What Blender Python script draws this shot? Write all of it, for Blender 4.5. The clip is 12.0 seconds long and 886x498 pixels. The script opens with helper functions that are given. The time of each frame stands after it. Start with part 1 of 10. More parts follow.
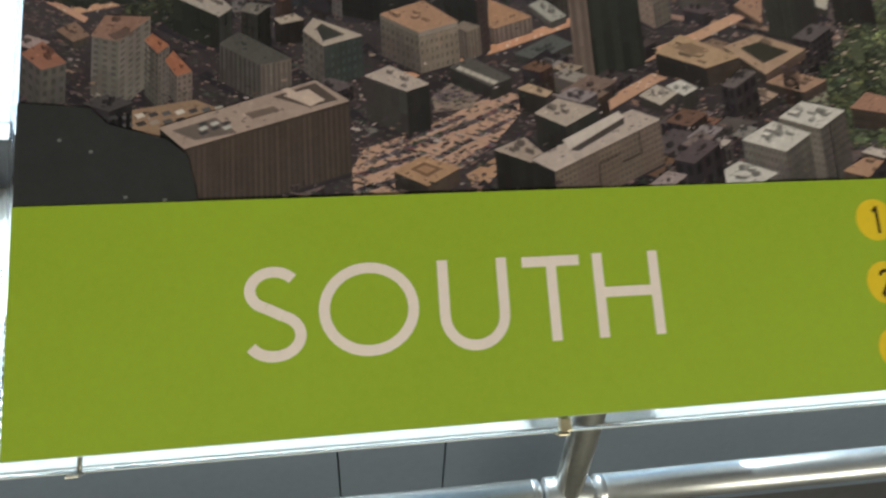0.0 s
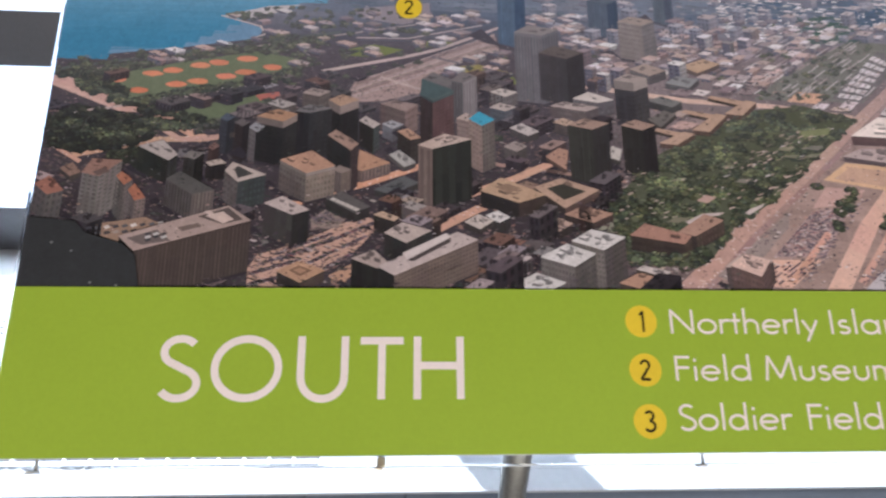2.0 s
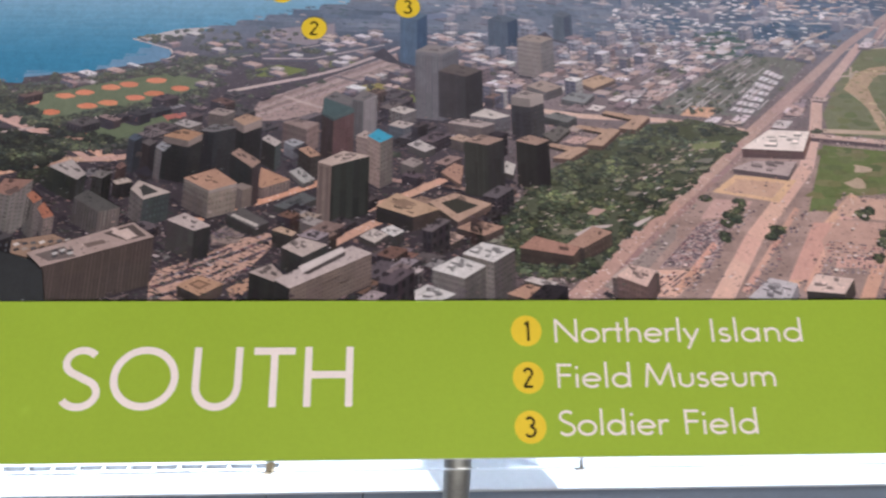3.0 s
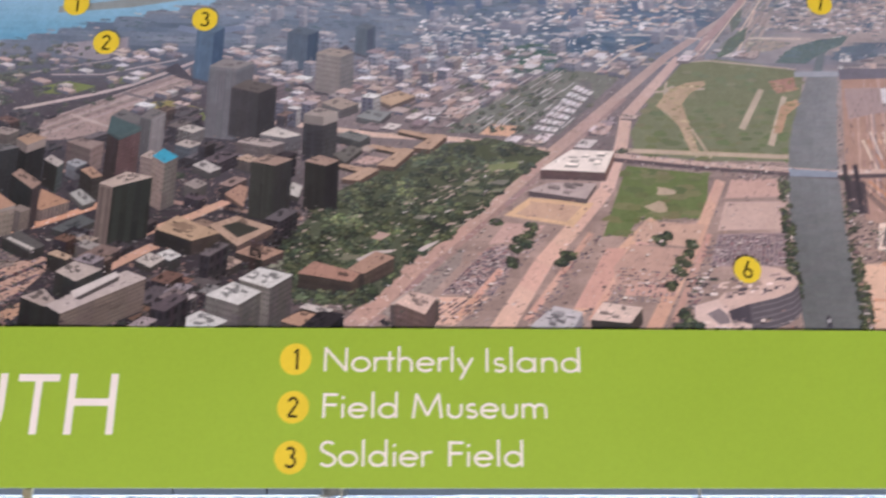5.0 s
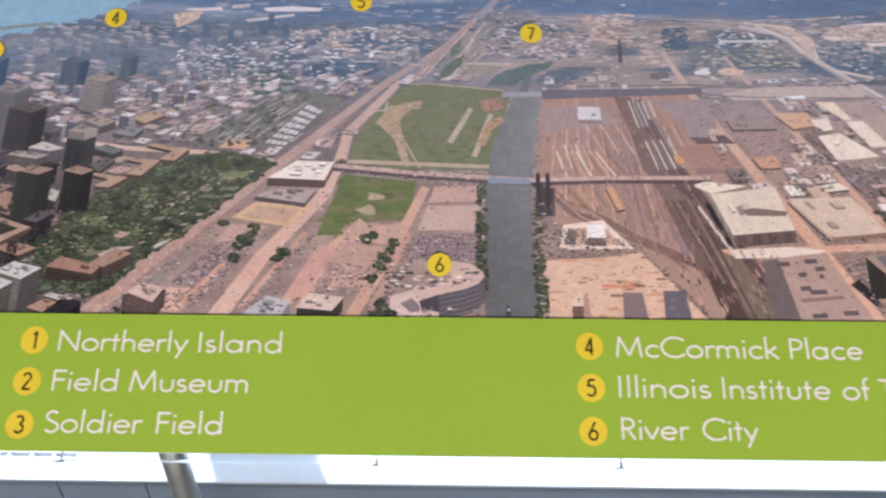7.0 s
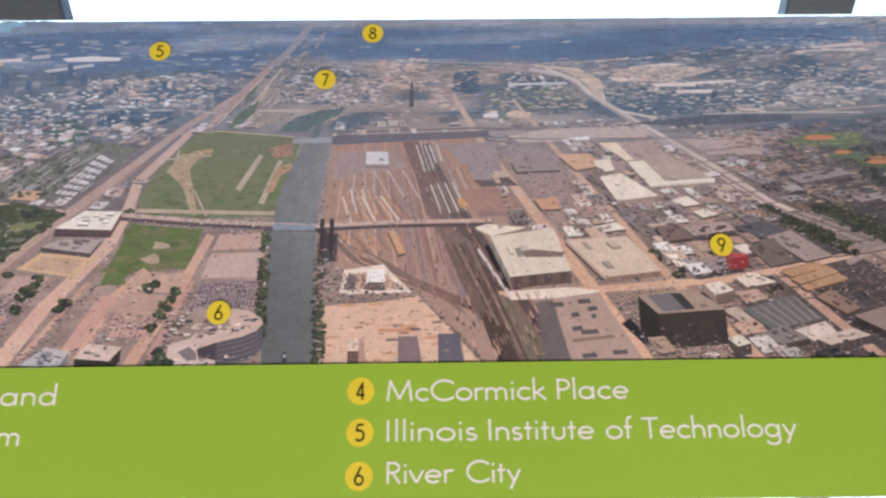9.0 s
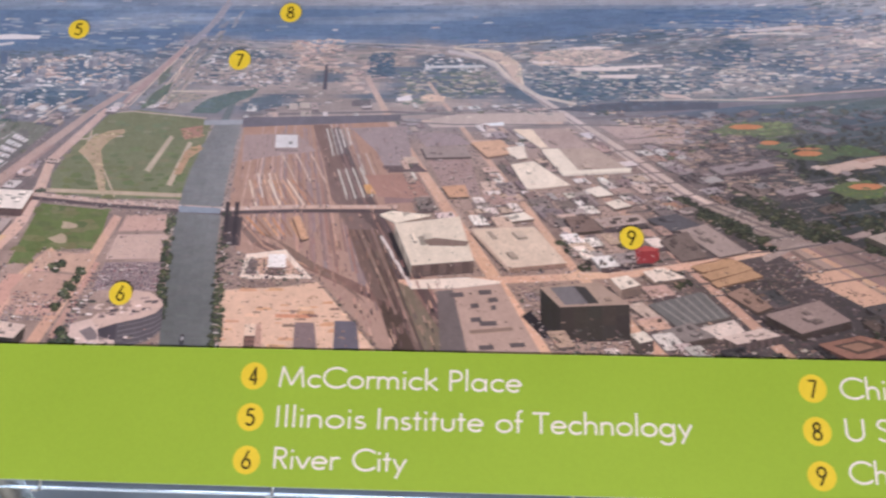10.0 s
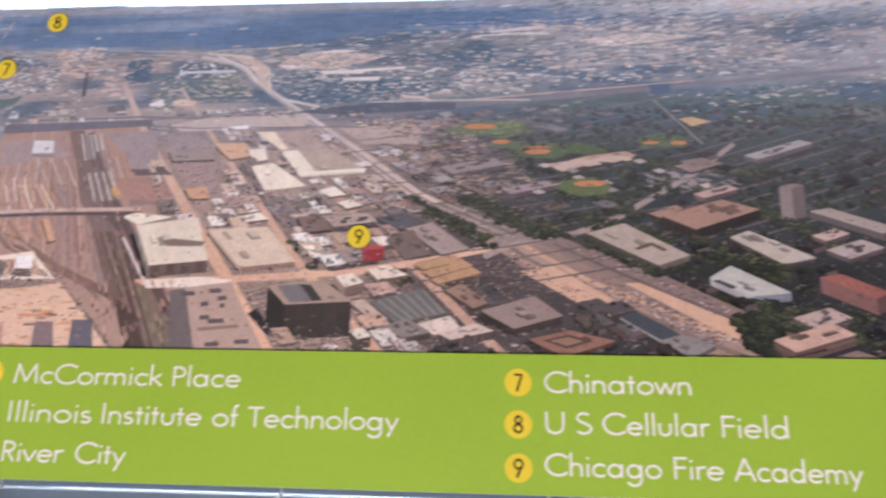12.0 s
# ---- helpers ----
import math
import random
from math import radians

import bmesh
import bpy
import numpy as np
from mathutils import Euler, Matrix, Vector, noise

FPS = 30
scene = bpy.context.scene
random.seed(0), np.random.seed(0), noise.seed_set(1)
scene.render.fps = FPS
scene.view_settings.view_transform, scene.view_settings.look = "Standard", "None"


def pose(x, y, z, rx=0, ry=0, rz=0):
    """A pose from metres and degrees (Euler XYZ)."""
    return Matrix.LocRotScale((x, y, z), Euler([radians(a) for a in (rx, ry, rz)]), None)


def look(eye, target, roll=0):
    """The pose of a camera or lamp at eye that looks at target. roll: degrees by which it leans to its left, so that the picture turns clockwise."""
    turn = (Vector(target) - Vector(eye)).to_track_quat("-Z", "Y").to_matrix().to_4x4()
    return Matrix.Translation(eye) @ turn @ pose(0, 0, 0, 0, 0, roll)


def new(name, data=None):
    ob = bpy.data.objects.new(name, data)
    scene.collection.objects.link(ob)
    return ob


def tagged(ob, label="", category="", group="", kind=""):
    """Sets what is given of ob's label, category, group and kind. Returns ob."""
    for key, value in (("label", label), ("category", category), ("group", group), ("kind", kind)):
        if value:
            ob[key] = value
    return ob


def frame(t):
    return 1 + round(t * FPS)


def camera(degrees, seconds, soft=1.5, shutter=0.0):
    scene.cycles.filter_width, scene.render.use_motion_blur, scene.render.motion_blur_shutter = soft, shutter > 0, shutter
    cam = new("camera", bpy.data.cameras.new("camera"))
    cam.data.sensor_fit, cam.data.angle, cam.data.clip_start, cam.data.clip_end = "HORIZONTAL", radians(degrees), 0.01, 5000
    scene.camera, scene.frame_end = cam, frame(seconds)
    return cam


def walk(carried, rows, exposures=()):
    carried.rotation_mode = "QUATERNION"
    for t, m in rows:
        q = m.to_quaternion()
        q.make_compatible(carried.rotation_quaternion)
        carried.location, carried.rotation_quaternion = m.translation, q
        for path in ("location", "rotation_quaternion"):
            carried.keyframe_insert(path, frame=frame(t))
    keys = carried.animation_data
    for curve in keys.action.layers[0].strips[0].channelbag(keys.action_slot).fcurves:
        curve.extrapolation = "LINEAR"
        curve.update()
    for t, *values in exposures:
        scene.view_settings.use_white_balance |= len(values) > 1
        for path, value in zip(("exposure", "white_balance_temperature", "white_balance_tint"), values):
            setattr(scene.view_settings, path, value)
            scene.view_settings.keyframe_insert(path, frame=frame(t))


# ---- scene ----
# ---- camera ----
DEGREES = 68.7
cam = camera(DEGREES, 12.0, soft=2.4, shutter=0.5)
LEAN_BACK = 47.0          # degrees by which the panel leans away from upright
PANEL = pose(0, 0, 1.114, -LEAN_BACK, 0, 0)   # x along the panel, y into it, z up its face
PATH = [
    (0, (-0.287, -0.319, -0.061), (-0.013, 1.633, 0.279), -3.9),
    (0.5, (-0.266, -0.364, -0.077), (-0.005, 1.568, 0.37), -3.2),
    (1, (-0.236, -0.411, -0.08), (-0.05, 1.52, 0.406), -0.6),
    (1.5, (-0.205, -0.437, -0.078), (-0.061, 1.496, 0.413), 0.0),
    (2, (-0.173, -0.461, -0.078), (-0.053, 1.459, 0.471), -0.4),
    (2.5, (-0.135, -0.474, -0.077), (-0.026, 1.45, 0.443), 0.0),
    (3, (-0.086, -0.489, -0.072), (0.006, 1.427, 0.464), -0.6),
    (3.2, (-0.067, -0.492, -0.075), (0.017, 1.428, 0.444), -0.6),
    (4.8, (0.071, -0.491, -0.036), (0.11, 1.451, 0.41), -0.5),
    (5, (0.1, -0.497, -0.026), (0.141, 1.445, 0.412), 0.2),
    (5.5, (0.16, -0.515, -0.02), (0.172, 1.436, 0.427), 0.6),
    (6, (0.213, -0.547, -0.033), (0.202, 1.395, 0.446), 0.6),
    (6.5, (0.292, -0.556, -0.063), (0.29, 1.373, 0.464), 0.9),
    (8.3, (0.481, -0.59, -0.049), (0.428, 1.339, 0.473), -0.2),
    (8.5, (0.505, -0.59, -0.04), (0.45, 1.332, 0.509), -0.1),
    (9, (0.549, -0.582, -0.037), (0.564, 1.341, 0.512), -0.7),
    (9.5, (0.59, -0.577, -0.02), (0.557, 1.355, 0.494), 1.7),
    (10, (0.668, -0.575, -0.021), (0.585, 1.368, 0.447), 1.4),
    (10.5, (0.739, -0.581, -0.02), (0.632, 1.359, 0.455), 2.0),
    (11, (0.801, -0.581, -0.024), (0.643, 1.354, 0.454), 2.1),
    (11.5, (0.857, -0.577, -0.027), (0.689, 1.361, 0.436), 2.7),
    (12, (0.934, -0.577, -0.019), (0.794, 1.366, 0.445), 1.2),
]
walk(cam, [(t, PANEL @ look(eye, target, roll)) for t, eye, target, roll in PATH],
     [(0.0, 0.52, 5500, -6), (0.6, 0.76, 5550, -2), (1.0, 0.86, 5480, 0), (1.5, 0.86, 5400, 5), (2.1, 0.92, 5100, 10), (3.0, 1.02, 5050, 10), (6.0, 1.15, 5000, 10), (8.6, 1.02, 4950, 4), (9.2, 1.02, 4950, 4), (10.2, 1.2, 4950, 10), (11.0, 1.28, 4950, 10), (12.0, 1.15, 4950, 10)])

# ---- world, sun, large lights ----
SUN_EL, SUN_SIDE = 39.5, 0.53      # height of the sun; how far its light drifts to +x per metre towards the room
sky_world = bpy.data.worlds.new("sky")
scene.world = sky_world
sky_world.use_nodes = True
wn = sky_world.node_tree.nodes
sky = wn.new("ShaderNodeTexSky")
sky.sky_type = "NISHITA"
sky.sun_disc = False
sky.altitude, sky.dust_density, sky.ozone_density = 400, 0.0, 2.5
sky.sun_elevation = radians(SUN_EL)
sky.sun_rotation = -math.atan2(SUN_SIDE, 1.0)
wn["Background"].inputs["Strength"].default_value = 0.10
sky_world.node_tree.links.new(sky.outputs["Color"], wn["Background"].inputs["Color"])

to_sun = Vector((-SUN_SIDE, 1.0, math.hypot(1.0, SUN_SIDE) * math.tan(radians(SUN_EL)))).normalized()
sun = new("sun", bpy.data.lights.new("sun", "SUN"))
sun.data.energy, sun.data.angle, sun.data.color = 5.0, radians(0.53), (1.0, 0.95, 0.88)
sun.matrix_world = look(to_sun * 20, (0, 0, 0))

# added fill lamp, standing in for unseen windows on the deck's far side
deck_fill = new("deck_window_fill", bpy.data.lights.new("deck_window_fill", "AREA"))
deck_fill.data.shape = "RECTANGLE"
deck_fill.data.size, deck_fill.data.size_y = 7.4, 1.1
deck_fill.data.energy, deck_fill.data.color = 217.0, (1.0, 0.785, 0.555)
deck_fill.matrix_world = look((0.6, -4.7, 0.8), (0.6, 0.0, 0.8))


# ---- materials ----
def lin(r, g, b):
    """sRGB bytes to linear colour."""
    return tuple((c / 255 / 12.92) if c <= 10 else ((c / 255 + 0.055) / 1.055) ** 2.4 for c in (r, g, b))


def material(name, colour, rough=0.5, metal=0.0, vary=0.12, grain=60.0, coarse=4.0, bump=0.05, spec=0.5, coat=0.0):
    """A surface with grain and coarse blotches in colour, roughness and relief."""
    m = bpy.data.materials.new(name)
    m.use_nodes = True
    nt = m.node_tree
    b = nt.nodes["Principled BSDF"]
    b.inputs["Metallic"].default_value = metal
    b.inputs["Specular IOR Level"].default_value = spec
    b.inputs["Coat Weight"].default_value = coat
    tc = nt.nodes.new("ShaderNodeTexCoord")
    fine = nt.nodes.new("ShaderNodeTexNoise")
    fine.inputs["Scale"].default_value, fine.inputs["Detail"].default_value = grain, 4
    wide = nt.nodes.new("ShaderNodeTexNoise")
    wide.inputs["Scale"].default_value, wide.inputs["Detail"].default_value = coarse, 3
    both = nt.nodes.new("ShaderNodeMath")
    both.operation = "ADD"
    for n, i in ((fine, 0), (wide, 1)):
        nt.links.new(tc.outputs["Object"], n.inputs["Vector"])
        nt.links.new(n.outputs["Fac"], both.inputs[i])
    span = nt.nodes.new("ShaderNodeMapRange")
    span.inputs["From Min"].default_value, span.inputs["From Max"].default_value = 0.6, 1.4
    span.inputs["To Min"].default_value, span.inputs["To Max"].default_value = 1 - vary, 1 + vary
    nt.links.new(both.outputs[0], span.inputs["Value"])
    mul = nt.nodes.new("ShaderNodeVectorMath")
    mul.operation = "SCALE"
    mul.inputs[0].default_value = colour
    nt.links.new(span.outputs[0], mul.inputs["Scale"])
    nt.links.new(mul.outputs[0], b.inputs["Base Color"])
    ro = nt.nodes.new("ShaderNodeMapRange")
    ro.inputs["To Min"].default_value, ro.inputs["To Max"].default_value = max(0.02, rough - 0.08), min(1, rough + 0.08)
    nt.links.new(wide.outputs["Fac"], ro.inputs["Value"])
    nt.links.new(ro.outputs[0], b.inputs["Roughness"])
    if bump:
        bp = nt.nodes.new("ShaderNodeBump")
        bp.inputs["Strength"].default_value, bp.inputs["Distance"].default_value = bump, 0.002
        nt.links.new(fine.outputs["Fac"], bp.inputs["Height"])
        nt.links.new(bp.outputs[0], b.inputs["Normal"])
    return m


def print_material():
    """Ink on a matt print: the ink's colour comes with the print, with fine dots and slight mottling."""
    m = bpy.data.materials.new("photo_ink")
    m.use_nodes = True
    nt = m.node_tree
    b = nt.nodes["Principled BSDF"]
    b.inputs["Roughness"].default_value = 0.42
    b.inputs["Specular IOR Level"].default_value = 0.3
    at = nt.nodes.new("ShaderNodeAttribute")
    at.attribute_name = "ink"
    tc = nt.nodes.new("ShaderNodeTexCoord")
    fine = nt.nodes.new("ShaderNodeTexNoise")
    fine.inputs["Scale"].default_value, fine.inputs["Detail"].default_value = 420, 3
    wide = nt.nodes.new("ShaderNodeTexNoise")
    wide.inputs["Scale"].default_value, wide.inputs["Detail"].default_value = 60, 4
    add = nt.nodes.new("ShaderNodeMath")
    add.operation = "ADD"
    for n, i in ((fine, 0), (wide, 1)):
        nt.links.new(tc.outputs["Object"], n.inputs["Vector"])
        nt.links.new(n.outputs["Fac"], add.inputs[i])
    mid = nt.nodes.new("ShaderNodeTexNoise")
    mid.inputs["Scale"].default_value, mid.inputs["Detail"].default_value = 170, 2
    nt.links.new(tc.outputs["Object"], mid.inputs["Vector"])
    more = nt.nodes.new("ShaderNodeMath")
    more.operation = "MULTIPLY_ADD"
    more.inputs[1].default_value = 0.8
    nt.links.new(mid.outputs["Fac"], more.inputs[0])
    nt.links.new(add.outputs[0], more.inputs[2])
    span = nt.nodes.new("ShaderNodeMapRange")
    span.inputs["From Min"].default_value, span.inputs["From Max"].default_value = 0.85, 1.95
    span.inputs["To Min"].default_value, span.inputs["To Max"].default_value = 0.81, 1.19
    nt.links.new(more.outputs[0], span.inputs["Value"])
    mul = nt.nodes.new("ShaderNodeVectorMath")
    mul.operation = "SCALE"
    nt.links.new(at.outputs["Color"], mul.inputs[0])
    nt.links.new(span.outputs[0], mul.inputs["Scale"])
    nt.links.new(mul.outputs[0], b.inputs["Base Color"])
    return m


def clear_material(name, tint, ior=1.49, rough=0.0):
    m = bpy.data.materials.new(name)
    m.use_nodes = True
    b = m.node_tree.nodes["Principled BSDF"]
    b.inputs["Base Color"].default_value = (*tint, 1)
    b.inputs["Transmission Weight"].default_value = 1.0
    b.inputs["IOR"].default_value = ior
    b.inputs["Roughness"].default_value = rough
    return m


INK = print_material()
GREEN = material("green_ink", lin(148, 172, 46), 0.42, vary=0.05, grain=300, coarse=7, bump=0.0, spec=0.3)
WHITE_INK = material("white_ink", lin(228, 216, 216), 0.45, vary=0.04, grain=300, coarse=30, bump=0.0, spec=0.3)
YELLOW = material("yellow_ink", lin(218, 191, 38), 0.42, vary=0.06, grain=300, coarse=30, bump=0.0, spec=0.3)
BLACK_INK = material("dark_ink", lin(36, 28, 14), 0.45, vary=0.1, grain=300, coarse=30, bump=0.0, spec=0.3)
BACKING = material("dark_foam_board", (0.06, 0.06, 0.065), 0.6, grain=200, coarse=10)
ACRYLIC = clear_material("clear_acrylic", (0.93, 0.95, 0.97), 1.12)
EDGE = material("frosted_acrylic_edge", (0.6, 0.63, 0.68), 0.35, vary=0.2, grain=200, coarse=20, bump=0.02)
GLASS = clear_material("window_glass", (0.96, 0.98, 0.97), 1.5)
STEEL = material("brushed_steel", (0.36, 0.36, 0.34), 0.38, 0.9, vary=0.15, grain=140, coarse=9, bump=0.1)
RAIL_STEEL = material("satin_steel", (0.60, 0.61, 0.63), 0.34, 0.9, vary=0.08, grain=160, coarse=7, bump=0.04)
PIN_STEEL = material("screw_steel", (0.5, 0.48, 0.45), 0.35, 0.9, grain=300, coarse=40)
BRASS = material("brass", (0.62, 0.55, 0.38), 0.32, 0.9, grain=300, coarse=40)
SILL_WHITE = material("white_laminate", (0.6, 0.61, 0.62), 0.85, vary=0.05, grain=120, coarse=5, bump=0.03, spec=0.15)
FRONT_GREY = material("grey_laminate", (0.10, 0.120, 0.156), 0.5, vary=0.1, grain=90, coarse=5, bump=0.05)
VENT_METAL = material("white_enamel", (0.7, 0.7, 0.69), 0.4, 0.0, vary=0.06, grain=150, coarse=12)
DUCT_DARK = material("dark_duct", (0.035, 0.035, 0.04), 0.8, vary=0.3, grain=40, coarse=6)
FRAME_DARK = material("dark_anodised_frame", (0.055, 0.057, 0.065), 0.42, 0.4, vary=0.15, grain=120, coarse=6)
WALL = material("painted_wall", (0.42, 0.41, 0.4), 0.7, vary=0.06, grain=80, coarse=3)
CEILING = material("ceiling_paint", (0.16, 0.16, 0.16), 0.8, vary=0.05, grain=90, coarse=3)
CARPET = material("dark_carpet", (0.045, 0.038, 0.036), 0.95, vary=0.4, grain=220, coarse=8, bump=0.4)
HAZE_GROUND = material("haze_painted_ground", (0.86, 0.87, 0.88), 0.9, vary=0.2, grain=0.02, coarse=0.002, bump=0.0)


# ---- mesh helpers ----
def mesh_object(name, bm, mat, parent=None, at=None):
    me = bpy.data.meshes.new(name)
    bm.normal_update()
    bm.to_mesh(me)
    bm.free()
    me.materials.append(mat)
    ob = new(name, me)
    ob.parent = parent
    if at is not None:
        ob.matrix_basis = at
    return ob


def part(name, bm, mat, parent, label=""):
    ob = mesh_object(name, bm, mat, parent)
    return tagged(ob, label) if label else ob


def add_box(bm, x0, x1, y0, y1, z0, z1, bevel=0.0):
    r = bmesh.ops.create_cube(bm, size=1.0)
    for v in r["verts"]:
        v.co = Vector((x0 + (v.co.x + 0.5) * (x1 - x0), y0 + (v.co.y + 0.5) * (y1 - y0), z0 + (v.co.z + 0.5) * (z1 - z0)))
    if bevel:
        edges = list({e for v in r["verts"] for e in v.link_edges})
        bmesh.ops.bevel(bm, geom=edges, offset=bevel, segments=2, affect="EDGES", profile=0.5)
    return bm


def box(x0, x1, y0, y1, z0, z1, bevel=0.0):
    return add_box(bmesh.new(), x0, x1, y0, y1, z0, z1, bevel)


def add_tube(bm, a, b, r, n=28, cap=0.0):
    """A round bar from a to b; cap: how far its ends bulge."""
    a, b = Vector(a), Vector(b)
    way = (b - a).normalized()
    side = way.orthogonal().normalized()
    up = way.cross(side)
    rings = [(0.0, 1.0), (1.0, 1.0)]
    length = (b - a).length
    stations = [(-cap, 0.02), (-cap * 0.7, 0.72), (-cap * 0.3, 0.95), (0, 1), (length, 1), (length + cap * 0.3, 0.95), (length + cap * 0.7, 0.72), (length + cap, 0.02)] if cap else [(0, 1), (length, 1)]
    loops = []
    for s, k in stations:
        loops.append([bm.verts.new(a + way * s + (side * math.cos(t) + up * math.sin(t)) * r * k) for t in [2 * math.pi * i / n for i in range(n)]])
    for p, q in zip(loops, loops[1:]):
        for i in range(n):
            f = bm.faces.new((p[i], p[(i + 1) % n], q[(i + 1) % n], q[i]))
            f.smooth = True
    bm.faces.new(list(reversed(loops[0])))
    bm.faces.new(loops[-1])
    return bm


def tube(a, b, r, n=28, cap=0.0):
    return add_tube(bmesh.new(), a, b, r, n, cap)


def empty(name, m, label, category, group=""):
    ob = new(name)
    ob.empty_display_size = 0.05
    ob.matrix_basis = m
    return tagged(ob, label, category, group)


# ---- structure: deck, sill, windows ----
X0, X1, Y0, YW = -4.5, 5.5, -5.0, 1.03     # side walls, back wall, window wall
SILL_Z, SILL_Y = 0.54, 0.308

floor = mesh_object("floor", box(X0, X1, Y0, YW + 0.3, -0.12, 0.0), CARPET)
tagged(floor, "dark brown carpeted floor of the deck", "floor", kind="structure")
ceiling = mesh_object("ceiling", box(X0, X1, Y0, YW + 0.3, 3.1, 3.25), CEILING)
tagged(ceiling, "plain dark grey ceiling over the deck", "ceiling", kind="structure")
for nm, xa, xb in (("wall_east", X0 - 0.15, X0), ("wall_west", X1, X1 + 0.15)):
    tagged(mesh_object(nm, box(xa, xb, Y0, YW + 0.3, 0.0, 3.1), WALL), "plain painted side wall", "wall", kind="structure")
bm = bmesh.new()
for a, b, c, d in ((X0, X1, 0, 0.22), (X0, X1, 1.4, 3.1), (X0, -3.2, 0.22, 1.4), (4.4, X1, 0.22, 1.4)):
    add_box(bm, a, b, Y0 - 0.2, Y0, c, d)
tagged(mesh_object("wall_north", bm, WALL), "back wall with a long window opening", "wall", kind="structure")

# ground of the city far below the tower, haze painted in as near-white
tagged(mesh_object("ground", box(-2300, 2300, -1500, 3400, -412.0, -411.0), HAZE_GROUND), "pale ground far below the windows, haze put into its colour", "ground", kind="structure")

# sill: a long box of white laminate with an opening for the vent grille
VENT_X0, VENT_X1, VENT_Y0, VENT_Y1 = -1.95, -0.31, 0.352, 0.752
bm = bmesh.new()
add_box(bm, X0, X1, SILL_Y, VENT_Y0, SILL_Z - 0.005, SILL_Z, 0.001)
add_box(bm, X0, X1, VENT_Y1, YW, SILL_Z - 0.005, SILL_Z)
add_box(bm, X0, VENT_X0, VENT_Y0, VENT_Y1, SILL_Z - 0.005, SILL_Z)
add_box(bm, VENT_X1, X1, VENT_Y0, VENT_Y1, SILL_Z - 0.005, SILL_Z)
tagged(mesh_object("window_sill", bm, SILL_WHITE), "wide white laminate sill in bright sun below the windows", "sill", kind="structure")
sill_front = empty("sill_front", pose(0, 0, 0), "grey laminate front panels below the white sill", "panel")
sill_front["kind"] = "structure"
seams = [X0, -2.6, -1.4, -0.322, -0.167, 1.15, 2.4, 3.7, X1]
for a, b in zip(seams, seams[1:]):
    part("panel", box(a + 0.0012, b - 0.0012, SILL_Y + 0.001, SILL_Y + 0.021, 0.297, SILL_Z - 0.0055, 0.0008), FRONT_GREY, sill_front)
part("plinth", box(X0, X1, SILL_Y + 0.05, SILL_Y + 0.07, 0.0, 0.06), DUCT_DARK, sill_front)
part("carcass", box(X0, X1, SILL_Y + 0.03, SILL_Y + 0.036, 0.06, SILL_Z - 0.006), DUCT_DARK, sill_front)

# vent grille let into the sill
grille = empty("vent_grille", pose(0, 0, 0), "white slotted vent grille set flush into the sill", "vent")
part("duct", box(VENT_X0, VENT_X1, VENT_Y0, VENT_Y1, SILL_Z - 0.16, SILL_Z - 0.15), DUCT_DARK, grille)
rows_n = 21
pitch = (VENT_Y1 - VENT_Y0) / rows_n
for i in range(rows_n + 1):
    y = VENT_Y0 + i * pitch
    ob = part("bar", box(VENT_X0, VENT_X1, y - 0.0045 + (0.0046 if i == 0 else 0), y + 0.0045 - (0.0046 if i == rows_n else 0), SILL_Z - 0.012, SILL_Z + 0.001), VENT_METAL, grille)
n_ribs = 40
rib_me = None
for i in range(1, n_ribs):
    x = VENT_X0 + i * (VENT_X1 - VENT_X0) / n_ribs
    if rib_me is None:
        ob = part("rib", box(-0.003, 0.003, VENT_Y0 + 0.005, VENT_Y1 - 0.005, SILL_Z - 0.012, SILL_Z - 0.001), VENT_METAL, grille)
        rib_me = ob.data
    else:
        ob = new("rib", rib_me)
        ob.parent = grille
    ob.location = (x, 0, 0)

# window wall
window = empty("window_1", pose(0, 0, 0), "tall deck window in dark metal frames, glaring white outside", "window")
window["kind"] = "structure"
part("bottom_frame", box(X0, X1, YW, YW + 0.09, SILL_Z - 0.03, 0.655, 0.003), FRAME_DARK, window, "dark grey bottom frame of the window")
part("top_frame", box(X0, X1, YW, YW + 0.09, 1.5, 1.6), FRAME_DARK, window)
part("transom", box(-2.7, -0.62, YW + 0.02, YW + 0.06, 0.985, 1.1, 0.003), FRAME_DARK, window)
for x, w in ((-2.13, 0.18), (-0.352, 0.18), (1.395, 0.15), (3.17, 0.16)):
    part("mullion", box(x - w / 2, x + w / 2, YW + 0.03, YW + 0.07, 1.14, 1.5, 0.004), FRAME_DARK, window)
pane = part("pane", box(X0, X1, YW + 0.074, YW + 0.082, 0.655, 1.5), GLASS, window)
pane.visible_shadow = False
tagged(mesh_object("wall_south", add_box(box(X0, X1, YW + 0.1, YW + 0.3, 0.0, SILL_Z - 0.03), X0, X1, YW, YW + 0.12, 1.6, 3.1), WALL), "plain wall below and above the window", "wall", kind="structure")

# ---- the panel: board, acrylic, lettering ----
UL, UR, VB, VT, VM = -0.444, 1.45, -0.0917, 0.3775, 0.0246   # print's left, right, bottom, top; where photo meets green band
panel = empty("information_panel", PANEL, "tilted panel with aerial city photo and lime green caption band", "information board")

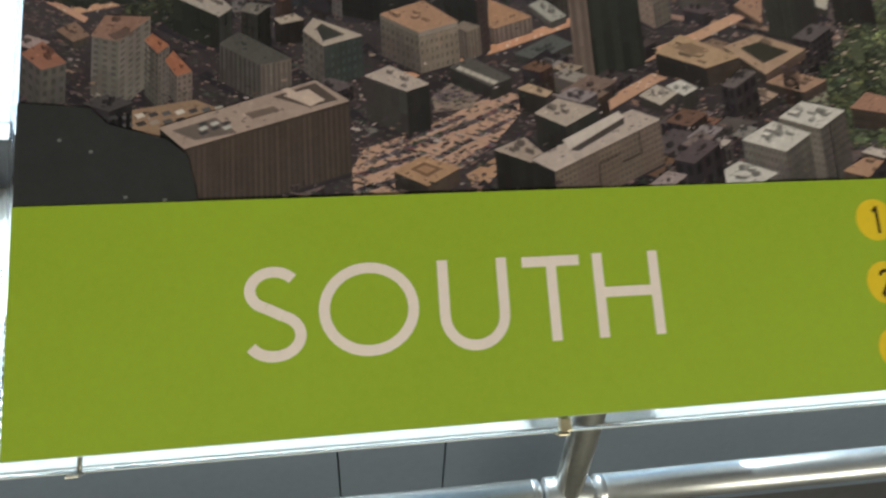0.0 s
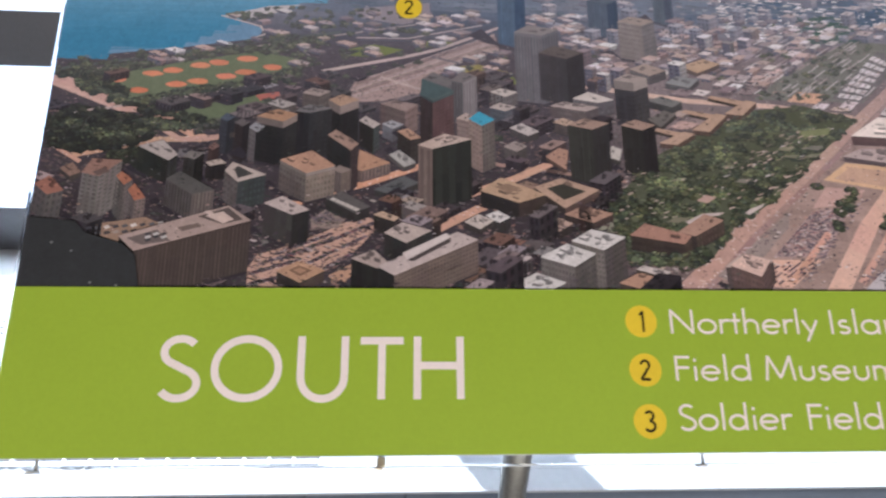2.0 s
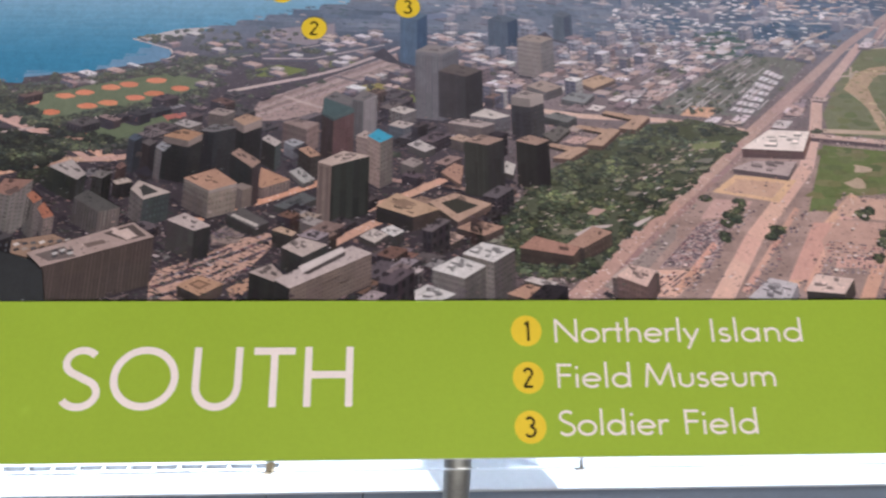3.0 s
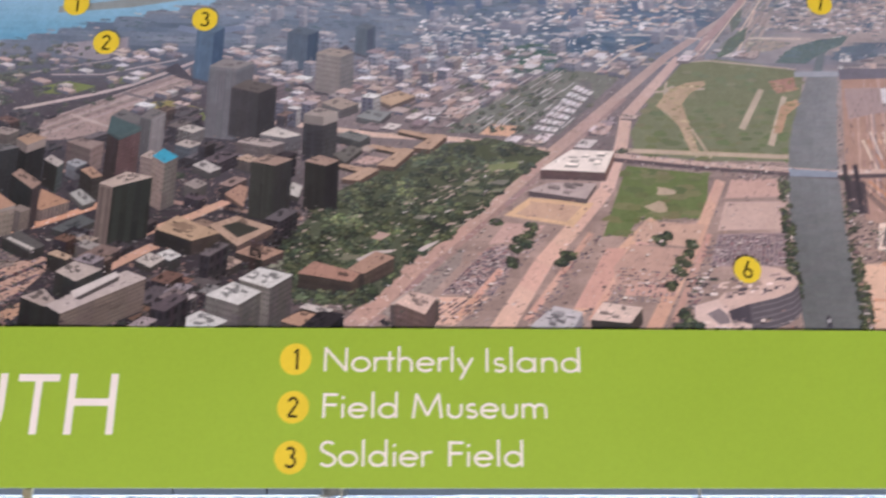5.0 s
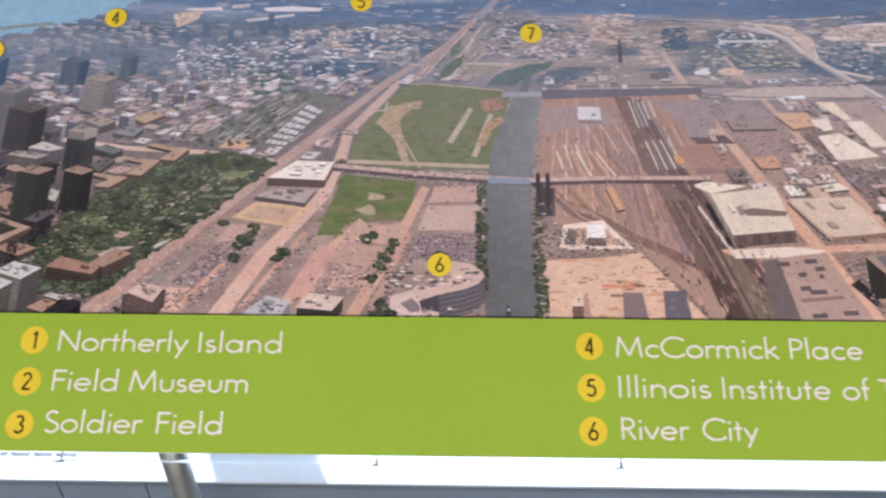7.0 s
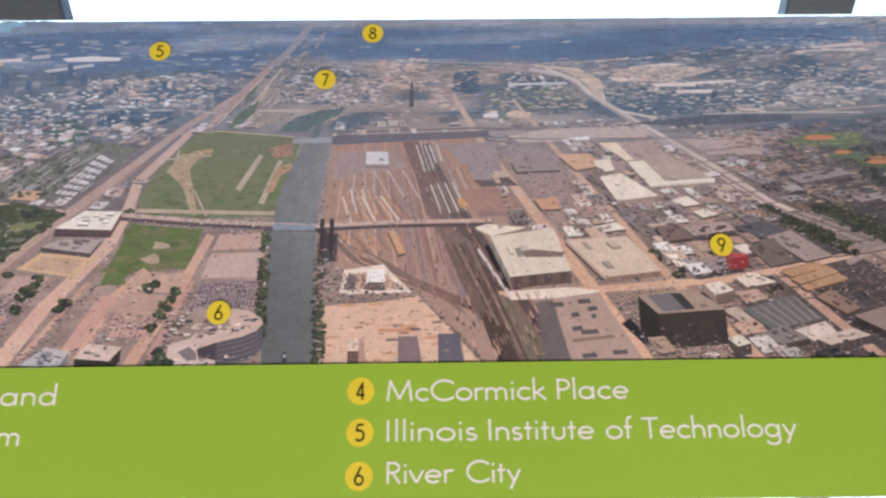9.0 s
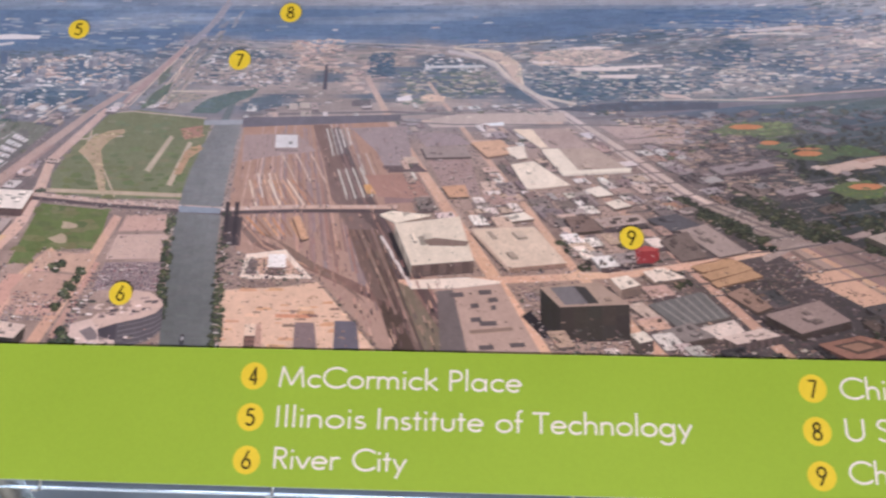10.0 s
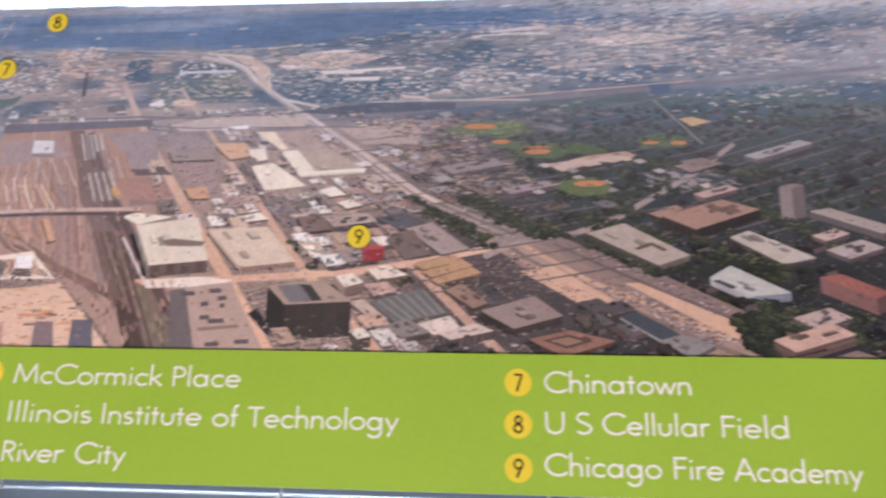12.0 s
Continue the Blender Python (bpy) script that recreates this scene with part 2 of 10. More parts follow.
part("backing", box(UL, UR, 0.0004, 0.004, VB, VT), BACKING, panel, "dark backing board")
acrylic = part("acrylic_sheet", box(UL - 0.006, UR + 0.006, 0.0045, 0.0105, VB - 0.0072, VT + 0.006, 0.0008), ACRYLIC, panel, "clear acrylic sheet whose edges stand out round the print")
acrylic.visible_shadow = False
part("sheet_edge", box(UL - 0.006, UR + 0.006, 0.0046, 0.0104, VB - 0.0081, VB - 0.0074, 0.0002), EDGE, panel, "greyish sawn lower edge of the acrylic")
part("upper_seam", box(UL - 0.004, UR + 0.004, 0.0022, 0.0042, VB - 0.0007, VB - 0.0002), EDGE, panel, "thin grey seam under the print")


def band_mesh():
    bm = bmesh.new()
    add_box(bm, UL, UR, -0.0016, 0.0003, VB, VM)
    for v in bm.verts:
        if v.co.x < 0 and v.co.z > 0:
            v.co.z -= 0.0016
    return bm


band = part("caption_band", band_mesh(), GREEN, panel, "lime green printed caption band")
FACE = -0.0017      # front of the green band

# Letters drawn with strokes, in units of the capital's height: L x0 y0 x1 y1, A cx cy rx ry from to (degrees)
GLYPHS = {
    "S": (0.56, "A .27 .75 .20 .205 35 250 L .202 .557 .347 .462 A .27 .25 .225 .225 70 -150"),
    "O": (1.08, "A .54 .49 .47 .465 0 360"), "U": (0.80, "L .1 1 .1 .36 A .4 .36 .3 .35 180 360 L .7 1 .7 .36"),
    "T": (0.66, "L .33 0 .33 .93 L .02 .93 .64 .93"), "H": (0.84, "L .11 0 .11 1 L .73 0 .73 1 L .11 .53 .73 .53"),
    "N": (0.88, "L .12 0 .12 1 L .12 .96 .76 .04 L .76 0 .76 1"), "I": (0.30, "L .15 0 .15 1"),
    "F": (0.56, "L .13 0 .13 1 L .13 .935 .53 .935 L .13 .52 .50 .52"),
    "M": (1.06, "L .10 0 .20 1 L .20 .96 .53 .1 L .53 .1 .86 .96 L .96 0 .86 1"),
    "C": (0.90, "A .53 .5 .46 .47 42 318"), "P": (0.60, "L .13 0 .13 1 L .13 .935 .3 .935 A .3 .7 .235 .235 90 -90 L .13 .465 .3 .465"),
    "R": (0.62, "L .13 0 .13 1 L .13 .935 .3 .935 A .3 .715 .22 .22 90 -90 L .13 .495 .3 .495 L .3 .48 .55 0"),
    "A": (0.86, "L .05 0 .43 1 L .81 0 .43 1 L .2 .33 .66 .33"),
    "a": (0.70, "A .32 .3 .24 .265 0 360 L .57 0 .57 .6"), "b": (0.70, "A .37 .3 .24 .265 0 360 L .12 0 .12 1.06"),
    "c": (0.56, "A .33 .3 .25 .265 45 315"), "d": (0.70, "A .32 .3 .24 .265 0 360 L .57 0 .57 1.06"),
    "e": (0.64, "A .32 .3 .25 .265 0 318 L .09 .31 .56 .31"), "f": (0.36, "L .15 0 .15 .85 A .29 .85 .14 .16 180 80 L .03 .55 .31 .55"),
    "g": (0.70, "A .32 .3 .24 .265 0 360 L .57 .6 .57 -.12 A .325 -.12 .245 .21 0 -165"),
    "h": (0.60, "L .1 0 .1 1.06 L .49 0 .49 .34 A .295 .34 .195 .225 0 180"), "i": (0.24, "L .12 0 .12 .57 L .12 .76 .12 .88"),
    "k": (0.56, "L .1 0 .1 1.06 L .14 .3 .46 .58 L .2 .34 .52 0"), "l": (0.24, "L .12 0 .12 1.06"),
    "m": (0.92, "L .1 0 .1 .6 L .45 0 .45 .36 A .275 .36 .175 .2 0 180 L .8 0 .8 .36 A .625 .36 .175 .2 0 180"),
    "n": (0.60, "L .1 0 .1 .6 L .49 0 .49 .34 A .295 .34 .195 .225 0 180"), "o": (0.66, "A .33 .3 .26 .265 0 360"),
    "r": (0.38, "L .1 0 .1 .6 A .3 .36 .2 .2 180 65"), "s": (0.44, "A .22 .43 .135 .13 40 250 L .174 .308 .266 .287 A .215 .165 .15 .13 70 -150"),
    "t": (0.36, "L .17 0 .17 .85 L .03 .55 .32 .55"), "u": (0.60, "L .1 .58 .1 .26 A .3 .26 .2 .225 180 360 L .5 .58 .5 .26"),
    "v": (0.54, "L .03 .58 .27 .03 L .51 .58 .27 .03"), "w": (0.78, "L .03 .58 .22 .03 L .22 .03 .39 .56 L .56 .03 .39 .56 L .75 .58 .56 .03"),
    "y": (0.54, "L .05 .58 .28 .06 L .51 .58 .14 -.3"), " ": (0.34, ""),
    "1": (0.56, "L .32 0 .32 1 L .32 .95 .16 .8"), "2": (0.56, "A .29 .72 .2 .21 170 -35 L .43 .58 .08 .07 L .08 .065 .52 .065"),
    "3": (0.56, "A .27 .745 .17 .19 150 -90 A .27 .29 .215 .225 90 -150"), "4": (0.56, "L .4 0 .4 1 L .4 .95 .04 .28 L .04 .28 .54 .28"),
    "5": (0.56, "L .16 .93 .47 .93 L .17 .93 .11 .56 A .26 .34 .22 .275 125 -145"), "6": (0.56, "A .28 .3 .21 .24 0 360 L .1 .4 .38 1"),
    "7": (0.56, "L .05 .93 .5 .93 L .49 .92 .2 0"), "8": (0.56, "A .28 .74 .165 .195 0 360 A .28 .28 .215 .22 0 360"),
    "9": (0.56, "A .28 .7 .21 .24 0 360 L .46 .6 .18 0"),
}


def strokes(text):
    """Centre lines of the strokes of a line of text, and its whole width, in capital heights."""
    out, x = [], 0.0
    for ch in text:
        width, spec = GLYPHS[ch]
        w = spec.split()
        i = 0
        while i < len(w):
            if w[i] == "L":
                a, b, c, d = map(float, w[i + 1:i + 5])
                out.append(([(x + a, b), (x + c, d)], False))
                i += 5
            else:
                cx, cy, rx, ry, a0, a1 = map(float, w[i + 1:i + 7])
                n = max(6, int(abs(a1 - a0) / 11))
                out.append(([(x + cx + rx * math.cos(radians(a0 + (a1 - a0) * k / n)), cy + ry * math.sin(radians(a0 + (a1 - a0) * k / n))) for k in range(n + 1)], abs(a1 - a0) >= 360))
                i += 7
        x += width
    return out, x


def letter(name, ch, pen, cap, sx, mat, parent, weight, face, label=""):
    """One character as flat strokes of ink; pen: where its cell starts."""
    lines, _ = strokes(ch)
    bm = bmesh.new()
    half = cap * weight / 2
    for k, (pts, closed) in enumerate(lines):
        p = [Vector((pen[0] + a * sx, pen[1] + b * cap)) for a, b in pts]
        y = face - 0.00002 - 0.000004 * k
        left, right = [], []
        for i, q in enumerate(p):
            before = p[i - 1] if i else (p[-2] if closed else p[i])
            after = p[i + 1] if i < len(p) - 1 else (p[1] if closed else p[i])
            way = (after - before).normalized()
            nrm = Vector((-way.y, way.x)) * half
            left.append(bm.verts.new((q.x + nrm.x, y, q.y + nrm.y)))
            right.append(bm.verts.new((q.x - nrm.x, y, q.y - nrm.y)))
        for i in range(len(p) - 1):
            bm.faces.new((left[i], right[i], right[i + 1], left[i + 1]))
    return part(name, bm, mat, parent, label)


def lettering(name, text, u0, u1, v, cap, mat, parent, weight=0.13, face=None, label=""):
    """A line of text from u0 to u1 on the baseline v, letter by letter."""
    lines, _ = strokes(text)
    xs = [a for pts, _ in lines for a, _ in pts]
    half = cap * weight / 2
    sx = (u1 - u0 - 2 * half) / max(max(xs) - min(xs), 0.2)
    if max(xs) - min(xs) < 0.2:
        sx = cap
    x = u0 + half - min(xs) * sx
    for ch in text:
        if ch != " ":
            letter(name, ch, (x, v), cap, sx, mat, parent, weight, FACE if face is None else face, label)
        x += GLYPHS[ch][0] * sx


def disc_mesh(u, v, r, face, ry=None):
    bm = bmesh.new()
    ring = [bm.verts.new((u + r * math.cos(2 * math.pi * i / 40), face, v + (ry or r) * math.sin(2 * math.pi * i / 40))) for i in range(40)]
    back = [bm.verts.new((q.co.x, face + 0.00002, q.co.z)) for q in ring]
    bm.faces.new(ring)
    for i in range(40):
        bm.faces.new((ring[i], back[i], back[(i + 1) % 40], ring[(i + 1) % 40]))
    return bm


TITLE = (("S", -0.3395, -0.3108), ("O", -0.3048, -0.2562), ("U", -0.2462, -0.2108), ("T", -0.2054, -0.1700), ("H", -0.1655, -0.1300))
for ch, u0, u1 in TITLE:
    lettering("title_letter", ch, u0, u1, -0.0548, 0.0434, WHITE_INK, band, 0.122, label="white title letter")


def number_disc(number, u, v, r, parent, face):
    d = part("number_disc", disc_mesh(u, v, r, face), YELLOW, parent, "yellow number disc")
    w = 0.0040 if number == "1" else 0.0086
    k = r / 0.0118
    lettering("numeral", number, u - w / 2 * k, u + w / 2 * k, v - 0.0076 * k, 0.0152 * k, BLACK_INK, d if parent == panel else parent, 0.125, face - 0.00002)
    return d


# number, disc place, and the words with where each starts and ends
CAPTIONS = (("1", 0.0, 0.0, (("Northerly", 0.0215, 0.134), ("Island", 0.143, 0.2145))),
            ("2", 0.0, -0.035, (("Field", 0.0218, 0.0772), ("Museum", 0.0878, 0.1885))),
            ("3", 0.0, -0.0705, (("Soldier", 0.0212, 0.104), ("Field", 0.1150, 0.1698))),
            ("4", 0.48, 0.0, (("McCormick", 0.5025, 0.643), ("Place", 0.652, 0.7145))),
            ("5", 0.48, -0.035, (("Illinois", 0.5032, 0.581), ("Institute", 0.591, 0.682), ("of", 0.692, 0.716), ("Technology", 0.7225, 0.8575))),
            ("6", 0.48, -0.0705, (("River", 0.5035, 0.561), ("City", 0.571, 0.6175))),
            ("7", 0.96, 0.0, (("Chinatown", 0.9825, 1.106),)),
            ("8", 0.96, -0.035, (("U", 0.983, 0.999), ("S", 1.009, 1.022), ("Cellular", 1.031, 1.120), ("Field", 1.129, 1.1825))),
            ("9", 0.96, -0.0705, (("Chicago", 0.982, 1.078), ("Fire", 1.088, 1.128), ("Academy", 1.136, 1.238))))
for number, u, v, words in CAPTIONS:
    number_disc(number, u, v, 0.0118, band, FACE - 0.00003)
    for word, u0, u1 in words:
        lettering("letter", word, u0, u1, -0.0089 + v * 0.962 + (0.0008 if u > 0.9 else 0.0), 0.0178, WHITE_INK, band, 0.112)

MARKS = (("1", -0.200, 0.2955), ("2", -0.171, 0.2600), ("3", -0.0912, 0.2828), ("4", 0.0245, 0.3205), ("5", 0.268, 0.341),
         ("6", 0.350, 0.071), ("7", 0.437, 0.307), ("8", 0.484, 0.360), ("9", 0.814, 0.130))
for number, u, v in MARKS:
    number_disc(number, u, v, 0.0108, panel, FACE - 0.00003)

# screws that hold the print in the acrylic, along the lower edge
for i, u in enumerate((-0.413, -0.187, 0.037, 0.300, 0.503, 0.757, 0.985, 1.215, 1.42)):
    bm = bmesh.new()
    add_tube(bm, (u, 0.0035, VB - 0.0003), (u, 0.0035, VB - 0.0078), 0.0011, 12)
    add_box(bm, u - 0.0045, u + 0.0012, -0.001, 0.007, VB - 0.0092, VB - 0.0078, 0.0004)
    if i == 1:
        add_box(bm, u - 0.003, u + 0.003, 0.0, 0.004, VB - 0.0075, VB - 0.001, 0.0006)
    part("clip", bm, BRASS if i == 1 else PIN_STEEL, panel, "small brass clip" if i == 1 else "small steel clip")

# ---- posts and handrail ----
POST_Y, RAIL_Z, POST_R = 0.19, 0.559, 0.018


def panel_post(x):
    """A round steel post on a foot plate; its head is cut to the panel's slope and carries a bracket plate."""
    top = PANEL @ Vector((x, 0.011, 0.0))
    s = (POST_Y - top.y) / math.sin(radians(LEAN_BACK))
    head = top.z + s * math.cos(radians(LEAN_BACK)) - 0.02
    ob = empty("panel_post", pose(x, POST_Y, 0), "round dark steel post carrying the tilted panel", "post", "posts under the panel")
    part("tube", tube((0, 0, 0.012), (0, 0, head), POST_R, 36), STEEL, ob)
    part("foot_plate", tube((0, 0, 0), (0, 0, 0.012), 0.055, 40), STEEL, ob)
    bm = bmesh.new()
    add_box(bm, -0.045, 0.045, 0.0, 0.006, -0.07, 0.07, 0.001)
    br = part("bracket", bm, STEEL, ob)
    br.matrix_basis = Matrix.Translation((0, 0, head + 0.005)) @ pose(0, 0, 0, -LEAN_BACK, 0, 0)
    part("collar", tube((-0.028, 0.0, RAIL_Z), (0.028, 0.0, RAIL_Z), 0.0216, 32, 0.005), RAIL_STEEL, ob, "polished rail collar")
    return ob


POSTS = (-1.14, -0.027, 1.088, 2.2)
for x in POSTS:
    panel_post(x)
rail_spans = [(X0, POSTS[0])] + list(zip(POSTS, POSTS[1:])) + [(POSTS[-1], X1)]
for a, b in rail_spans:
    ob = empty("handrail", pose(a, POST_Y, RAIL_Z), "polished steel handrail tube between the posts, partly sunlit", "handrail", "handrail tubes")
    part("tube", tube((0.046, 0, 0), (b - a - 0.046, 0, 0), 0.0205, 36), RAIL_STEEL, ob)
    part("end_cap", tube((0.041, 0, 0), (0.047, 0, 0), 0.0208, 36, 0.008), RAIL_STEEL, ob)
    part("end_cap", tube((b - a - 0.047, 0, 0), (b - a - 0.041, 0, 0), 0.0208, 36, 0.008), RAIL_STEEL, ob)

# ---- the printed aerial photo ----
# A flat print: every building, road, tree and car of the picture is a flat shape of ink, laid down far to near.
rng = random.Random(11)
VP = Vector((0.48, 0.43))            # where the picture's north-south streets meet


def near(v):
    """How large things are drawn at height v, 1 at the bottom of the photo."""
    return max(0.08, (VP.y - v) / 0.40)


def cross(u):
    """The slope of the picture's east-west streets."""
    return 0.42 * (u - 0.45)


def away(u, v):
    return (VP - Vector((u, v))).normalized()


def tone(rgb, v, k=1.0):
    """Ink for a colour of the picture, paler and bluer towards its horizon."""
    a = min(1.0, max(0.0, (v - 0.09) / 0.27)) ** 1.1 * 0.68
    h = (158, 159, 174)
    return ink([(x * k * 0.97 + z) * (1 - a) + y * a for x, y, z in zip(rgb, h, (11, 10, 14))])


def ink(rgb):
    return tuple(x * g for x, g in zip(lin(*[max(0, min(255, x)) for x in rgb]), INK_GAIN))


def mix(a, b, t):
    return tuple(x * (1 - t) + y * t for x, y in zip(a, b))


def step(x, a, b):
    """0 below a, 1 above b, smooth between."""
    t = min(1.0, max(0.0, (x - a) / (b - a)))
    return t * t * (3 - 2 * t)


def wood_line(u):
    """How low the dark woods near the horizon reach."""
    pts = ((-0.5, 0.33), (0.16, 0.320), (0.34, 0.321), (0.38, 0.335), (0.46, 0.330), (0.67, 0.327), (0.84, 0.342), (1.0, 0.352), (1.5, 0.356))
    for (a, p), (b, q) in zip(pts, pts[1:]):
        if u <= b:
            return p + (q - p) * (u - a) / (b - a)
    return pts[-1][1]


def far_tint(u, v):
    """The picture's ground where it is far off and blue."""
    g = mix((116, 125, 142), (158, 147, 147), step(u, 0.30, 0.46))
    g = mix(g, (126, 129, 140), step(u, 0.64, 0.74))
    g = mix(g, (102, 111, 114), step(u, 0.86, 1.0) * (1 - step(v, 0.26, 0.285)))
    g = mix(g, (150, 148, 157), step(u, 0.84, 1.0) * step(v, 0.275, 0.30))
    clump = noise.noise((u * 7, v * 46, 17.0)) + 0.6 * noise.noise((u * 20, v * 120, 19.0))
    g = mix(g, (90, 104, 126), 0.75 * step(clump, 0.02, 0.4))
    g = mix(g, (186, 170, 164), (0.2 + 0.25 * step(u, 0.3, 0.45)) * step(-clump, 0.2, 0.6))
    w = wood_line(u) + 0.008 * noise.noise((u * 14, 0.3, 2.0)) + 0.008 * noise.noise((u * 40, v * 60, 6.0))
    wood = mix((104, 121, 152), (138, 148, 170), step(noise.noise((u * 5, v * 55, 23.0)), 0.0, 0.5))
    g = mix(g, wood, step(v, w - 0.012, w + 0.006))
    g = mix(g, (156, 157, 170), step(v, 0.363, 0.372) * step(u, 0.2, 0.5))
    return mix(g, (186, 184, 192), step(v, 0.345, 0.366) * step(u, 0.9, 1.15))


INK_GAIN = (0.987, 0.994, 1.09)     # the print's slight cast


UP = -0.00160    # rank from which shapes stand up in the picture


class Print:
    def __init__(self):
        self.shapes = []
        self.ground, self.alone = 0, False

    def clip(self, pts):
        for axis, sign, lim in ((0, 1, UL), (0, -1, -UR), (1, 1, VM - 0.002), (1, -1, -VT)):
            out = []
            for i, p in enumerate(pts):
                q = pts[i - 1]
                a, b = sign * q[axis] - lim, sign * p[axis] - lim
                if (a < 0) != (b < 0):
                    t = a / (a - b)
                    out.append((q[0] + (p[0] - q[0]) * t, q[1] + (p[1] - q[1]) * t))
                if b >= 0:
                    out.append((p[0], p[1]))
            pts = out
            if len(pts) < 3:
                return []
        return pts

    def poly(self, pts, ink, y, group=None):
        """Keeps a shape; y: its rank, the lower the later it is laid down; shapes of one group lie side by side."""
        pts = self.clip([tuple(p) for p in pts])
        if not pts:
            return
        area = sum(pts[i - 1][0] * p[1] - p[0] * pts[i - 1][1] for i, p in enumerate(pts))
        if abs(area) < 1e-9:
            return
        if area < 0:
            pts.reverse()
        u, v = sum(p[0] for p in pts) / len(pts), sum(p[1] for p in pts) / len(pts)
        warm = step(u, 0.42, 0.56) * (1 - step(v, 0.19, 0.26))
        ink = (ink[0] * (1 - 0.01 * warm), ink[1] * (1 - 0.055 * warm), ink[2] * (1 - 0.11 * warm))
        self.shapes.append((y, len(self.shapes) if group is None else -1 - group, pts, ink))

    def flat(self, pts, rgb, k=1.0, over=True):
        """A shape on the picture's ground, over those before it, or (over=False) in one layer with its neighbours."""
        self.ground += over or self.alone
        self.alone = over
        v = sum(p[1] for p in pts) / len(pts)
        self.poly(pts, tone(rgb, v, k), -0.00003 - self.ground * 3.5e-6, self.ground)

    def up(self, pts, rgb, base, k=1.0, rank=0):
        """A shape that stands up from the ground at height base of the picture."""
        v = sum(p[1] for p in pts) / len(pts)
        self.poly(pts, tone(rgb, max(v - 0.02, base), k), UP - (0.40 - base) * 0.0014 - rank * 1.2e-6)

    def far(self, pts, rgb, base, rank=0):
        """A far shape whose colour holds its haze already."""
        self.poly(pts, ink(rgb), UP - (0.40 - base) * 0.0014 - rank * 1.2e-6)

    def finish(self, name, mat, parent, label):
        """Lays the shapes down in order, each just over what is already there."""
        cell, lift = 0.00025, 1.3e-6
        high = np.zeros((int((UR - UL) / cell) + 2, int((VT - VM + 0.002) / cell) + 2), dtype=np.int16)
        verts, faces, inks, run = [], [], [], []
        order = sorted(self.shapes, key=lambda s: -s[0])
        for n, (_, group, pts, ink) in enumerate(order):
            us, vs = [p[0] for p in pts], [p[1] for p in pts]
            a, b = int((min(us) - UL) / cell + 0.35), int((max(us) - UL) / cell - 0.35) + 1
            c, d = int((min(vs) - VM + 0.002) / cell + 0.35), int((max(vs) - VM + 0.002) / cell - 0.35) + 1
            area = high[a:max(b, a + 1), c:max(d, c + 1)]
            hit = True
            if len(pts) < 6 and area.size > 6:
                x, y = UL + (a + 0.5 + np.arange(area.shape[0])[:, None]) * cell, VM - 0.002 + (c + 0.5 + np.arange(area.shape[1])[None, :]) * cell
                for (p, q), (r, s) in zip(pts, pts[1:] + pts[:1]):
                    hit = hit & ((r - p) * (y - q) - (s - q) * (x - p) > -0.2 * cell * math.hypot(r - p, s - q))
            level = int(np.max(area, where=hit, initial=0)) + 1
            run.append((area, level, hit))
            if n + 1 == len(order) or order[n + 1][1] != group:
                for spot, height, where in run:
                    np.maximum(spot, height, out=spot, where=where)
                run = []
            first = len(verts)
            verts += [(p[0], -level * lift, p[1]) for p in pts]
            faces.append(tuple(range(first, first + len(pts))))
            inks.append(ink)
        me = bpy.data.meshes.new(name)
        me.from_pydata(verts, [], faces)
        layer = me.color_attributes.new("ink", "FLOAT_COLOR", "CORNER")
        data = np.ones((len(me.loops), 4), dtype=np.float32)
        data[:, :3] = np.repeat(np.array(inks, dtype=np.float32), [len(f) for f in faces], axis=0)
        layer.data.foreach_set("color", data.ravel())
        me.materials.append(mat)
        ob = new(name, me)
        ob.parent = parent
        return tagged(ob, label)


photo = Print()


def jitter(rgb, amount=14):
    d = rng.uniform(-amount, amount)
    return tuple(c + d + rng.uniform(-amount, amount) * 0.35 for c in rgb)


ROADS = []
KEEP = []     # places that the larger buildings take up
WALLS = []    # outlines of the towers


def road(pts, width, rgb, k=1.0, main=False):
    """A road along points, as wide as the distance makes it."""
    p = [Vector(q) for q in pts]
    photo.ground += 1
    for a, b in zip(p, p[1:]):
        if main:
            ROADS.append((a, b, width))
        n = max(1, int((b - a).length / 0.02))
        for i in range(n):
            s, t = a.lerp(b, i / n), a.lerp(b, (i + 1) / n)
            way = (b - a).normalized()
            side = Vector((-way.y, way.x * 0.75))
            if side.length < 0.3:
                side = side.normalized() * 0.5
            ws, wt = width * near(s.y) / 2, width * near(t.y) / 2
            photo.flat([s + side * ws, s - side * ws, t - side * wt, t + side * wt], jitter(rgb, 5), k, False)


def on_road(u, v):
    p = Vector((u, v))
    for a, b, w in ROADS:
        d = b - a
        t = max(0.0, min(1.0, (p - a).dot(d) / d.length_squared))
        if (a + d * t - p).length < w * near(v) * 0.5 + 0.0015:
            return True
    return False


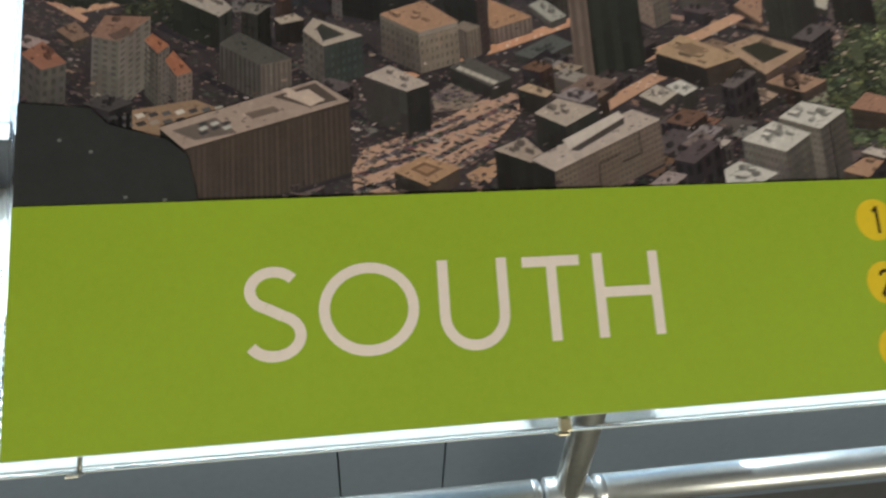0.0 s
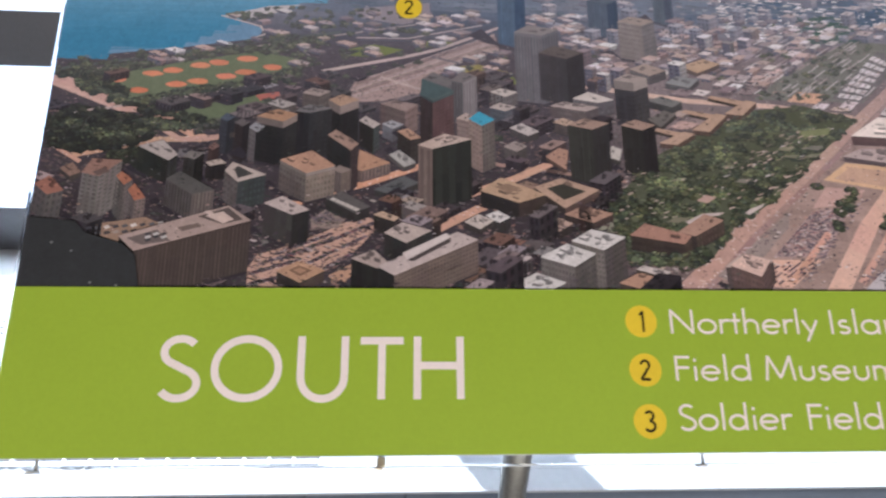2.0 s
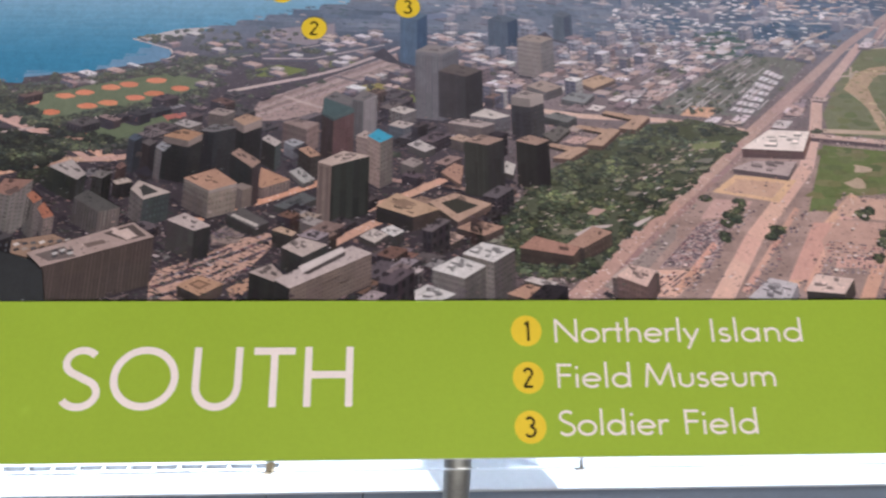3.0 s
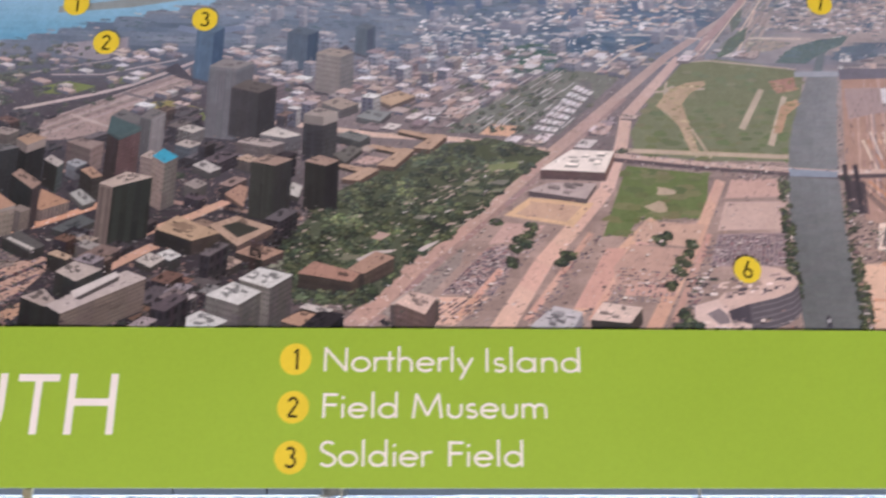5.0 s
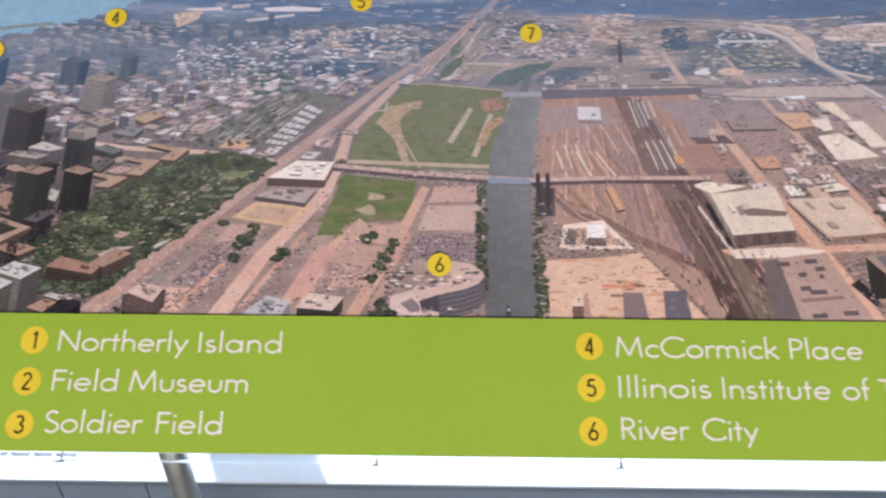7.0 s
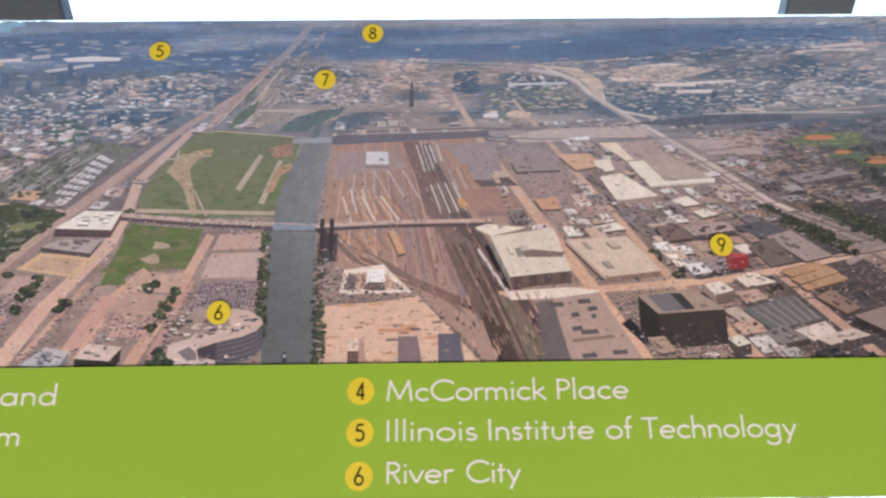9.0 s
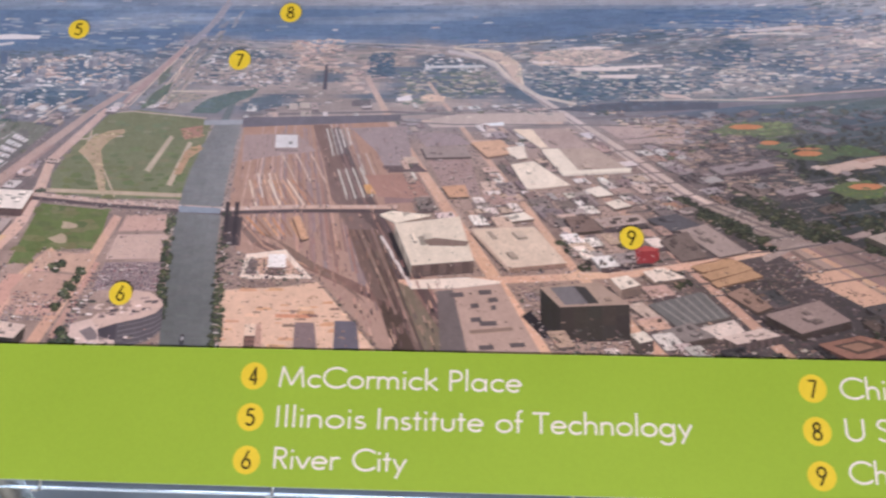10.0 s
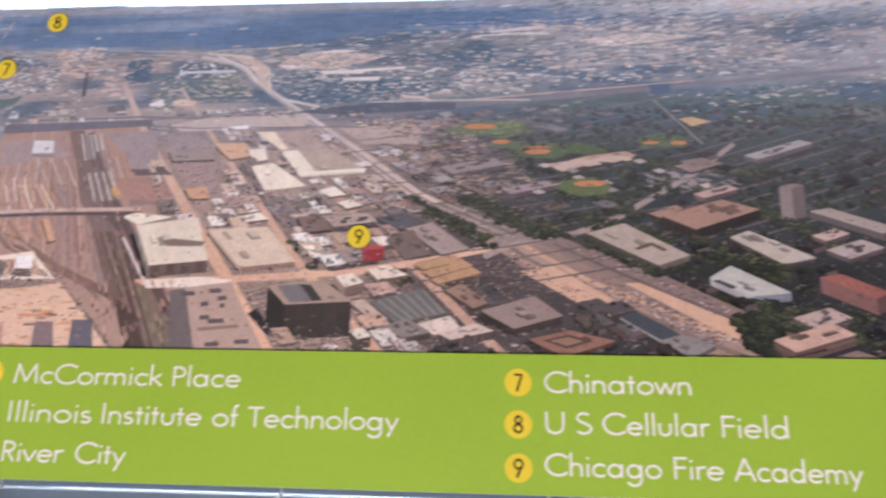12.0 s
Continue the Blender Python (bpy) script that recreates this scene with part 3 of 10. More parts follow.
def cars(pts, n, size=0.0016):
    """Cars strewn in rows over a four-cornered lot."""
    a, b, c, d = [Vector(q) for q in pts]
    rows = max(3, int(n ** 0.5 * 0.7))
    photo.ground += 1
    for i in range(n):
        r = (rng.randrange(rows) + 0.5) / rows
        s = rng.random()
        p = a.lerp(b, r).lerp(d.lerp(c, r), s)
        k = near(p.y) * size * 0.85
        g = rng.choice(((74, 68, 76), (92, 84, 94), (66, 60, 66), (196, 180, 172), (136, 90, 88), (112, 102, 104), (150, 134, 126), (98, 90, 92), (120, 106, 106), (86, 76, 80)))
        w = away(*p) * k * 1.3
        e = Vector((k * 0.9, cross(p.x) * k))
        photo.flat([p - e - w * 0.5, p + e - w * 0.5, p + e + w * 0.5, p - e + w * 0.5], jitter(g, 8), 1, False)


def tree(u, v, size, dark=1.0):
    """A clump of foliage: a dark uneven blot with a lit top."""
    k = size * near(v)
    g = rng.choice(((54, 60, 42), (64, 70, 48), (46, 52, 40), (80, 84, 54)))
    for grow, dv, tint, rank in ((1.0, 0.0, 0.8 * dark, 0), (0.62, 0.24, 1.16 * dark, 1)):
        pts = []
        for i in range(9):
            t = 2 * math.pi * i / 9
            r = k * grow * rng.uniform(0.55, 1.25)
            pts.append((u + r * 1.15 * math.cos(t), v + k * dv + r * 0.72 * math.sin(t)))
        photo.up(pts, jitter(g, 7), v - k * 0.5, tint, rank)
    for i in range(3):
        x, y, r = u + k * rng.uniform(-0.9, 0.9), v + k * rng.uniform(-0.3, 0.75), k * rng.uniform(0.16, 0.34)
        photo.up([(x - r, y), (x + r * 0.4, y - r * 0.7), (x + r, y + r * 0.3), (x - r * 0.2, y + r * 0.8)], jitter(g, 9), v - k * 0.5, dark * rng.choice((0.6, 0.75, 1.45, 1.6)), 2)


def facade(a, b, h, cols, rows, rgb, base, k, rank):
    """Window strips on a face whose upper edge runs from a to b."""
    for i in range(cols):
        p, q = a.lerp(b, (i + 0.22) / cols), a.lerp(b, (i + 0.72) / cols)
        for j in range(rows):
            y0, y1 = h * (j + 0.25) / rows, h * (j + 0.8) / rows
            photo.up([(p.x, p.y - y0), (q.x, q.y - y0), (q.x, q.y - y1), (p.x, p.y - y1)], rgb, base, k, rank)


def block(u, v, w, d, h, roof, side=None, front=None, cols=0, rows=0, top=0, keep=True, dark=0.45):
    """A box of a building: u, v its nearest roof corner; w across, d away, h its height in the picture."""
    grey = sum(roof) / 3
    roof = tuple(x * 0.8 + grey * 0.2 for x in roof)
    c = Vector((u, v))
    e = -1.0 if u < VP.x else 1.0
    a = c + Vector((e * w, e * w * cross(u)))
    n = away(u, v)
    b = c + n * d
    f = a + away(a.x, a.y) * d * 0.97
    base = v - h
    side = side or tuple(x * 0.5 for x in roof)
    front = front or tuple(x * 0.32 for x in roof)
    down = Vector((0, -h))
    foot = Vector((0, -h * 0.94))
    # shade thrown on the ground
    photo.up([a + foot, c + foot, c + foot + Vector((w * 0.25 * e, -h * 0.10)), a + foot + Vector((w * 0.2 * e, -h * 0.12))], (38, 34, 37), base + 0.0008)
    for p, q, dp, dq, g in ((a, c, down * 0.97, down, front), (c, b, down, down * 0.92, side)):
        m = 1 if (q - p).length < 0.006 else 4
        for i in range(m):
            x, y = p.lerp(q, i / m), p.lerp(q, (i + 1) / m)
            dx, dy = dp.lerp(dq, i / m), dp.lerp(dq, (i + 1) / m)
            cut = rng.uniform(0.3, 0.7)
            photo.up([x, y, y + dy * cut, x + dx * cut], jitter(g, 5), base, 1.06, 1)
            photo.up([x + dx * cut, y + dy * cut, y + dy, x + dx], jitter(g, 5), base, 0.94, 1)
    photo.up([c, b, f, a], roof, base, 1, 2)
    # parapet
    t = 0.0007 * near(v)
    photo.up([a, c, c + Vector((0, -t)), a + Vector((0, -t))], tuple(x * 1.05 for x in roof), base, 1, 3)
    photo.up([c, b, b + Vector((0, -t)), c + Vector((0, -t))], tuple(x * 1.04 for x in roof), base, 1, 3)
    if not cols and h > 0.007 and near(v) > 0.4:
        cols, rows, dark = max(2, int(d / 0.0026)), max(1, int(h / 0.0034)), max(dark, 0.72)
    # vents, ducts, stains and hatches on the roof
    for i in range(int(min(34, 4 + w * d * 60000)) if w * d > 6e-5 else 2):
        s, r = rng.uniform(0.04, 0.94), rng.uniform(0.04, 0.94)
        p = c.lerp(a, s).lerp(b.lerp(f, s), r)
        x, y = rng.uniform(0.0005, 0.0018) * near(v), rng.uniform(0.0005, 0.0022) * near(v)
        ev = Vector((e * x, e * x * cross(u)))
        photo.up([p, p + ev, p + ev + n * y, p + n * y], roof, base, rng.choice((0.55, 0.7, 0.82, 0.88, 1.1, 1.16)), 4)
    if cols:
        facade(c, b, h, cols, max(1, rows), tuple(x * dark for x in side), base, 1, 4)
        facade(a, c, h * 0.97, max(2, int(cols * w / max(d, 1e-4))), max(1, rows), tuple(x * 0.6 for x in front), base, 1, 4)
    for i in range(top):
        s, r = rng.uniform(0.12, 0.75), rng.uniform(0.12, 0.7)
        p = c.lerp(a, s).lerp(b.lerp(f, s), r)
        x, y = w * rng.uniform(0.08, 0.2), d * rng.uniform(0.08, 0.2)
        ev = Vector((e * x, e * x * cross(u)))
        g = rng.choice((0.55, 0.7, 1.15, 0.42, 0.8))
        lift = Vector((0, rng.uniform(0.0012, 0.0034) * near(v)))
        photo.up([p + lift, p + ev + lift, p + ev + n * y + lift, p + n * y + lift], roof, base, g, 5 + i)
        photo.up([p + lift, p + ev + lift, p + ev, p], roof, base, 0.38, 5 + i)
        photo.up([p + lift, p + n * y + lift, p + n * y, p], roof, base, 0.55, 5 + i)
    if keep:
        xs, ys = [q.x for q in (a, b, c, f)], [q.y for q in (a, b, c, f)]
        KEEP.append((min(xs) - 0.002, max(xs) + 0.002, base - 0.002, max(ys) + 0.004))

def tower(l, b, r, f, h, roof, left, right, cols=0, rows=0, top=3, crown=None):
    """A flat-roofed building by its four roof corners (left, back, right, front) and its height in the picture; crown: depth and colour of a band under the roof."""
    l, b, r, f = [Vector(q) for q in (l, b, r, f)]
    base = f.y - h
    k = near(f.y)
    photo.up([l + Vector((0, -h)), f + Vector((0, -h)), r + Vector((0, -h * 0.96)), r + Vector((0, -h * 1.05)), f + Vector((0, -h * 1.06)), l + Vector((0, -h * 1.08))], (40, 36, 38), base + 0.0008)
    # shade thrown to the left
    photo.up([l + Vector((0, -h)), f + Vector((0, -h)), f + Vector((-0.5 * h, -h * 0.93)), l + Vector((-0.55 * h, -h * 0.86)), l + Vector((-0.3 * h, -h * 0.7))], (34, 31, 34), base + 0.0012)
    for p, q, g, n in ((l, f, left, max(2, round(cols * (f - l).length / max((r - f).length, 1e-4)))), (f, r, right, cols)):
        m = 1 if (q - p).length < 0.006 else 5
        for i in range(m):
            x, y = p.lerp(q, i / m), p.lerp(q, (i + 1) / m)
            cut = rng.uniform(0.3, 0.7)
            photo.up([x, y, y + Vector((0, -h * cut)), x + Vector((0, -h * cut))], jitter(g, 4), base, 1.04, 1)
            photo.up([x + Vector((0, -h * cut)), y + Vector((0, -h * cut)), y + Vector((0, -h)), x + Vector((0, -h))], jitter(g, 4), base, 0.96, 1)
        if cols:
            tint = 0.8 if sum(g) > 190 else 1.2
            for i in range(n):
                x, y = p.lerp(q, (i + 0.24) / n), p.lerp(q, (i + 0.74) / n)
                for j in range(rows):
                    y0, y1 = ((j + 0.3) / rows, (j + 0.8) / rows) if rows > 1 else (0.05, 0.98)
                    photo.up([(x.x, x.y - h * y0), (y.x, y.y - h * y0), (y.x, y.y - h * y1), (x.x, x.y - h * y1)], g, base, tint * rng.uniform(0.9, 1.1), 2)
        if crown:
            photo.up([p, q, q + Vector((0, -crown[0])), p + Vector((0, -crown[0]))], crown[1], base, 0.75 if p is l else 1.0, 3)
    photo.up([l, b, r, f], roof, base, 1, 4)
    # parapet, stains, vents and hatches
    t = 0.0006 * k
    for p, q in ((l, f), (f, r)):
        photo.up([p, q, q + Vector((0, -t)), p + Vector((0, -t))], tuple(x * 1.06 for x in roof), base, 1, 5)
    area = abs((r - l).cross(b - f)) / 2
    for i in range(int(min(40, 4 + area * 60000))):
        s, w = rng.uniform(0.04, 0.94), rng.uniform(0.04, 0.94)
        p = f.lerp(l, s).lerp(r.lerp(b, s), w)
        x, y = (r - f).normalized() * rng.uniform(0.0005, 0.0022) * k, (l - f).normalized() * rng.uniform(0.0005, 0.0018) * k
        photo.up([p, p + x, p + x + y, p + y], roof, base, rng.choice((0.55, 0.72, 0.84, 0.9, 1.08, 1.14)), 6)
    for i in range(top):
        s, w = rng.uniform(0.12, 0.75), rng.uniform(0.12, 0.75)
        p = f.lerp(l, s).lerp(r.lerp(b, s), w)
        x, y = (r - f) * rng.uniform(0.06, 0.18), (l - f) * rng.uniform(0.08, 0.22)
        lift = Vector((0, rng.uniform(0.0010, 0.0028) * k))
        photo.up([p + lift, p + x + lift, p + x + y + lift, p + y + lift], roof, base, rng.choice((0.66, 0.8, 0.92, 1.08)), 7)
        photo.up([p + lift, p + y + lift, p + y, p], roof, base, 0.52, 7)
        photo.up([p + lift, p + x + lift, p + x, p], roof, base, 0.68, 7)
    WALLS.append((l.x, r.x, base, max(l.y, r.y, b.y), [tuple(q) for q in (l, b, r, r + Vector((0, -h)), f + Vector((0, -h)), l + Vector((0, -h)))]))


def patch(pts, rgb, base, rank):
    """A flat shape on the roof or face of a building whose foot is at base."""
    photo.up(pts, rgb, base, 1, rank)


def grove(zone, n, dark):
    """Trees strewn over a stretch of the picture."""
    us, vs = [p[0] for p in zone], [p[1] for p in zone]
    for i in range(n):
        u, v = rng.uniform(min(us), max(us)), rng.uniform(min(vs), max(vs))
        if inside(u, v, zone):
            tree(u, v, rng.uniform(0.003, 0.0065), dark * rng.uniform(0.8, 1.2))
    WALLS.append((min(us), max(us), min(vs), max(vs), zone))


def inside(u, v, pts):
    hit = False
    for i, (x, y) in enumerate(pts):
        x1, y1 = pts[i - 1]
        if (y > v) != (y1 > v) and u < x + (v - y) / (y1 - y) * (x1 - x):
            hit = not hit
    return hit


# shapes of the picture's ground
LAKE = ((UL, 0.205), (-0.353, 0.217), (-0.291, 0.228), (-0.288, 0.237), (-0.323, 0.250), (-0.279, 0.257), (-0.241, 0.266), (-0.204, 0.275), (-0.148, 0.289), (-0.029, 0.313), (0.023, 0.331), (0.130, VT), (UL, VT))
PARK = ((-0.43, 0.176), (-0.417, 0.188), (-0.351, 0.204), (-0.292, 0.216), (-0.257, 0.210), (-0.266, 0.201), (-0.313, 0.184), (-0.385, 0.167))
PARK_2 = ((-0.366, 0.157), (-0.344, 0.168), (-0.284, 0.180), (-0.272, 0.175), (-0.310, 0.156), (-0.348, 0.150))
YARD = ((-0.2226, 0.1725), (-0.2121, 0.1929), (-0.1517, 0.2129), (-0.1007, 0.2386), (-0.0970, 0.2227), (-0.1378, 0.2077), (-0.1629, 0.1813), (-0.1915, 0.1744))
WOOD = ((-0.018, 0.088), (0.025, 0.132), (0.050, 0.146), (0.085, 0.163), (0.110, 0.174), (0.152, 0.179), (0.198, 0.168), (0.167, 0.142), (0.112, 0.093), (0.083, 0.076), (0.062, 0.050), (0.047, 0.040), (-0.006, 0.046))
TERRACE = ((0.112, 0.184), (0.205, 0.183), (0.262, 0.238), (0.205, 0.242), (0.150, 0.214))
FAR_RAIL = ((0.342, 0.258), (0.372, 0.256), (0.392, 0.290), (0.410, 0.318), (0.436, 0.360), (0.430, 0.362), (0.396, 0.330), (0.362, 0.300))
RIVER = ((0.3902, 0.0229), (0.3899, 0.0673), (0.3899, 0.0987), (0.3903, 0.1256), (0.3916, 0.1476), (0.3970, 0.1814), (0.4062, 0.2103), (0.4205, 0.2423), (0.4454, 0.2421), (0.4405, 0.2100), (0.4368, 0.1810), (0.4339, 0.1472), (0.4338, 0.1252), (0.4344, 0.0982), (0.4368, 0.0668), (0.4417, 0.0223))
LAWN = ((0.2667, 0.1679), (0.2646, 0.1856), (0.2848, 0.2174), (0.3119, 0.2488), (0.3419, 0.2534), (0.3809, 0.2488), (0.4155, 0.2424), (0.4120, 0.2250), (0.3971, 0.1621), (0.3200, 0.1617))
LAWN_2 = ((0.2600, 0.1568), (0.3268, 0.1505), (0.3233, 0.1263), (0.3168, 0.1123), (0.2678, 0.1139), (0.2581, 0.1001), (0.2378, 0.0972), (0.2446, 0.1163))
TRACKS = ((0.448, 0.240), (0.585, 0.250), (0.600, 0.200), (0.640, 0.090), (0.672, 0.020), (0.596, 0.020), (0.526, 0.093), (0.452, 0.113), (0.440, 0.151))
SAND = ((0.442, 0.076), (0.500, 0.080), (0.530, 0.085), (0.590, 0.020), (0.444, 0.020))
LOTS = ((0.066, 0.020), (0.107, 0.066), (0.200, 0.150), (0.250, 0.165), (0.268, 0.156), (0.239, 0.096), (0.314, 0.111), (0.335, 0.145), (0.388, 0.145), (0.386, 0.075), (0.389, 0.020))
TANGLE = ((0.940, 0.122), (1.000, 0.090), (1.056, 0.064), (1.150, 0.030), (1.29, -0.02), (1.34, 0.00), (1.17, 0.058), (1.080, 0.100), (1.02, 0.122), (0.985, 0.137))

# ground tint, cell by cell
NU, NV = 330, 84
for i in range(NU):
    for j in range(NV):
        ua, ub = UL + (UR - UL) * i / NU, UL + (UR - UL) * (i + 1) / NU
        va, vb = VM - 0.004 + (VT - VM + 0.004) * j / NV, VM - 0.004 + (VT - VM + 0.004) * (j + 1) / NV
        u, v = (ua + ub) / 2, (va + vb) / 2
        n = noise.noise((u * 22, v * 40, 3.0)) + 0.6 * noise.noise((u * 70, v * 120, 9.0))
        f = 0.7 * noise.noise((u * 9, v * 70, 3.0)) + 0.7 * noise.noise((u * 34, v * 190, 9.0))
        g = mix((50, 44, 45), (108, 95, 90), step(u, -0.06, 0.03))
        g = mix(g, (150, 128, 115), max(step(u, 0.26, 0.34), step(u, 0.02, 0.08) * (1 - step(v, 0.14, 0.18))))
        g = mix(g, (72, 65, 64), step(u, 0.80, 0.92))
        g = mix(g, (38, 40, 39), step(u, 0.96, 1.10))
        g = mix(g, (40, 47, 46), step(u, 0.90, 1.02) * step(v, 0.11, 0.16))
        c = tone(tuple(q * (1 + 0.2 * n) for q in g), v)
        c = mix(c, ink(tuple(q * (1 + 0.13 * f) for q in far_tint(u, v))), step(v, 0.215, 0.275))
        photo.poly([(ua, va), (ub, va), (ub, vb), (ua, vb)], c, -0.00001, 0)

# lake, shore and parks
photo.flat(LAKE, (70, 128, 166))
photo.ground += 1
for i in range(30):
    v0 = 0.205 + (VT - 0.205) * i / 30
    v1 = 0.205 + (VT - 0.205) * (i + 1) / 30
    shore = [(-0.353, 0.217), (-0.279, 0.257), (-0.204, 0.275), (-0.148, 0.289), (-0.029, 0.313), (0.023, 0.331), (0.130, VT)]
    right = -0.40
    for (ua, va), (ub, vb) in zip(shore, shore[1:]):
        if va <= v1:
            right = ua + (ub - ua) * min(1.0, (v1 - va) / (vb - va))
    photo.poly([(UL, v0), (right - 0.006, v0), (right - 0.004, v1), (UL, v1)], ink(mix((74, 130, 164), (146, 178, 202), step(v0, 0.215, 0.31))), -0.00003 - photo.ground * 3.5e-6)
for i in range(160):
    u, v = rng.uniform(UL, 0.0), rng.uniform(0.21, 0.32)
    if inside(u, v, LAKE) and inside(u + 0.03, v + 0.003, LAKE):
        w = rng.uniform(0.008, 0.03)
        photo.poly([(u, v), (u + w, v + w * 0.08), (u + w, v + w * 0.08 + 0.0008), (u, v + 0.0008)], ink(mix(mix((74, 130, 164), (146, 178, 202), step(v, 0.215, 0.31)), (200, 210, 220), rng.uniform(0.02, 0.08))), -0.00003 - photo.ground * 3.5e-6 - 1.5e-6)
photo.flat(((-0.40, 0.325), (-0.2, 0.338), (0.0, 0.350), (0.09, 0.356), (0.09, VT), (UL, VT), (UL, 0.325)), (166, 192, 216))
photo.flat(((-0.215, 0.288), (-0.155, 0.294), (-0.077, 0.3085), (-0.035, 0.313), (-0.040, 0.3165), (-0.140, 0.304), (-0.215, 0.294)), (108, 118, 98))
photo.flat(((-0.322, 0.2475), (-0.300, 0.2455), (-0.285, 0.2495), (-0.258, 0.2605), (-0.285, 0.258)), (206, 196, 186))
road(((-0.322, 0.248), (-0.290, 0.239), (-0.286, 0.232), (-0.296, 0.2275)), 0.003, (206, 184, 164))
road(((-0.44, 0.196), (-0.353, 0.2125), (-0.285, 0.226), (-0.225, 0.236)), 0.006, (60, 68, 58))
road(((-0.44, 0.192), (-0.353, 0.2085), (-0.285, 0.222), (-0.16, 0.246)), 0.003, (164, 146, 132))
photo.flat(PARK, (88, 100, 62))
photo.flat(PARK_2, (84, 96, 60))
ball_rows = (((-0.397, 0.188), (-0.370, 0.194), (-0.355, 0.197), (-0.334, 0.202), (-0.320, 0.205), (-0.298, 0.209)),
             ((-0.379, 0.179), (-0.351, 0.185), (-0.335, 0.188), (-0.314, 0.193), (-0.299, 0.197), (-0.278, 0.202)), ((-0.308, 0.172), (-0.355, 0.161), (-0.347, 0.156)))
for row in ball_rows:
    for u, v in row:
        photo.flat([(u + 0.0082 * math.cos(t) * rng.uniform(0.85, 1.1), v + 0.0026 * math.sin(t) * rng.uniform(0.85, 1.1)) for t in [2 * math.pi * i / 12 for i in range(12)]], jitter((212, 120, 72), 10))
road(((-0.43, 0.181), (-0.367, 0.162), (-0.326, 0.139)), 0.013, (196, 150, 122))
road(((-0.421, 0.124), (-0.360, 0.138), (-0.326, 0.139), (-0.25, 0.152)), 0.008, (190, 152, 120))
for row, n in ((((-0.428, 0.186), (-0.385, 0.167), (-0.338, 0.179), (-0.287, 0.187), (-0.262, 0.199)), 150), (((-0.434, 0.191), (-0.352, 0.207), (-0.288, 0.220), (-0.235, 0.230)), 130), (((-0.372, 0.153), (-0.345, 0.147), (-0.312, 0.153), (-0.276, 0.172)), 70), (((-0.424, 0.150), (-0.40, 0.138), (-0.372, 0.142)), 60)):
    row = [Vector(p) for p in row]
    for i in range(n):
        t = rng.random() * (len(row) - 1)
        p = row[int(t)].lerp(row[int(t) + 1], t % 1.0)
        tree(p.x + rng.uniform(-0.005, 0.005), p.y + rng.uniform(-0.0016, 0.0016), 0.0065, 0.85)
photo.flat(((-0.444, 0.190), (-0.433, 0.190), (-0.388, 0.167), (-0.377, 0.160), (-0.392, 0.161), (-0.444, 0.182)), (204, 164, 142))
photo.flat(YARD, (156, 130, 116))
for i in range(18):
    a, b = Vector((-0.2102, 0.1920)).lerp(Vector((-0.2201, 0.1746)), i / 17), Vector((-0.1007, 0.2375)).lerp(Vector((-0.0979, 0.2238)), i / 17)
    road((a, b), 0.0014, rng.choice(((132, 106, 96), (172, 142, 126), (146, 118, 108), (190, 170, 156), (112, 104, 90))))

# river, lawns, rail land
photo.flat(LAWN, (99, 103, 60))
photo.flat(LAWN_2, (94, 106, 55))
for zone, n in ((LAWN, 240), (LAWN_2, 110)):
    us, vs = [p[0] for p in zone], [p[1] for p in zone]
    for i in range(n):
        u, v = rng.uniform(min(us), max(us)), rng.uniform(min(vs), max(vs))
        if inside(u, v, zone):
            k = rng.uniform(0.003, 0.010) * near(v)
            photo.poly([(u + k * 1.6 * math.cos(t) * rng.uniform(0.6, 1.1), v + k * 0.6 * math.sin(t) * rng.uniform(0.6, 1.1)) for t in (0, 1, 2.1, 3.2, 4.2, 5.3)], tone(jitter(rng.choice(((98, 104, 58), (90, 102, 52), (108, 106, 66), (86, 96, 52))), 6), v), -0.000032 - photo.ground * 3.5e-6)
for pts, w in ((((0.298, 0.232), (0.293, 0.207), (0.311, 0.190), (0.319, 0.165)), 0.0045), (((0.300, 0.205), (0.316, 0.190), (0.330, 0.164)), 0.003), (((0.358, 0.190), (0.378, 0.226)), 0.010),
               (((0.381, 0.176), (0.397, 0.220)), 0.009), (((0.283, 0.222), (0.330, 0.226)), 0.005), (((0.268, 0.247), (0.335, 0.252), (0.41, 0.245)), 0.004), (((0.262, 0.170), (0.395, 0.166)), 0.008)):
    road(pts, w, (186, 164, 134))
for u, v in ((0.306, 0.224), (0.302, 0.214), (0.29, 0.135), (0.283, 0.122)):
    photo.flat([(u + 0.011 * math.cos(t) * rng.uniform(0.4, 1.2), v + 0.005 * math.sin(t) * rng.uniform(0.4, 1.2)) for t in [i * 0.7 for i in range(9)]], (172, 152, 124))
photo.flat(TRACKS, (164, 134, 118))
for i in range(120):
    t = rng.random()
    a = Vector((0.445 + 0.155 * t, 0.075 + rng.uniform(0.0, 0.07) * (1 - 0.3 * t)))
    b = a.lerp(VP, rng.uniform(0.25, 0.5))
    if inside(*a, TRACKS) and b.y < 0.25:
        road((a, b), rng.choice((0.0016, 0.0026, 0.004)), rng.choice(((148, 112, 98), (186, 148, 126), (134, 108, 100), (196, 160, 138), (154, 126, 118), (140, 122, 122))))
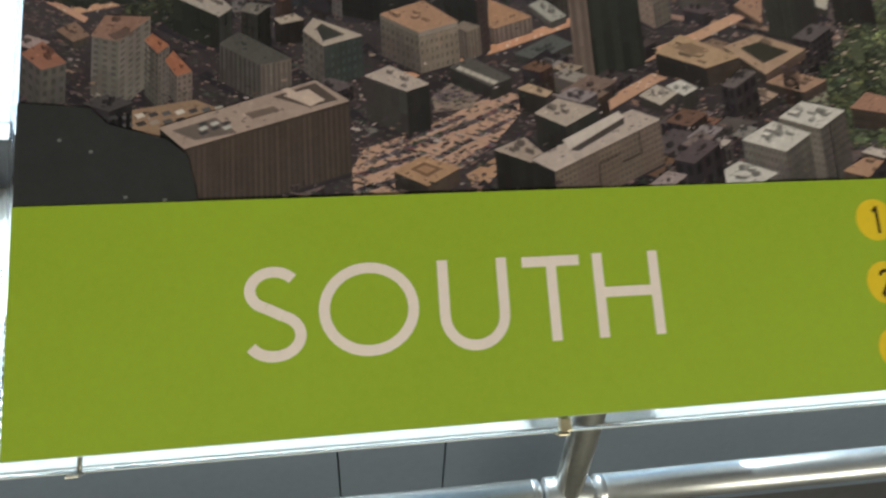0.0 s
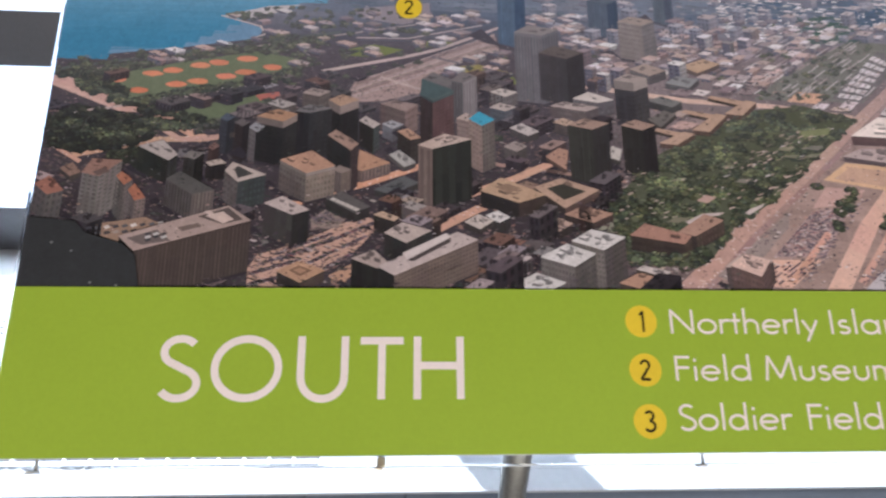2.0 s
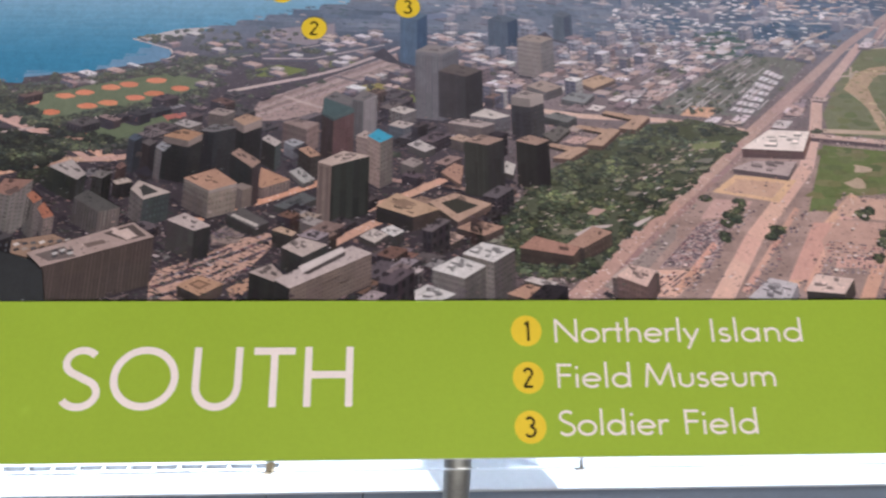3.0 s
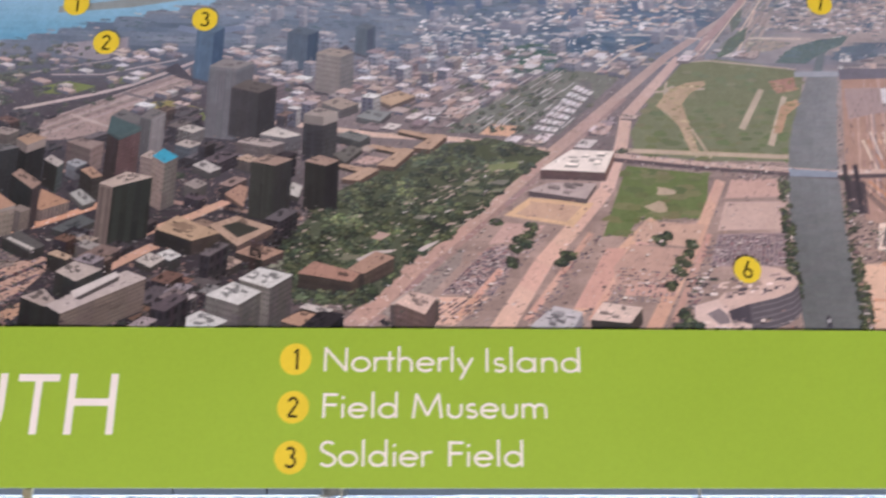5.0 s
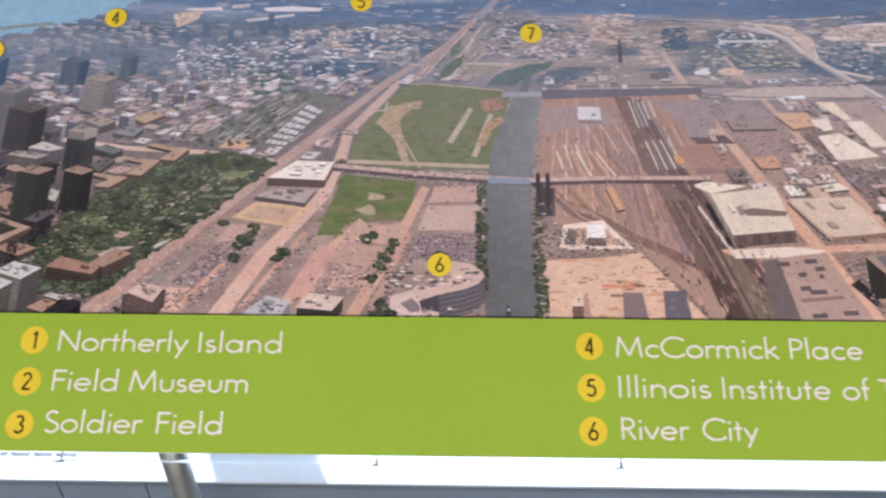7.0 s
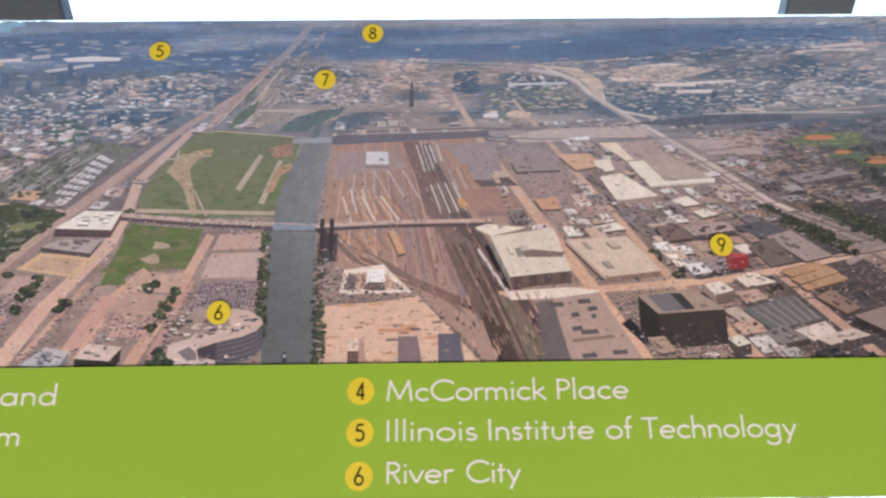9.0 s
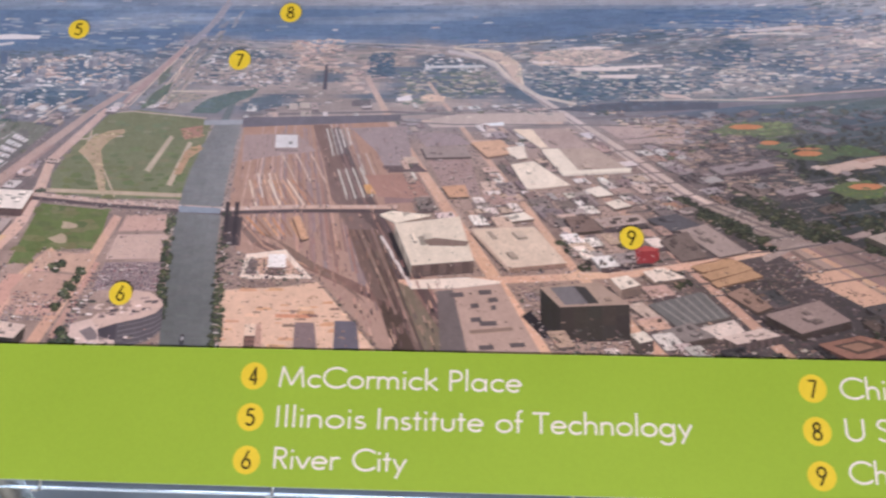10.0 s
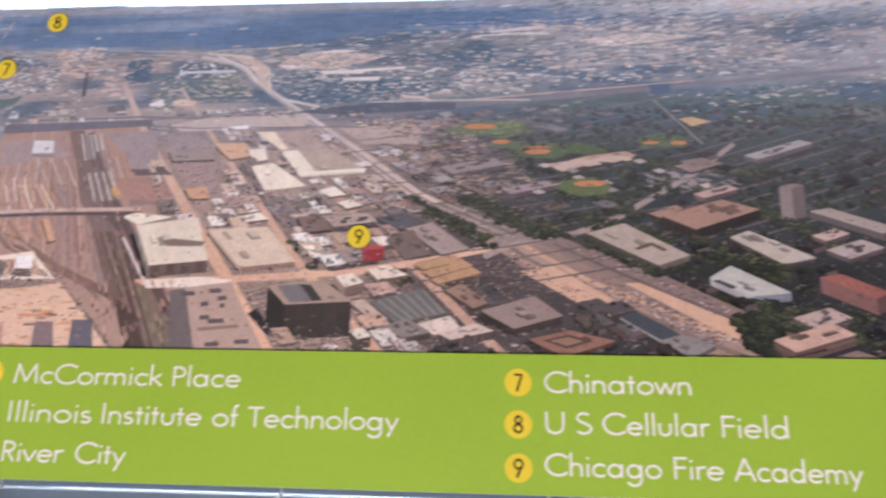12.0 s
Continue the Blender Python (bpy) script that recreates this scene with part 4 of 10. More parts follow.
for off, w, g in ((0.0, 0.034, (88, 73, 69)), (-0.012, 0.004, (138, 108, 96)), (0.012, 0.005, (84, 70, 68)), (0.004, 0.003, (126, 98, 88)), (-0.004, 0.003, (88, 74, 72)), (0.018, 0.003, (132, 104, 92))):
    road(((0.650 + off * 1.3, 0.020), (0.622 + off, 0.068), (0.586 + off * 0.85, 0.128), (0.556 + off * 0.7, 0.180), (0.533 + off * 0.6, 0.235)), w, g)
road(((0.446, 0.150), (0.470, 0.122), (0.540, 0.092), (0.585, 0.072), (0.605, 0.050)), 0.012, (118, 94, 84))
road(((0.452, 0.144), (0.478, 0.118), (0.546, 0.088)), 0.003, (176, 140, 116))
photo.flat(SAND, (210, 176, 150))
for i in range(46):
    u, v = rng.uniform(0.445, 0.59), rng.uniform(0.024, 0.08)
    if inside(u, v, SAND):
        k = rng.uniform(0.002, 0.009)
        photo.poly([(u - k, v), (u + k, v + k * 0.05), (u + k * 0.9, v + k * 0.35), (u - k * 0.8, v + k * 0.4)], tone(jitter(rng.choice(((196, 152, 118), (228, 192, 158), (206, 160, 122), (120, 98, 88))), 8), v), -0.000032 - photo.ground * 3.5e-6)
river_w = ((0.0226, 0.3902, 0.4417), (0.0671, 0.3899, 0.4368), (0.0985, 0.3899, 0.4344), (0.1254, 0.3903, 0.4338), (0.1474, 0.3916, 0.4339), (0.1812, 0.3970, 0.4368), (0.2101, 0.4062, 0.4405), (0.2422, 0.4205, 0.4454))
photo.ground += 1
for (v0, a0, b0), (v1, a1, b1) in zip(river_w, river_w[1:]):
    n = max(1, int((v1 - v0) / 0.002))
    for i in range(n):
        p, q = i / n, (i + 1) / n
        v = v0 + (v1 - v0) * (p + q) / 2
        g = mix((104, 104, 104), (130, 130, 134), step(v, 0.05, 0.20))
        wob = 0.0012 * noise.noise((v * 90, 1.0, 0.0))
        for j in range(4):
            l0, r0 = a0 + (a1 - a0) * p, b0 + (b1 - b0) * p
            l1, r1 = a0 + (a1 - a0) * q, b0 + (b1 - b0) * q
            c0, c1 = j / 4, (j + 1) / 4
            photo.poly([(l0 + (r0 - l0) * c0 + wob, v0 + (v1 - v0) * p), (l0 + (r0 - l0) * c1 + wob, v0 + (v1 - v0) * p), (l1 + (r1 - l1) * c1 + wob, v0 + (v1 - v0) * q), (l1 + (r1 - l1) * c0 + wob, v0 + (v1 - v0) * q)], ink(jitter(tuple(x * (0.97 + 0.02 * j) for x in g), 2)), -0.00003 - photo.ground * 3.5e-6, photo.ground)
road(((0.428, 0.243), (0.434, 0.262), (0.455, 0.278)), 0.016, (70, 82, 80))
photo.flat(((0.409, 0.026), (0.413, 0.026), (0.4125, 0.034), (0.4105, 0.036), (0.409, 0.033)), (46, 44, 48))
photo.flat(((0.4098, 0.030), (0.4122, 0.030), (0.412, 0.033), (0.4105, 0.033)), (190, 184, 180))
for i in range(260):
    v = rng.uniform(0.02, 0.15)
    tree(0.391 - 0.002 + rng.uniform(-0.005, 0.002), v, 0.0036, 0.9) if v > 0.05 and rng.random() < 0.5 else tree(0.437 + rng.uniform(-0.002, 0.006) + (0.002 if v < 0.06 else 0), v, 0.003, 0.9)

# main roads
road(((0.030, 0.015), (0.084, 0.065), (0.189, 0.158), (0.255, 0.216), (0.298, 0.254), (0.352, 0.292), (0.403, 0.348), (0.42, VT)), 0.017, (178, 146, 128), main=True)
road(((0.046, 0.015), (0.095, 0.065), (0.193, 0.151), (0.262, 0.216)), 0.006, (150, 122, 112), main=True)
road(((0.150, 0.015), (0.189, 0.075), (0.242, 0.136), (0.256, 0.172), (0.262, 0.20), (0.31, 0.254)), 0.017, (206, 168, 146), main=True)
road(((0.268, 0.015), (0.310, 0.090), (0.336, 0.145)), 0.012, (196, 156, 130), main=True)
road(((0.200, 0.015), (0.249, 0.083), (0.279, 0.112)), 0.010, (200, 160, 132), main=True)
road(((-0.06, 0.196), (0.057, 0.181), (0.126, 0.178), (0.194, 0.169)), 0.009, (214, 178, 152), main=True)
road(((0.742, 0.010), (0.690, 0.092), (0.642, 0.162), (0.596, 0.232), (0.565, 0.29)), 0.015, (206, 166, 138), main=True)
road(((0.850, 0.010), (0.763, 0.099), (0.706, 0.175), (0.658, 0.238), (0.625, 0.285)), 0.010, (200, 162, 136), main=True)
road(((0.955, 0.015), (0.845, 0.122), (0.771, 0.187), (0.72, 0.236)), 0.010, (178, 144, 124), main=True)
road(((0.60, 0.085), (0.706, 0.090), (0.814, 0.097), (0.88, 0.108), (0.956, 0.124)), 0.010, (206, 168, 142), main=True)
road(((0.45, 0.249), (0.588, 0.253), (0.758, 0.247), (0.83, 0.250)), 0.006, (92, 84, 84), main=True)
road(((0.62, 0.243), (0.755, 0.243)), 0.011, (208, 176, 148), main=True)
road(((0.83, 0.253), (0.920, 0.263), (1.129, 0.280), (1.3, 0.296)), 0.016, (98, 92, 96), main=True)
road(((0.92, 0.268), (1.129, 0.2845)), 0.006, (190, 150, 130), main=True)
road(((-0.20, 0.150), (-0.10, 0.122), (0.0, 0.110)), 0.005, (150, 120, 104), main=True)
photo.flat(TANGLE, (126, 108, 100))
for off, w, g in ((0.0, 0.016, (152, 128, 116)), (0.030, 0.010, (138, 116, 108)), (-0.034, 0.012, (156, 130, 114)), (0.016, 0.006, (186, 152, 124)), (-0.016, 0.005, (120, 102, 92)), (0.048, 0.006, (136, 116, 104))):
    road(((1.30 + off, -0.025), (1.135 + off * 0.9, 0.038), (1.013 + off * 0.7, 0.090), (0.956 + off * 0.45, 0.124), (0.866 + off * 0.2, 0.171)), w, g)
road(((0.956, 0.124), (0.866, 0.171), (0.820, 0.206), (0.772, 0.240), (0.739, 0.263), (0.703, 0.289), (0.692, 0.302), (0.676, 0.311), (0.644, 0.318)), 0.019, (204, 182, 168), main=True)
road(((0.772, 0.240), (0.739, 0.263), (0.703, 0.289), (0.692, 0.302), (0.676, 0.311), (0.644, 0.318)), 0.012, (218, 198, 184), main=True)
road(((0.644, 0.318), (0.60, 0.321), (0.522, 0.325), (0.44, 0.328)), 0.008, (176, 156, 146))
road(((0.950, 0.126), (0.862, 0.173), (0.816, 0.207), (0.768, 0.241), (0.735, 0.264), (0.70, 0.289)), 0.005, (140, 124, 118))
road(((0.930, 0.112), (0.956, 0.124), (1.012, 0.1335), (1.05, 0.148), (1.12, 0.19), (1.16, 0.22)), 0.010, (150, 132, 124), main=True)
photo.flat(((0.108, 0.050), (0.150, 0.050), (0.178, 0.092), (0.146, 0.088)), (160, 136, 128))
photo.flat(((0.146, 0.090), (0.180, 0.094), (0.192, 0.106), (0.160, 0.108)), (184, 152, 138))
photo.flat(((0.322, 0.074), (0.384, 0.074), (0.387, 0.102), (0.330, 0.100)), (150, 130, 128))
photo.flat(((0.330, 0.103), (0.387, 0.105), (0.388, 0.128), (0.338, 0.127)), (190, 162, 146))
photo.flat(((0.338, 0.130), (0.388, 0.132), (0.388, 0.147), (0.345, 0.146)), (190, 154, 136))
photo.flat(((0.262, 0.090), (0.306, 0.094), (0.314, 0.109), (0.272, 0.107)), (196, 156, 140))
photo.flat(((0.252, 0.050), (0.292, 0.050), (0.304, 0.086), (0.262, 0.084)), (188, 150, 132))
photo.flat(((0.212, 0.040), (0.232, 0.040), (0.256, 0.088), (0.240, 0.088)), (192, 150, 132))
photo.flat(((0.080, 0.028), (0.120, 0.026), (0.146, 0.048), (0.106, 0.048)), (206, 168, 144))
cars(((0.110, 0.051), (0.150, 0.051), (0.176, 0.090), (0.146, 0.087)), 560, 0.0013)
cars(((0.085, 0.030), (0.120, 0.028), (0.146, 0.046), (0.108, 0.046)), 150, 0.0014)
for u0, v0, v1, g in ((0.12, 0.03, 0.07, (196, 152, 128)), (0.175, 0.03, 0.1, (190, 150, 128)), (0.225, 0.03, 0.09, (198, 158, 134)), (0.29, 0.03, 0.1, (180, 142, 124))):
    a = Vector((u0, v0))
    road((a, a.lerp(VP, (v1 - v0) / (VP.y - v0))), 0.006, g)
    cars((a, a + Vector((0.014, 0)), a.lerp(VP, 0.17) + Vector((0.012, 0)), a.lerp(VP, 0.17)), 90, 0.0014)
cars(((0.324, 0.076), (0.382, 0.076), (0.386, 0.101), (0.331, 0.099)), 620, 0.0013)
cars(((0.254, 0.045), (0.290, 0.045), (0.302, 0.082), (0.262, 0.082)), 150, 0.0013)
photo.flat(((0.159, 0.114), (0.180, 0.129), (0.232, 0.125), (0.214, 0.105)), (206, 170, 128))
photo.flat(((0.168, 0.115), (0.183, 0.1255), (0.222, 0.122), (0.209, 0.109)), (188, 154, 126))
cars(((1.00, 0.095), (1.13, 0.04), (1.20, 0.03), (1.03, 0.105)), 260, 0.0017)
cars(((0.93, 0.098), (1.0, 0.075), (1.0, 0.1), (0.95, 0.115)), 160, 0.0015)
cars(((0.69, 0.094), (0.82, 0.1), (0.83, 0.104), (0.70, 0.098)), 60, 0.0014)

# bridge over the river
for a, b in zip(((0.247, 0.164), (0.325, 0.157), (0.392, 0.153), (0.433, 0.151), (0.506, 0.154)), ((0.325, 0.157), (0.392, 0.153), (0.433, 0.151), (0.506, 0.154), (0.600, 0.155))):
    photo.up([(a[0], a[1] + 0.004), (b[0], b[1] + 0.004), (b[0], b[1]), (a[0], a[1])], (196, 166, 148), 0.150, 1, 2)
    photo.up([(a[0], a[1]), (b[0], b[1]), (b[0], b[1] - 0.0036), (a[0], a[1] - 0.0036)], (74, 62, 62), 0.150, 1, 2)
    for i in range(14):
        x = a[0] + (b[0] - a[0]) * rng.random()
        y = a[1] + (b[1] - a[1]) * (x - a[0]) / (b[0] - a[0]) + rng.uniform(0.0008, 0.003)
        photo.up([(x, y), (x + 0.0018, y), (x + 0.0018, y + 0.0009), (x, y + 0.0009)], rng.choice(((60, 54, 58), (226, 216, 210))), 0.150, 1, 3)
photo.up([(0.393, 0.156), (0.434, 0.154), (0.433, 0.1485), (0.394, 0.1495)], (132, 140, 152), 0.149, 1, 4)
for x in (0.438, 0.447):
    photo.up([(x, 0.118), (x + 0.004, 0.118), (x + 0.004, 0.160), (x, 0.160)], (52, 46, 48), 0.118, 1, 2)
photo.up([(0.438, 0.118), (0.455, 0.118), (0.455, 0.145), (0.438, 0.147)], (66, 58, 58), 0.118, 1, 1)
photo.up([(0.408, 0.238), (0.446, 0.239), (0.446, 0.244), (0.408, 0.243)], (150, 152, 156), 0.238, 1, 1)
photo.up([(0.446, 0.236), (0.60, 0.243), (0.60, 0.250), (0.446, 0.246)], (84, 78, 84), 0.238, 1, 1)

# ---- larger buildings of the picture ----


KEEP.append((UL, -0.355, 0.0, 0.07))
# streets and car parks of the old town
road(((-0.2693, 0.0820), (-0.2433, 0.0928), (-0.2050, 0.1039), (-0.1616, 0.1193), (-0.1494, 0.1261)), 0.0080, (197, 146, 114), main=True)
road(((-0.1266, 0.0962), (-0.0895, 0.1101), (-0.0466, 0.1299)), 0.0090, (197, 155, 127), main=True)
road(((-0.1514, 0.0676), (-0.1172, 0.0857), (-0.0864, 0.0974)), 0.0090, (182, 142, 114), main=True)
photo.flat(((-0.2860, 0.0374), (-0.2792, 0.0483), (-0.2501, 0.0574), (-0.2051, 0.0792), (-0.1880, 0.0740), (-0.2109, 0.0496), (-0.2494, 0.0228), (-0.2854, 0.0223)), (175, 142, 121))
cars(((-0.2837, 0.0254), (-0.2820, 0.0273), (-0.2623, 0.0321), (-0.2641, 0.0302)), 70, 0.0021)
cars(((-0.2840, 0.0329), (-0.2823, 0.0348), (-0.2480, 0.0458), (-0.2498, 0.0438)), 70, 0.0021)
cars(((-0.2789, 0.0394), (-0.2771, 0.0414), (-0.2184, 0.0640), (-0.2203, 0.0620)), 70, 0.0021)
cars(((-0.2645, 0.0435), (-0.2627, 0.0455), (-0.2033, 0.0704), (-0.2052, 0.0683)), 70, 0.0021)
cars(((-0.2497, 0.0380), (-0.2479, 0.0400), (-0.1995, 0.0645), (-0.2014, 0.0624)), 70, 0.0021)
cars(((-0.2459, 0.0285), (-0.2441, 0.0305), (-0.2109, 0.0504), (-0.2128, 0.0484)), 70, 0.0021)
cars(((-0.2682, 0.0473), (-0.2665, 0.0493), (-0.2260, 0.0658), (-0.2278, 0.0638)), 70, 0.0021)
cars(((-0.2315, 0.0570), (-0.2297, 0.0590), (-0.1918, 0.0759), (-0.1937, 0.0738)), 70, 0.0021)
KEEP += [(-0.2836, -0.2421, 0.0200, 0.0513), (-0.2497, -0.1979, 0.0307, 0.0734)]
photo.flat(((-0.2430, 0.0754), (-0.2318, 0.0838), (-0.2147, 0.0782), (-0.2222, 0.0691), (-0.2410, 0.0675)), (132, 117, 105))
cars(((-0.2411, 0.0775), (-0.2399, 0.0727), (-0.2173, 0.0749), (-0.2318, 0.0818)), 40, 0.0020)
photo.flat(((-0.1106, 0.0967), (-0.0794, 0.1092), (-0.0454, 0.0986), (-0.0814, 0.0816)), (129, 107, 89))
# trees, paths and fields by the lake
photo.flat(((-0.4475, 0.1532), (-0.4229, 0.1662), (-0.3703, 0.1558), (-0.3633, 0.1383), (-0.3792, 0.1310), (-0.4184, 0.1254), (-0.4403, 0.1298)), (27, 30, 19))
grove(((-0.4461, 0.1533), (-0.4228, 0.1654), (-0.3703, 0.1558), (-0.3633, 0.1383), (-0.3793, 0.1318), (-0.4168, 0.1271), (-0.4369, 0.1312)), 420, 0.5)
grove(((-0.4369, 0.1924), (-0.4207, 0.1968), (-0.3874, 0.1810), (-0.3829, 0.1725), (-0.4150, 0.1774)), 160, 0.55)
grove(((-0.3861, 0.1671), (-0.3446, 0.1635), (-0.3175, 0.1539), (-0.3414, 0.1443), (-0.3645, 0.1540)), 160, 0.55)
grove(((-0.3986, 0.1253), (-0.3736, 0.1296), (-0.3673, 0.1203), (-0.3775, 0.1118), (-0.3816, 0.1177)), 120, 0.55)
road(((-0.4400, 0.1870), (-0.4150, 0.1774), (-0.3974, 0.1683), (-0.3819, 0.1617)), 0.0130, (195, 152, 131), main=True)
road(((-0.4329, 0.1581), (-0.4042, 0.1628), (-0.3860, 0.1658), (-0.3510, 0.1732)), 0.0030, (186, 165, 152), main=True)
road(((-0.3435, 0.1744), (-0.3190, 0.1801), (-0.2902, 0.1869)), 0.0040, (191, 171, 157), main=True)
road(((-0.4200, 0.1237), (-0.3936, 0.1296), (-0.3539, 0.1362)), 0.0060, (193, 152, 118), main=True)
road(((-0.3663, 0.1526), (-0.3429, 0.1379), (-0.3130, 0.1412)), 0.0070, (186, 150, 129), main=True)
road(((-0.4333, 0.1301), (-0.4141, 0.1186)), 0.0050, (186, 144, 118), main=True)
photo.flat(((-0.2898, 0.1771), (-0.2723, 0.1806), (-0.2698, 0.1745), (-0.2837, 0.1707)), (161, 83, 64))
# old town, tower by tower
patch(((-0.4488, 0.0752), (-0.4108, 0.0719), (-0.4029, 0.0633), (-0.3760, 0.0555), (-0.3654, 0.0466), (-0.3596, 0.0191), (-0.4479, 0.0180)), (40, 42, 39), -0.0078, 0)
patch(((-0.4111, 0.0502), (-0.4091, 0.0503), (-0.4092, 0.0487), (-0.4109, 0.0487)), (107, 108, 100), -0.0078, 2)
patch(((-0.3949, 0.0271), (-0.3929, 0.0271), (-0.3931, 0.0256), (-0.3948, 0.0256)), (107, 108, 100), -0.0078, 2)
patch(((-0.3770, 0.0251), (-0.3749, 0.0252), (-0.3751, 0.0237), (-0.3768, 0.0237)), (107, 108, 100), -0.0076, 2)
patch(((-0.4255, 0.0563), (-0.4235, 0.0564), (-0.4236, 0.0548), (-0.4253, 0.0548)), (107, 108, 100), -0.0079, 2)
tower((-0.4086, 0.0681), (-0.3618, 0.0759), (-0.3397, 0.0663), (-0.3760, 0.0559), 0.0030, (137, 113, 90), (39, 36, 31), (52, 46, 39), top=0)
patch(((-0.4033, 0.0671), (-0.3996, 0.0684), (-0.3980, 0.0665), (-0.4017, 0.0652)), (58, 56, 57), 0.0535, 8)
patch(((-0.3966, 0.0634), (-0.3926, 0.0647), (-0.3910, 0.0628), (-0.3950, 0.0616)), (77, 74, 73), 0.0536, 8)
patch(((-0.3971, 0.0677), (-0.3933, 0.0689), (-0.3917, 0.0670), (-0.3955, 0.0658)), (83, 82, 82), 0.0536, 8)
patch(((-0.3904, 0.0640), (-0.3863, 0.0652), (-0.3847, 0.0633), (-0.3888, 0.0621)), (48, 46, 45), 0.0537, 8)
patch(((-0.3908, 0.0682), (-0.3871, 0.0694), (-0.3855, 0.0675), (-0.3892, 0.0663)), (196, 187, 175), 0.0537, 8)
patch(((-0.3842, 0.0645), (-0.3801, 0.0658), (-0.3785, 0.0639), (-0.3826, 0.0626)), (142, 129, 116), 0.0539, 8)
patch(((-0.3846, 0.0687), (-0.3808, 0.0700), (-0.3792, 0.0681), (-0.3830, 0.0668)), (58, 56, 57), 0.0539, 8)
patch(((-0.3779, 0.0650), (-0.3738, 0.0663), (-0.3722, 0.0644), (-0.3763, 0.0631)), (77, 74, 73), 0.0540, 8)
patch(((-0.3783, 0.0693), (-0.3745, 0.0705), (-0.3729, 0.0686), (-0.3767, 0.0674)), (83, 82, 82), 0.0540, 8)
patch(((-0.3716, 0.0656), (-0.3675, 0.0668), (-0.3659, 0.0649), (-0.3700, 0.0637)), (48, 46, 45), 0.0541, 8)
patch(((-0.3720, 0.0698), (-0.3682, 0.0711), (-0.3666, 0.0692), (-0.3704, 0.0679)), (196, 187, 175), 0.0541, 8)
patch(((-0.3653, 0.0661), (-0.3611, 0.0674), (-0.3596, 0.0655), (-0.3637, 0.0642)), (142, 129, 116), 0.0543, 8)
patch(((-0.3656, 0.0704), (-0.3618, 0.0716), (-0.3603, 0.0697), (-0.3641, 0.0685)), (58, 56, 57), 0.0543, 8)
patch(((-0.3590, 0.0666), (-0.3548, 0.0679), (-0.3532, 0.0660), (-0.3574, 0.0647)), (77, 74, 73), 0.0544, 8)
patch(((-0.3593, 0.0709), (-0.3555, 0.0722), (-0.3539, 0.0703), (-0.3577, 0.0690)), (83, 82, 82), 0.0544, 8)
patch(((-0.3526, 0.0672), (-0.3484, 0.0685), (-0.3468, 0.0665), (-0.3510, 0.0653)), (48, 46, 45), 0.0545, 8)
patch(((-0.3529, 0.0715), (-0.3491, 0.0727), (-0.3475, 0.0708), (-0.3514, 0.0695)), (196, 187, 175), 0.0545, 8)
patch(((-0.3462, 0.0677), (-0.3420, 0.0690), (-0.3405, 0.0671), (-0.3447, 0.0658)), (142, 129, 116), 0.0547, 8)
tower((-0.3786, 0.0612), (-0.3027, 0.0854), (-0.2857, 0.0743), (-0.3671, 0.0504), 0.0386, (154, 136, 124), (21, 21, 18), (56, 48, 41), cols=30, rows=1, top=0)
patch(((-0.3728, 0.0594), (-0.3522, 0.0660), (-0.3416, 0.0578), (-0.3618, 0.0543)), (96, 86, 79), 0.0119, 9)
patch(((-0.3608, 0.0627), (-0.3573, 0.0640), (-0.3555, 0.0629), (-0.3589, 0.0612)), (48, 48, 48), 0.0119, 10)
patch(((-0.3551, 0.0629), (-0.3516, 0.0641), (-0.3498, 0.0630), (-0.3532, 0.0614)), (175, 172, 165), 0.0120, 10)
patch(((-0.3494, 0.0630), (-0.3460, 0.0642), (-0.3441, 0.0631), (-0.3475, 0.0615)), (48, 48, 48), 0.0120, 10)
patch(((-0.3606, 0.0604), (-0.3571, 0.0617), (-0.3553, 0.0605), (-0.3587, 0.0589)), (175, 172, 165), 0.0119, 10)
patch(((-0.3549, 0.0606), (-0.3515, 0.0618), (-0.3496, 0.0607), (-0.3530, 0.0591)), (48, 48, 48), 0.0120, 10)
patch(((-0.3493, 0.0607), (-0.3458, 0.0619), (-0.3439, 0.0608), (-0.3474, 0.0592)), (175, 172, 165), 0.0120, 10)
patch(((-0.3604, 0.0581), (-0.3569, 0.0594), (-0.3551, 0.0582), (-0.3585, 0.0566)), (48, 48, 48), 0.0119, 10)
patch(((-0.3380, 0.0679), (-0.3238, 0.0714), (-0.3201, 0.0691), (-0.3342, 0.0649)), (102, 88, 78), 0.0122, 9)
patch(((-0.3242, 0.0765), (-0.3027, 0.0838), (-0.2912, 0.0746), (-0.3057, 0.0707)), (77, 68, 61), 0.0125, 9)
patch(((-0.3187, 0.0771), (-0.3062, 0.0806), (-0.2978, 0.0744), (-0.3064, 0.0718)), (185, 165, 151), 0.0125, 10)
patch(((-0.3200, 0.0802), (-0.3164, 0.0815), (-0.3021, 0.0727), (-0.3057, 0.0711)), (187, 167, 153), 0.0124, 11)
tower((-0.4438, 0.1011), (-0.4341, 0.1074), (-0.4229, 0.0962), (-0.4341, 0.0927), 0.0213, (135, 93, 75), (70, 67, 63), (76, 73, 67), cols=3, rows=4)
tower((-0.4114, 0.1102), (-0.4050, 0.1210), (-0.3833, 0.1201), (-0.3986, 0.1074), 0.0362, (132, 102, 86), (93, 89, 82), (103, 97, 90), cols=4, rows=11)
patch(((-0.4039, 0.1104), (-0.3950, 0.1140), (-0.3911, 0.1109), (-0.4001, 0.1073)), (92, 76, 67), 0.0712, 9)
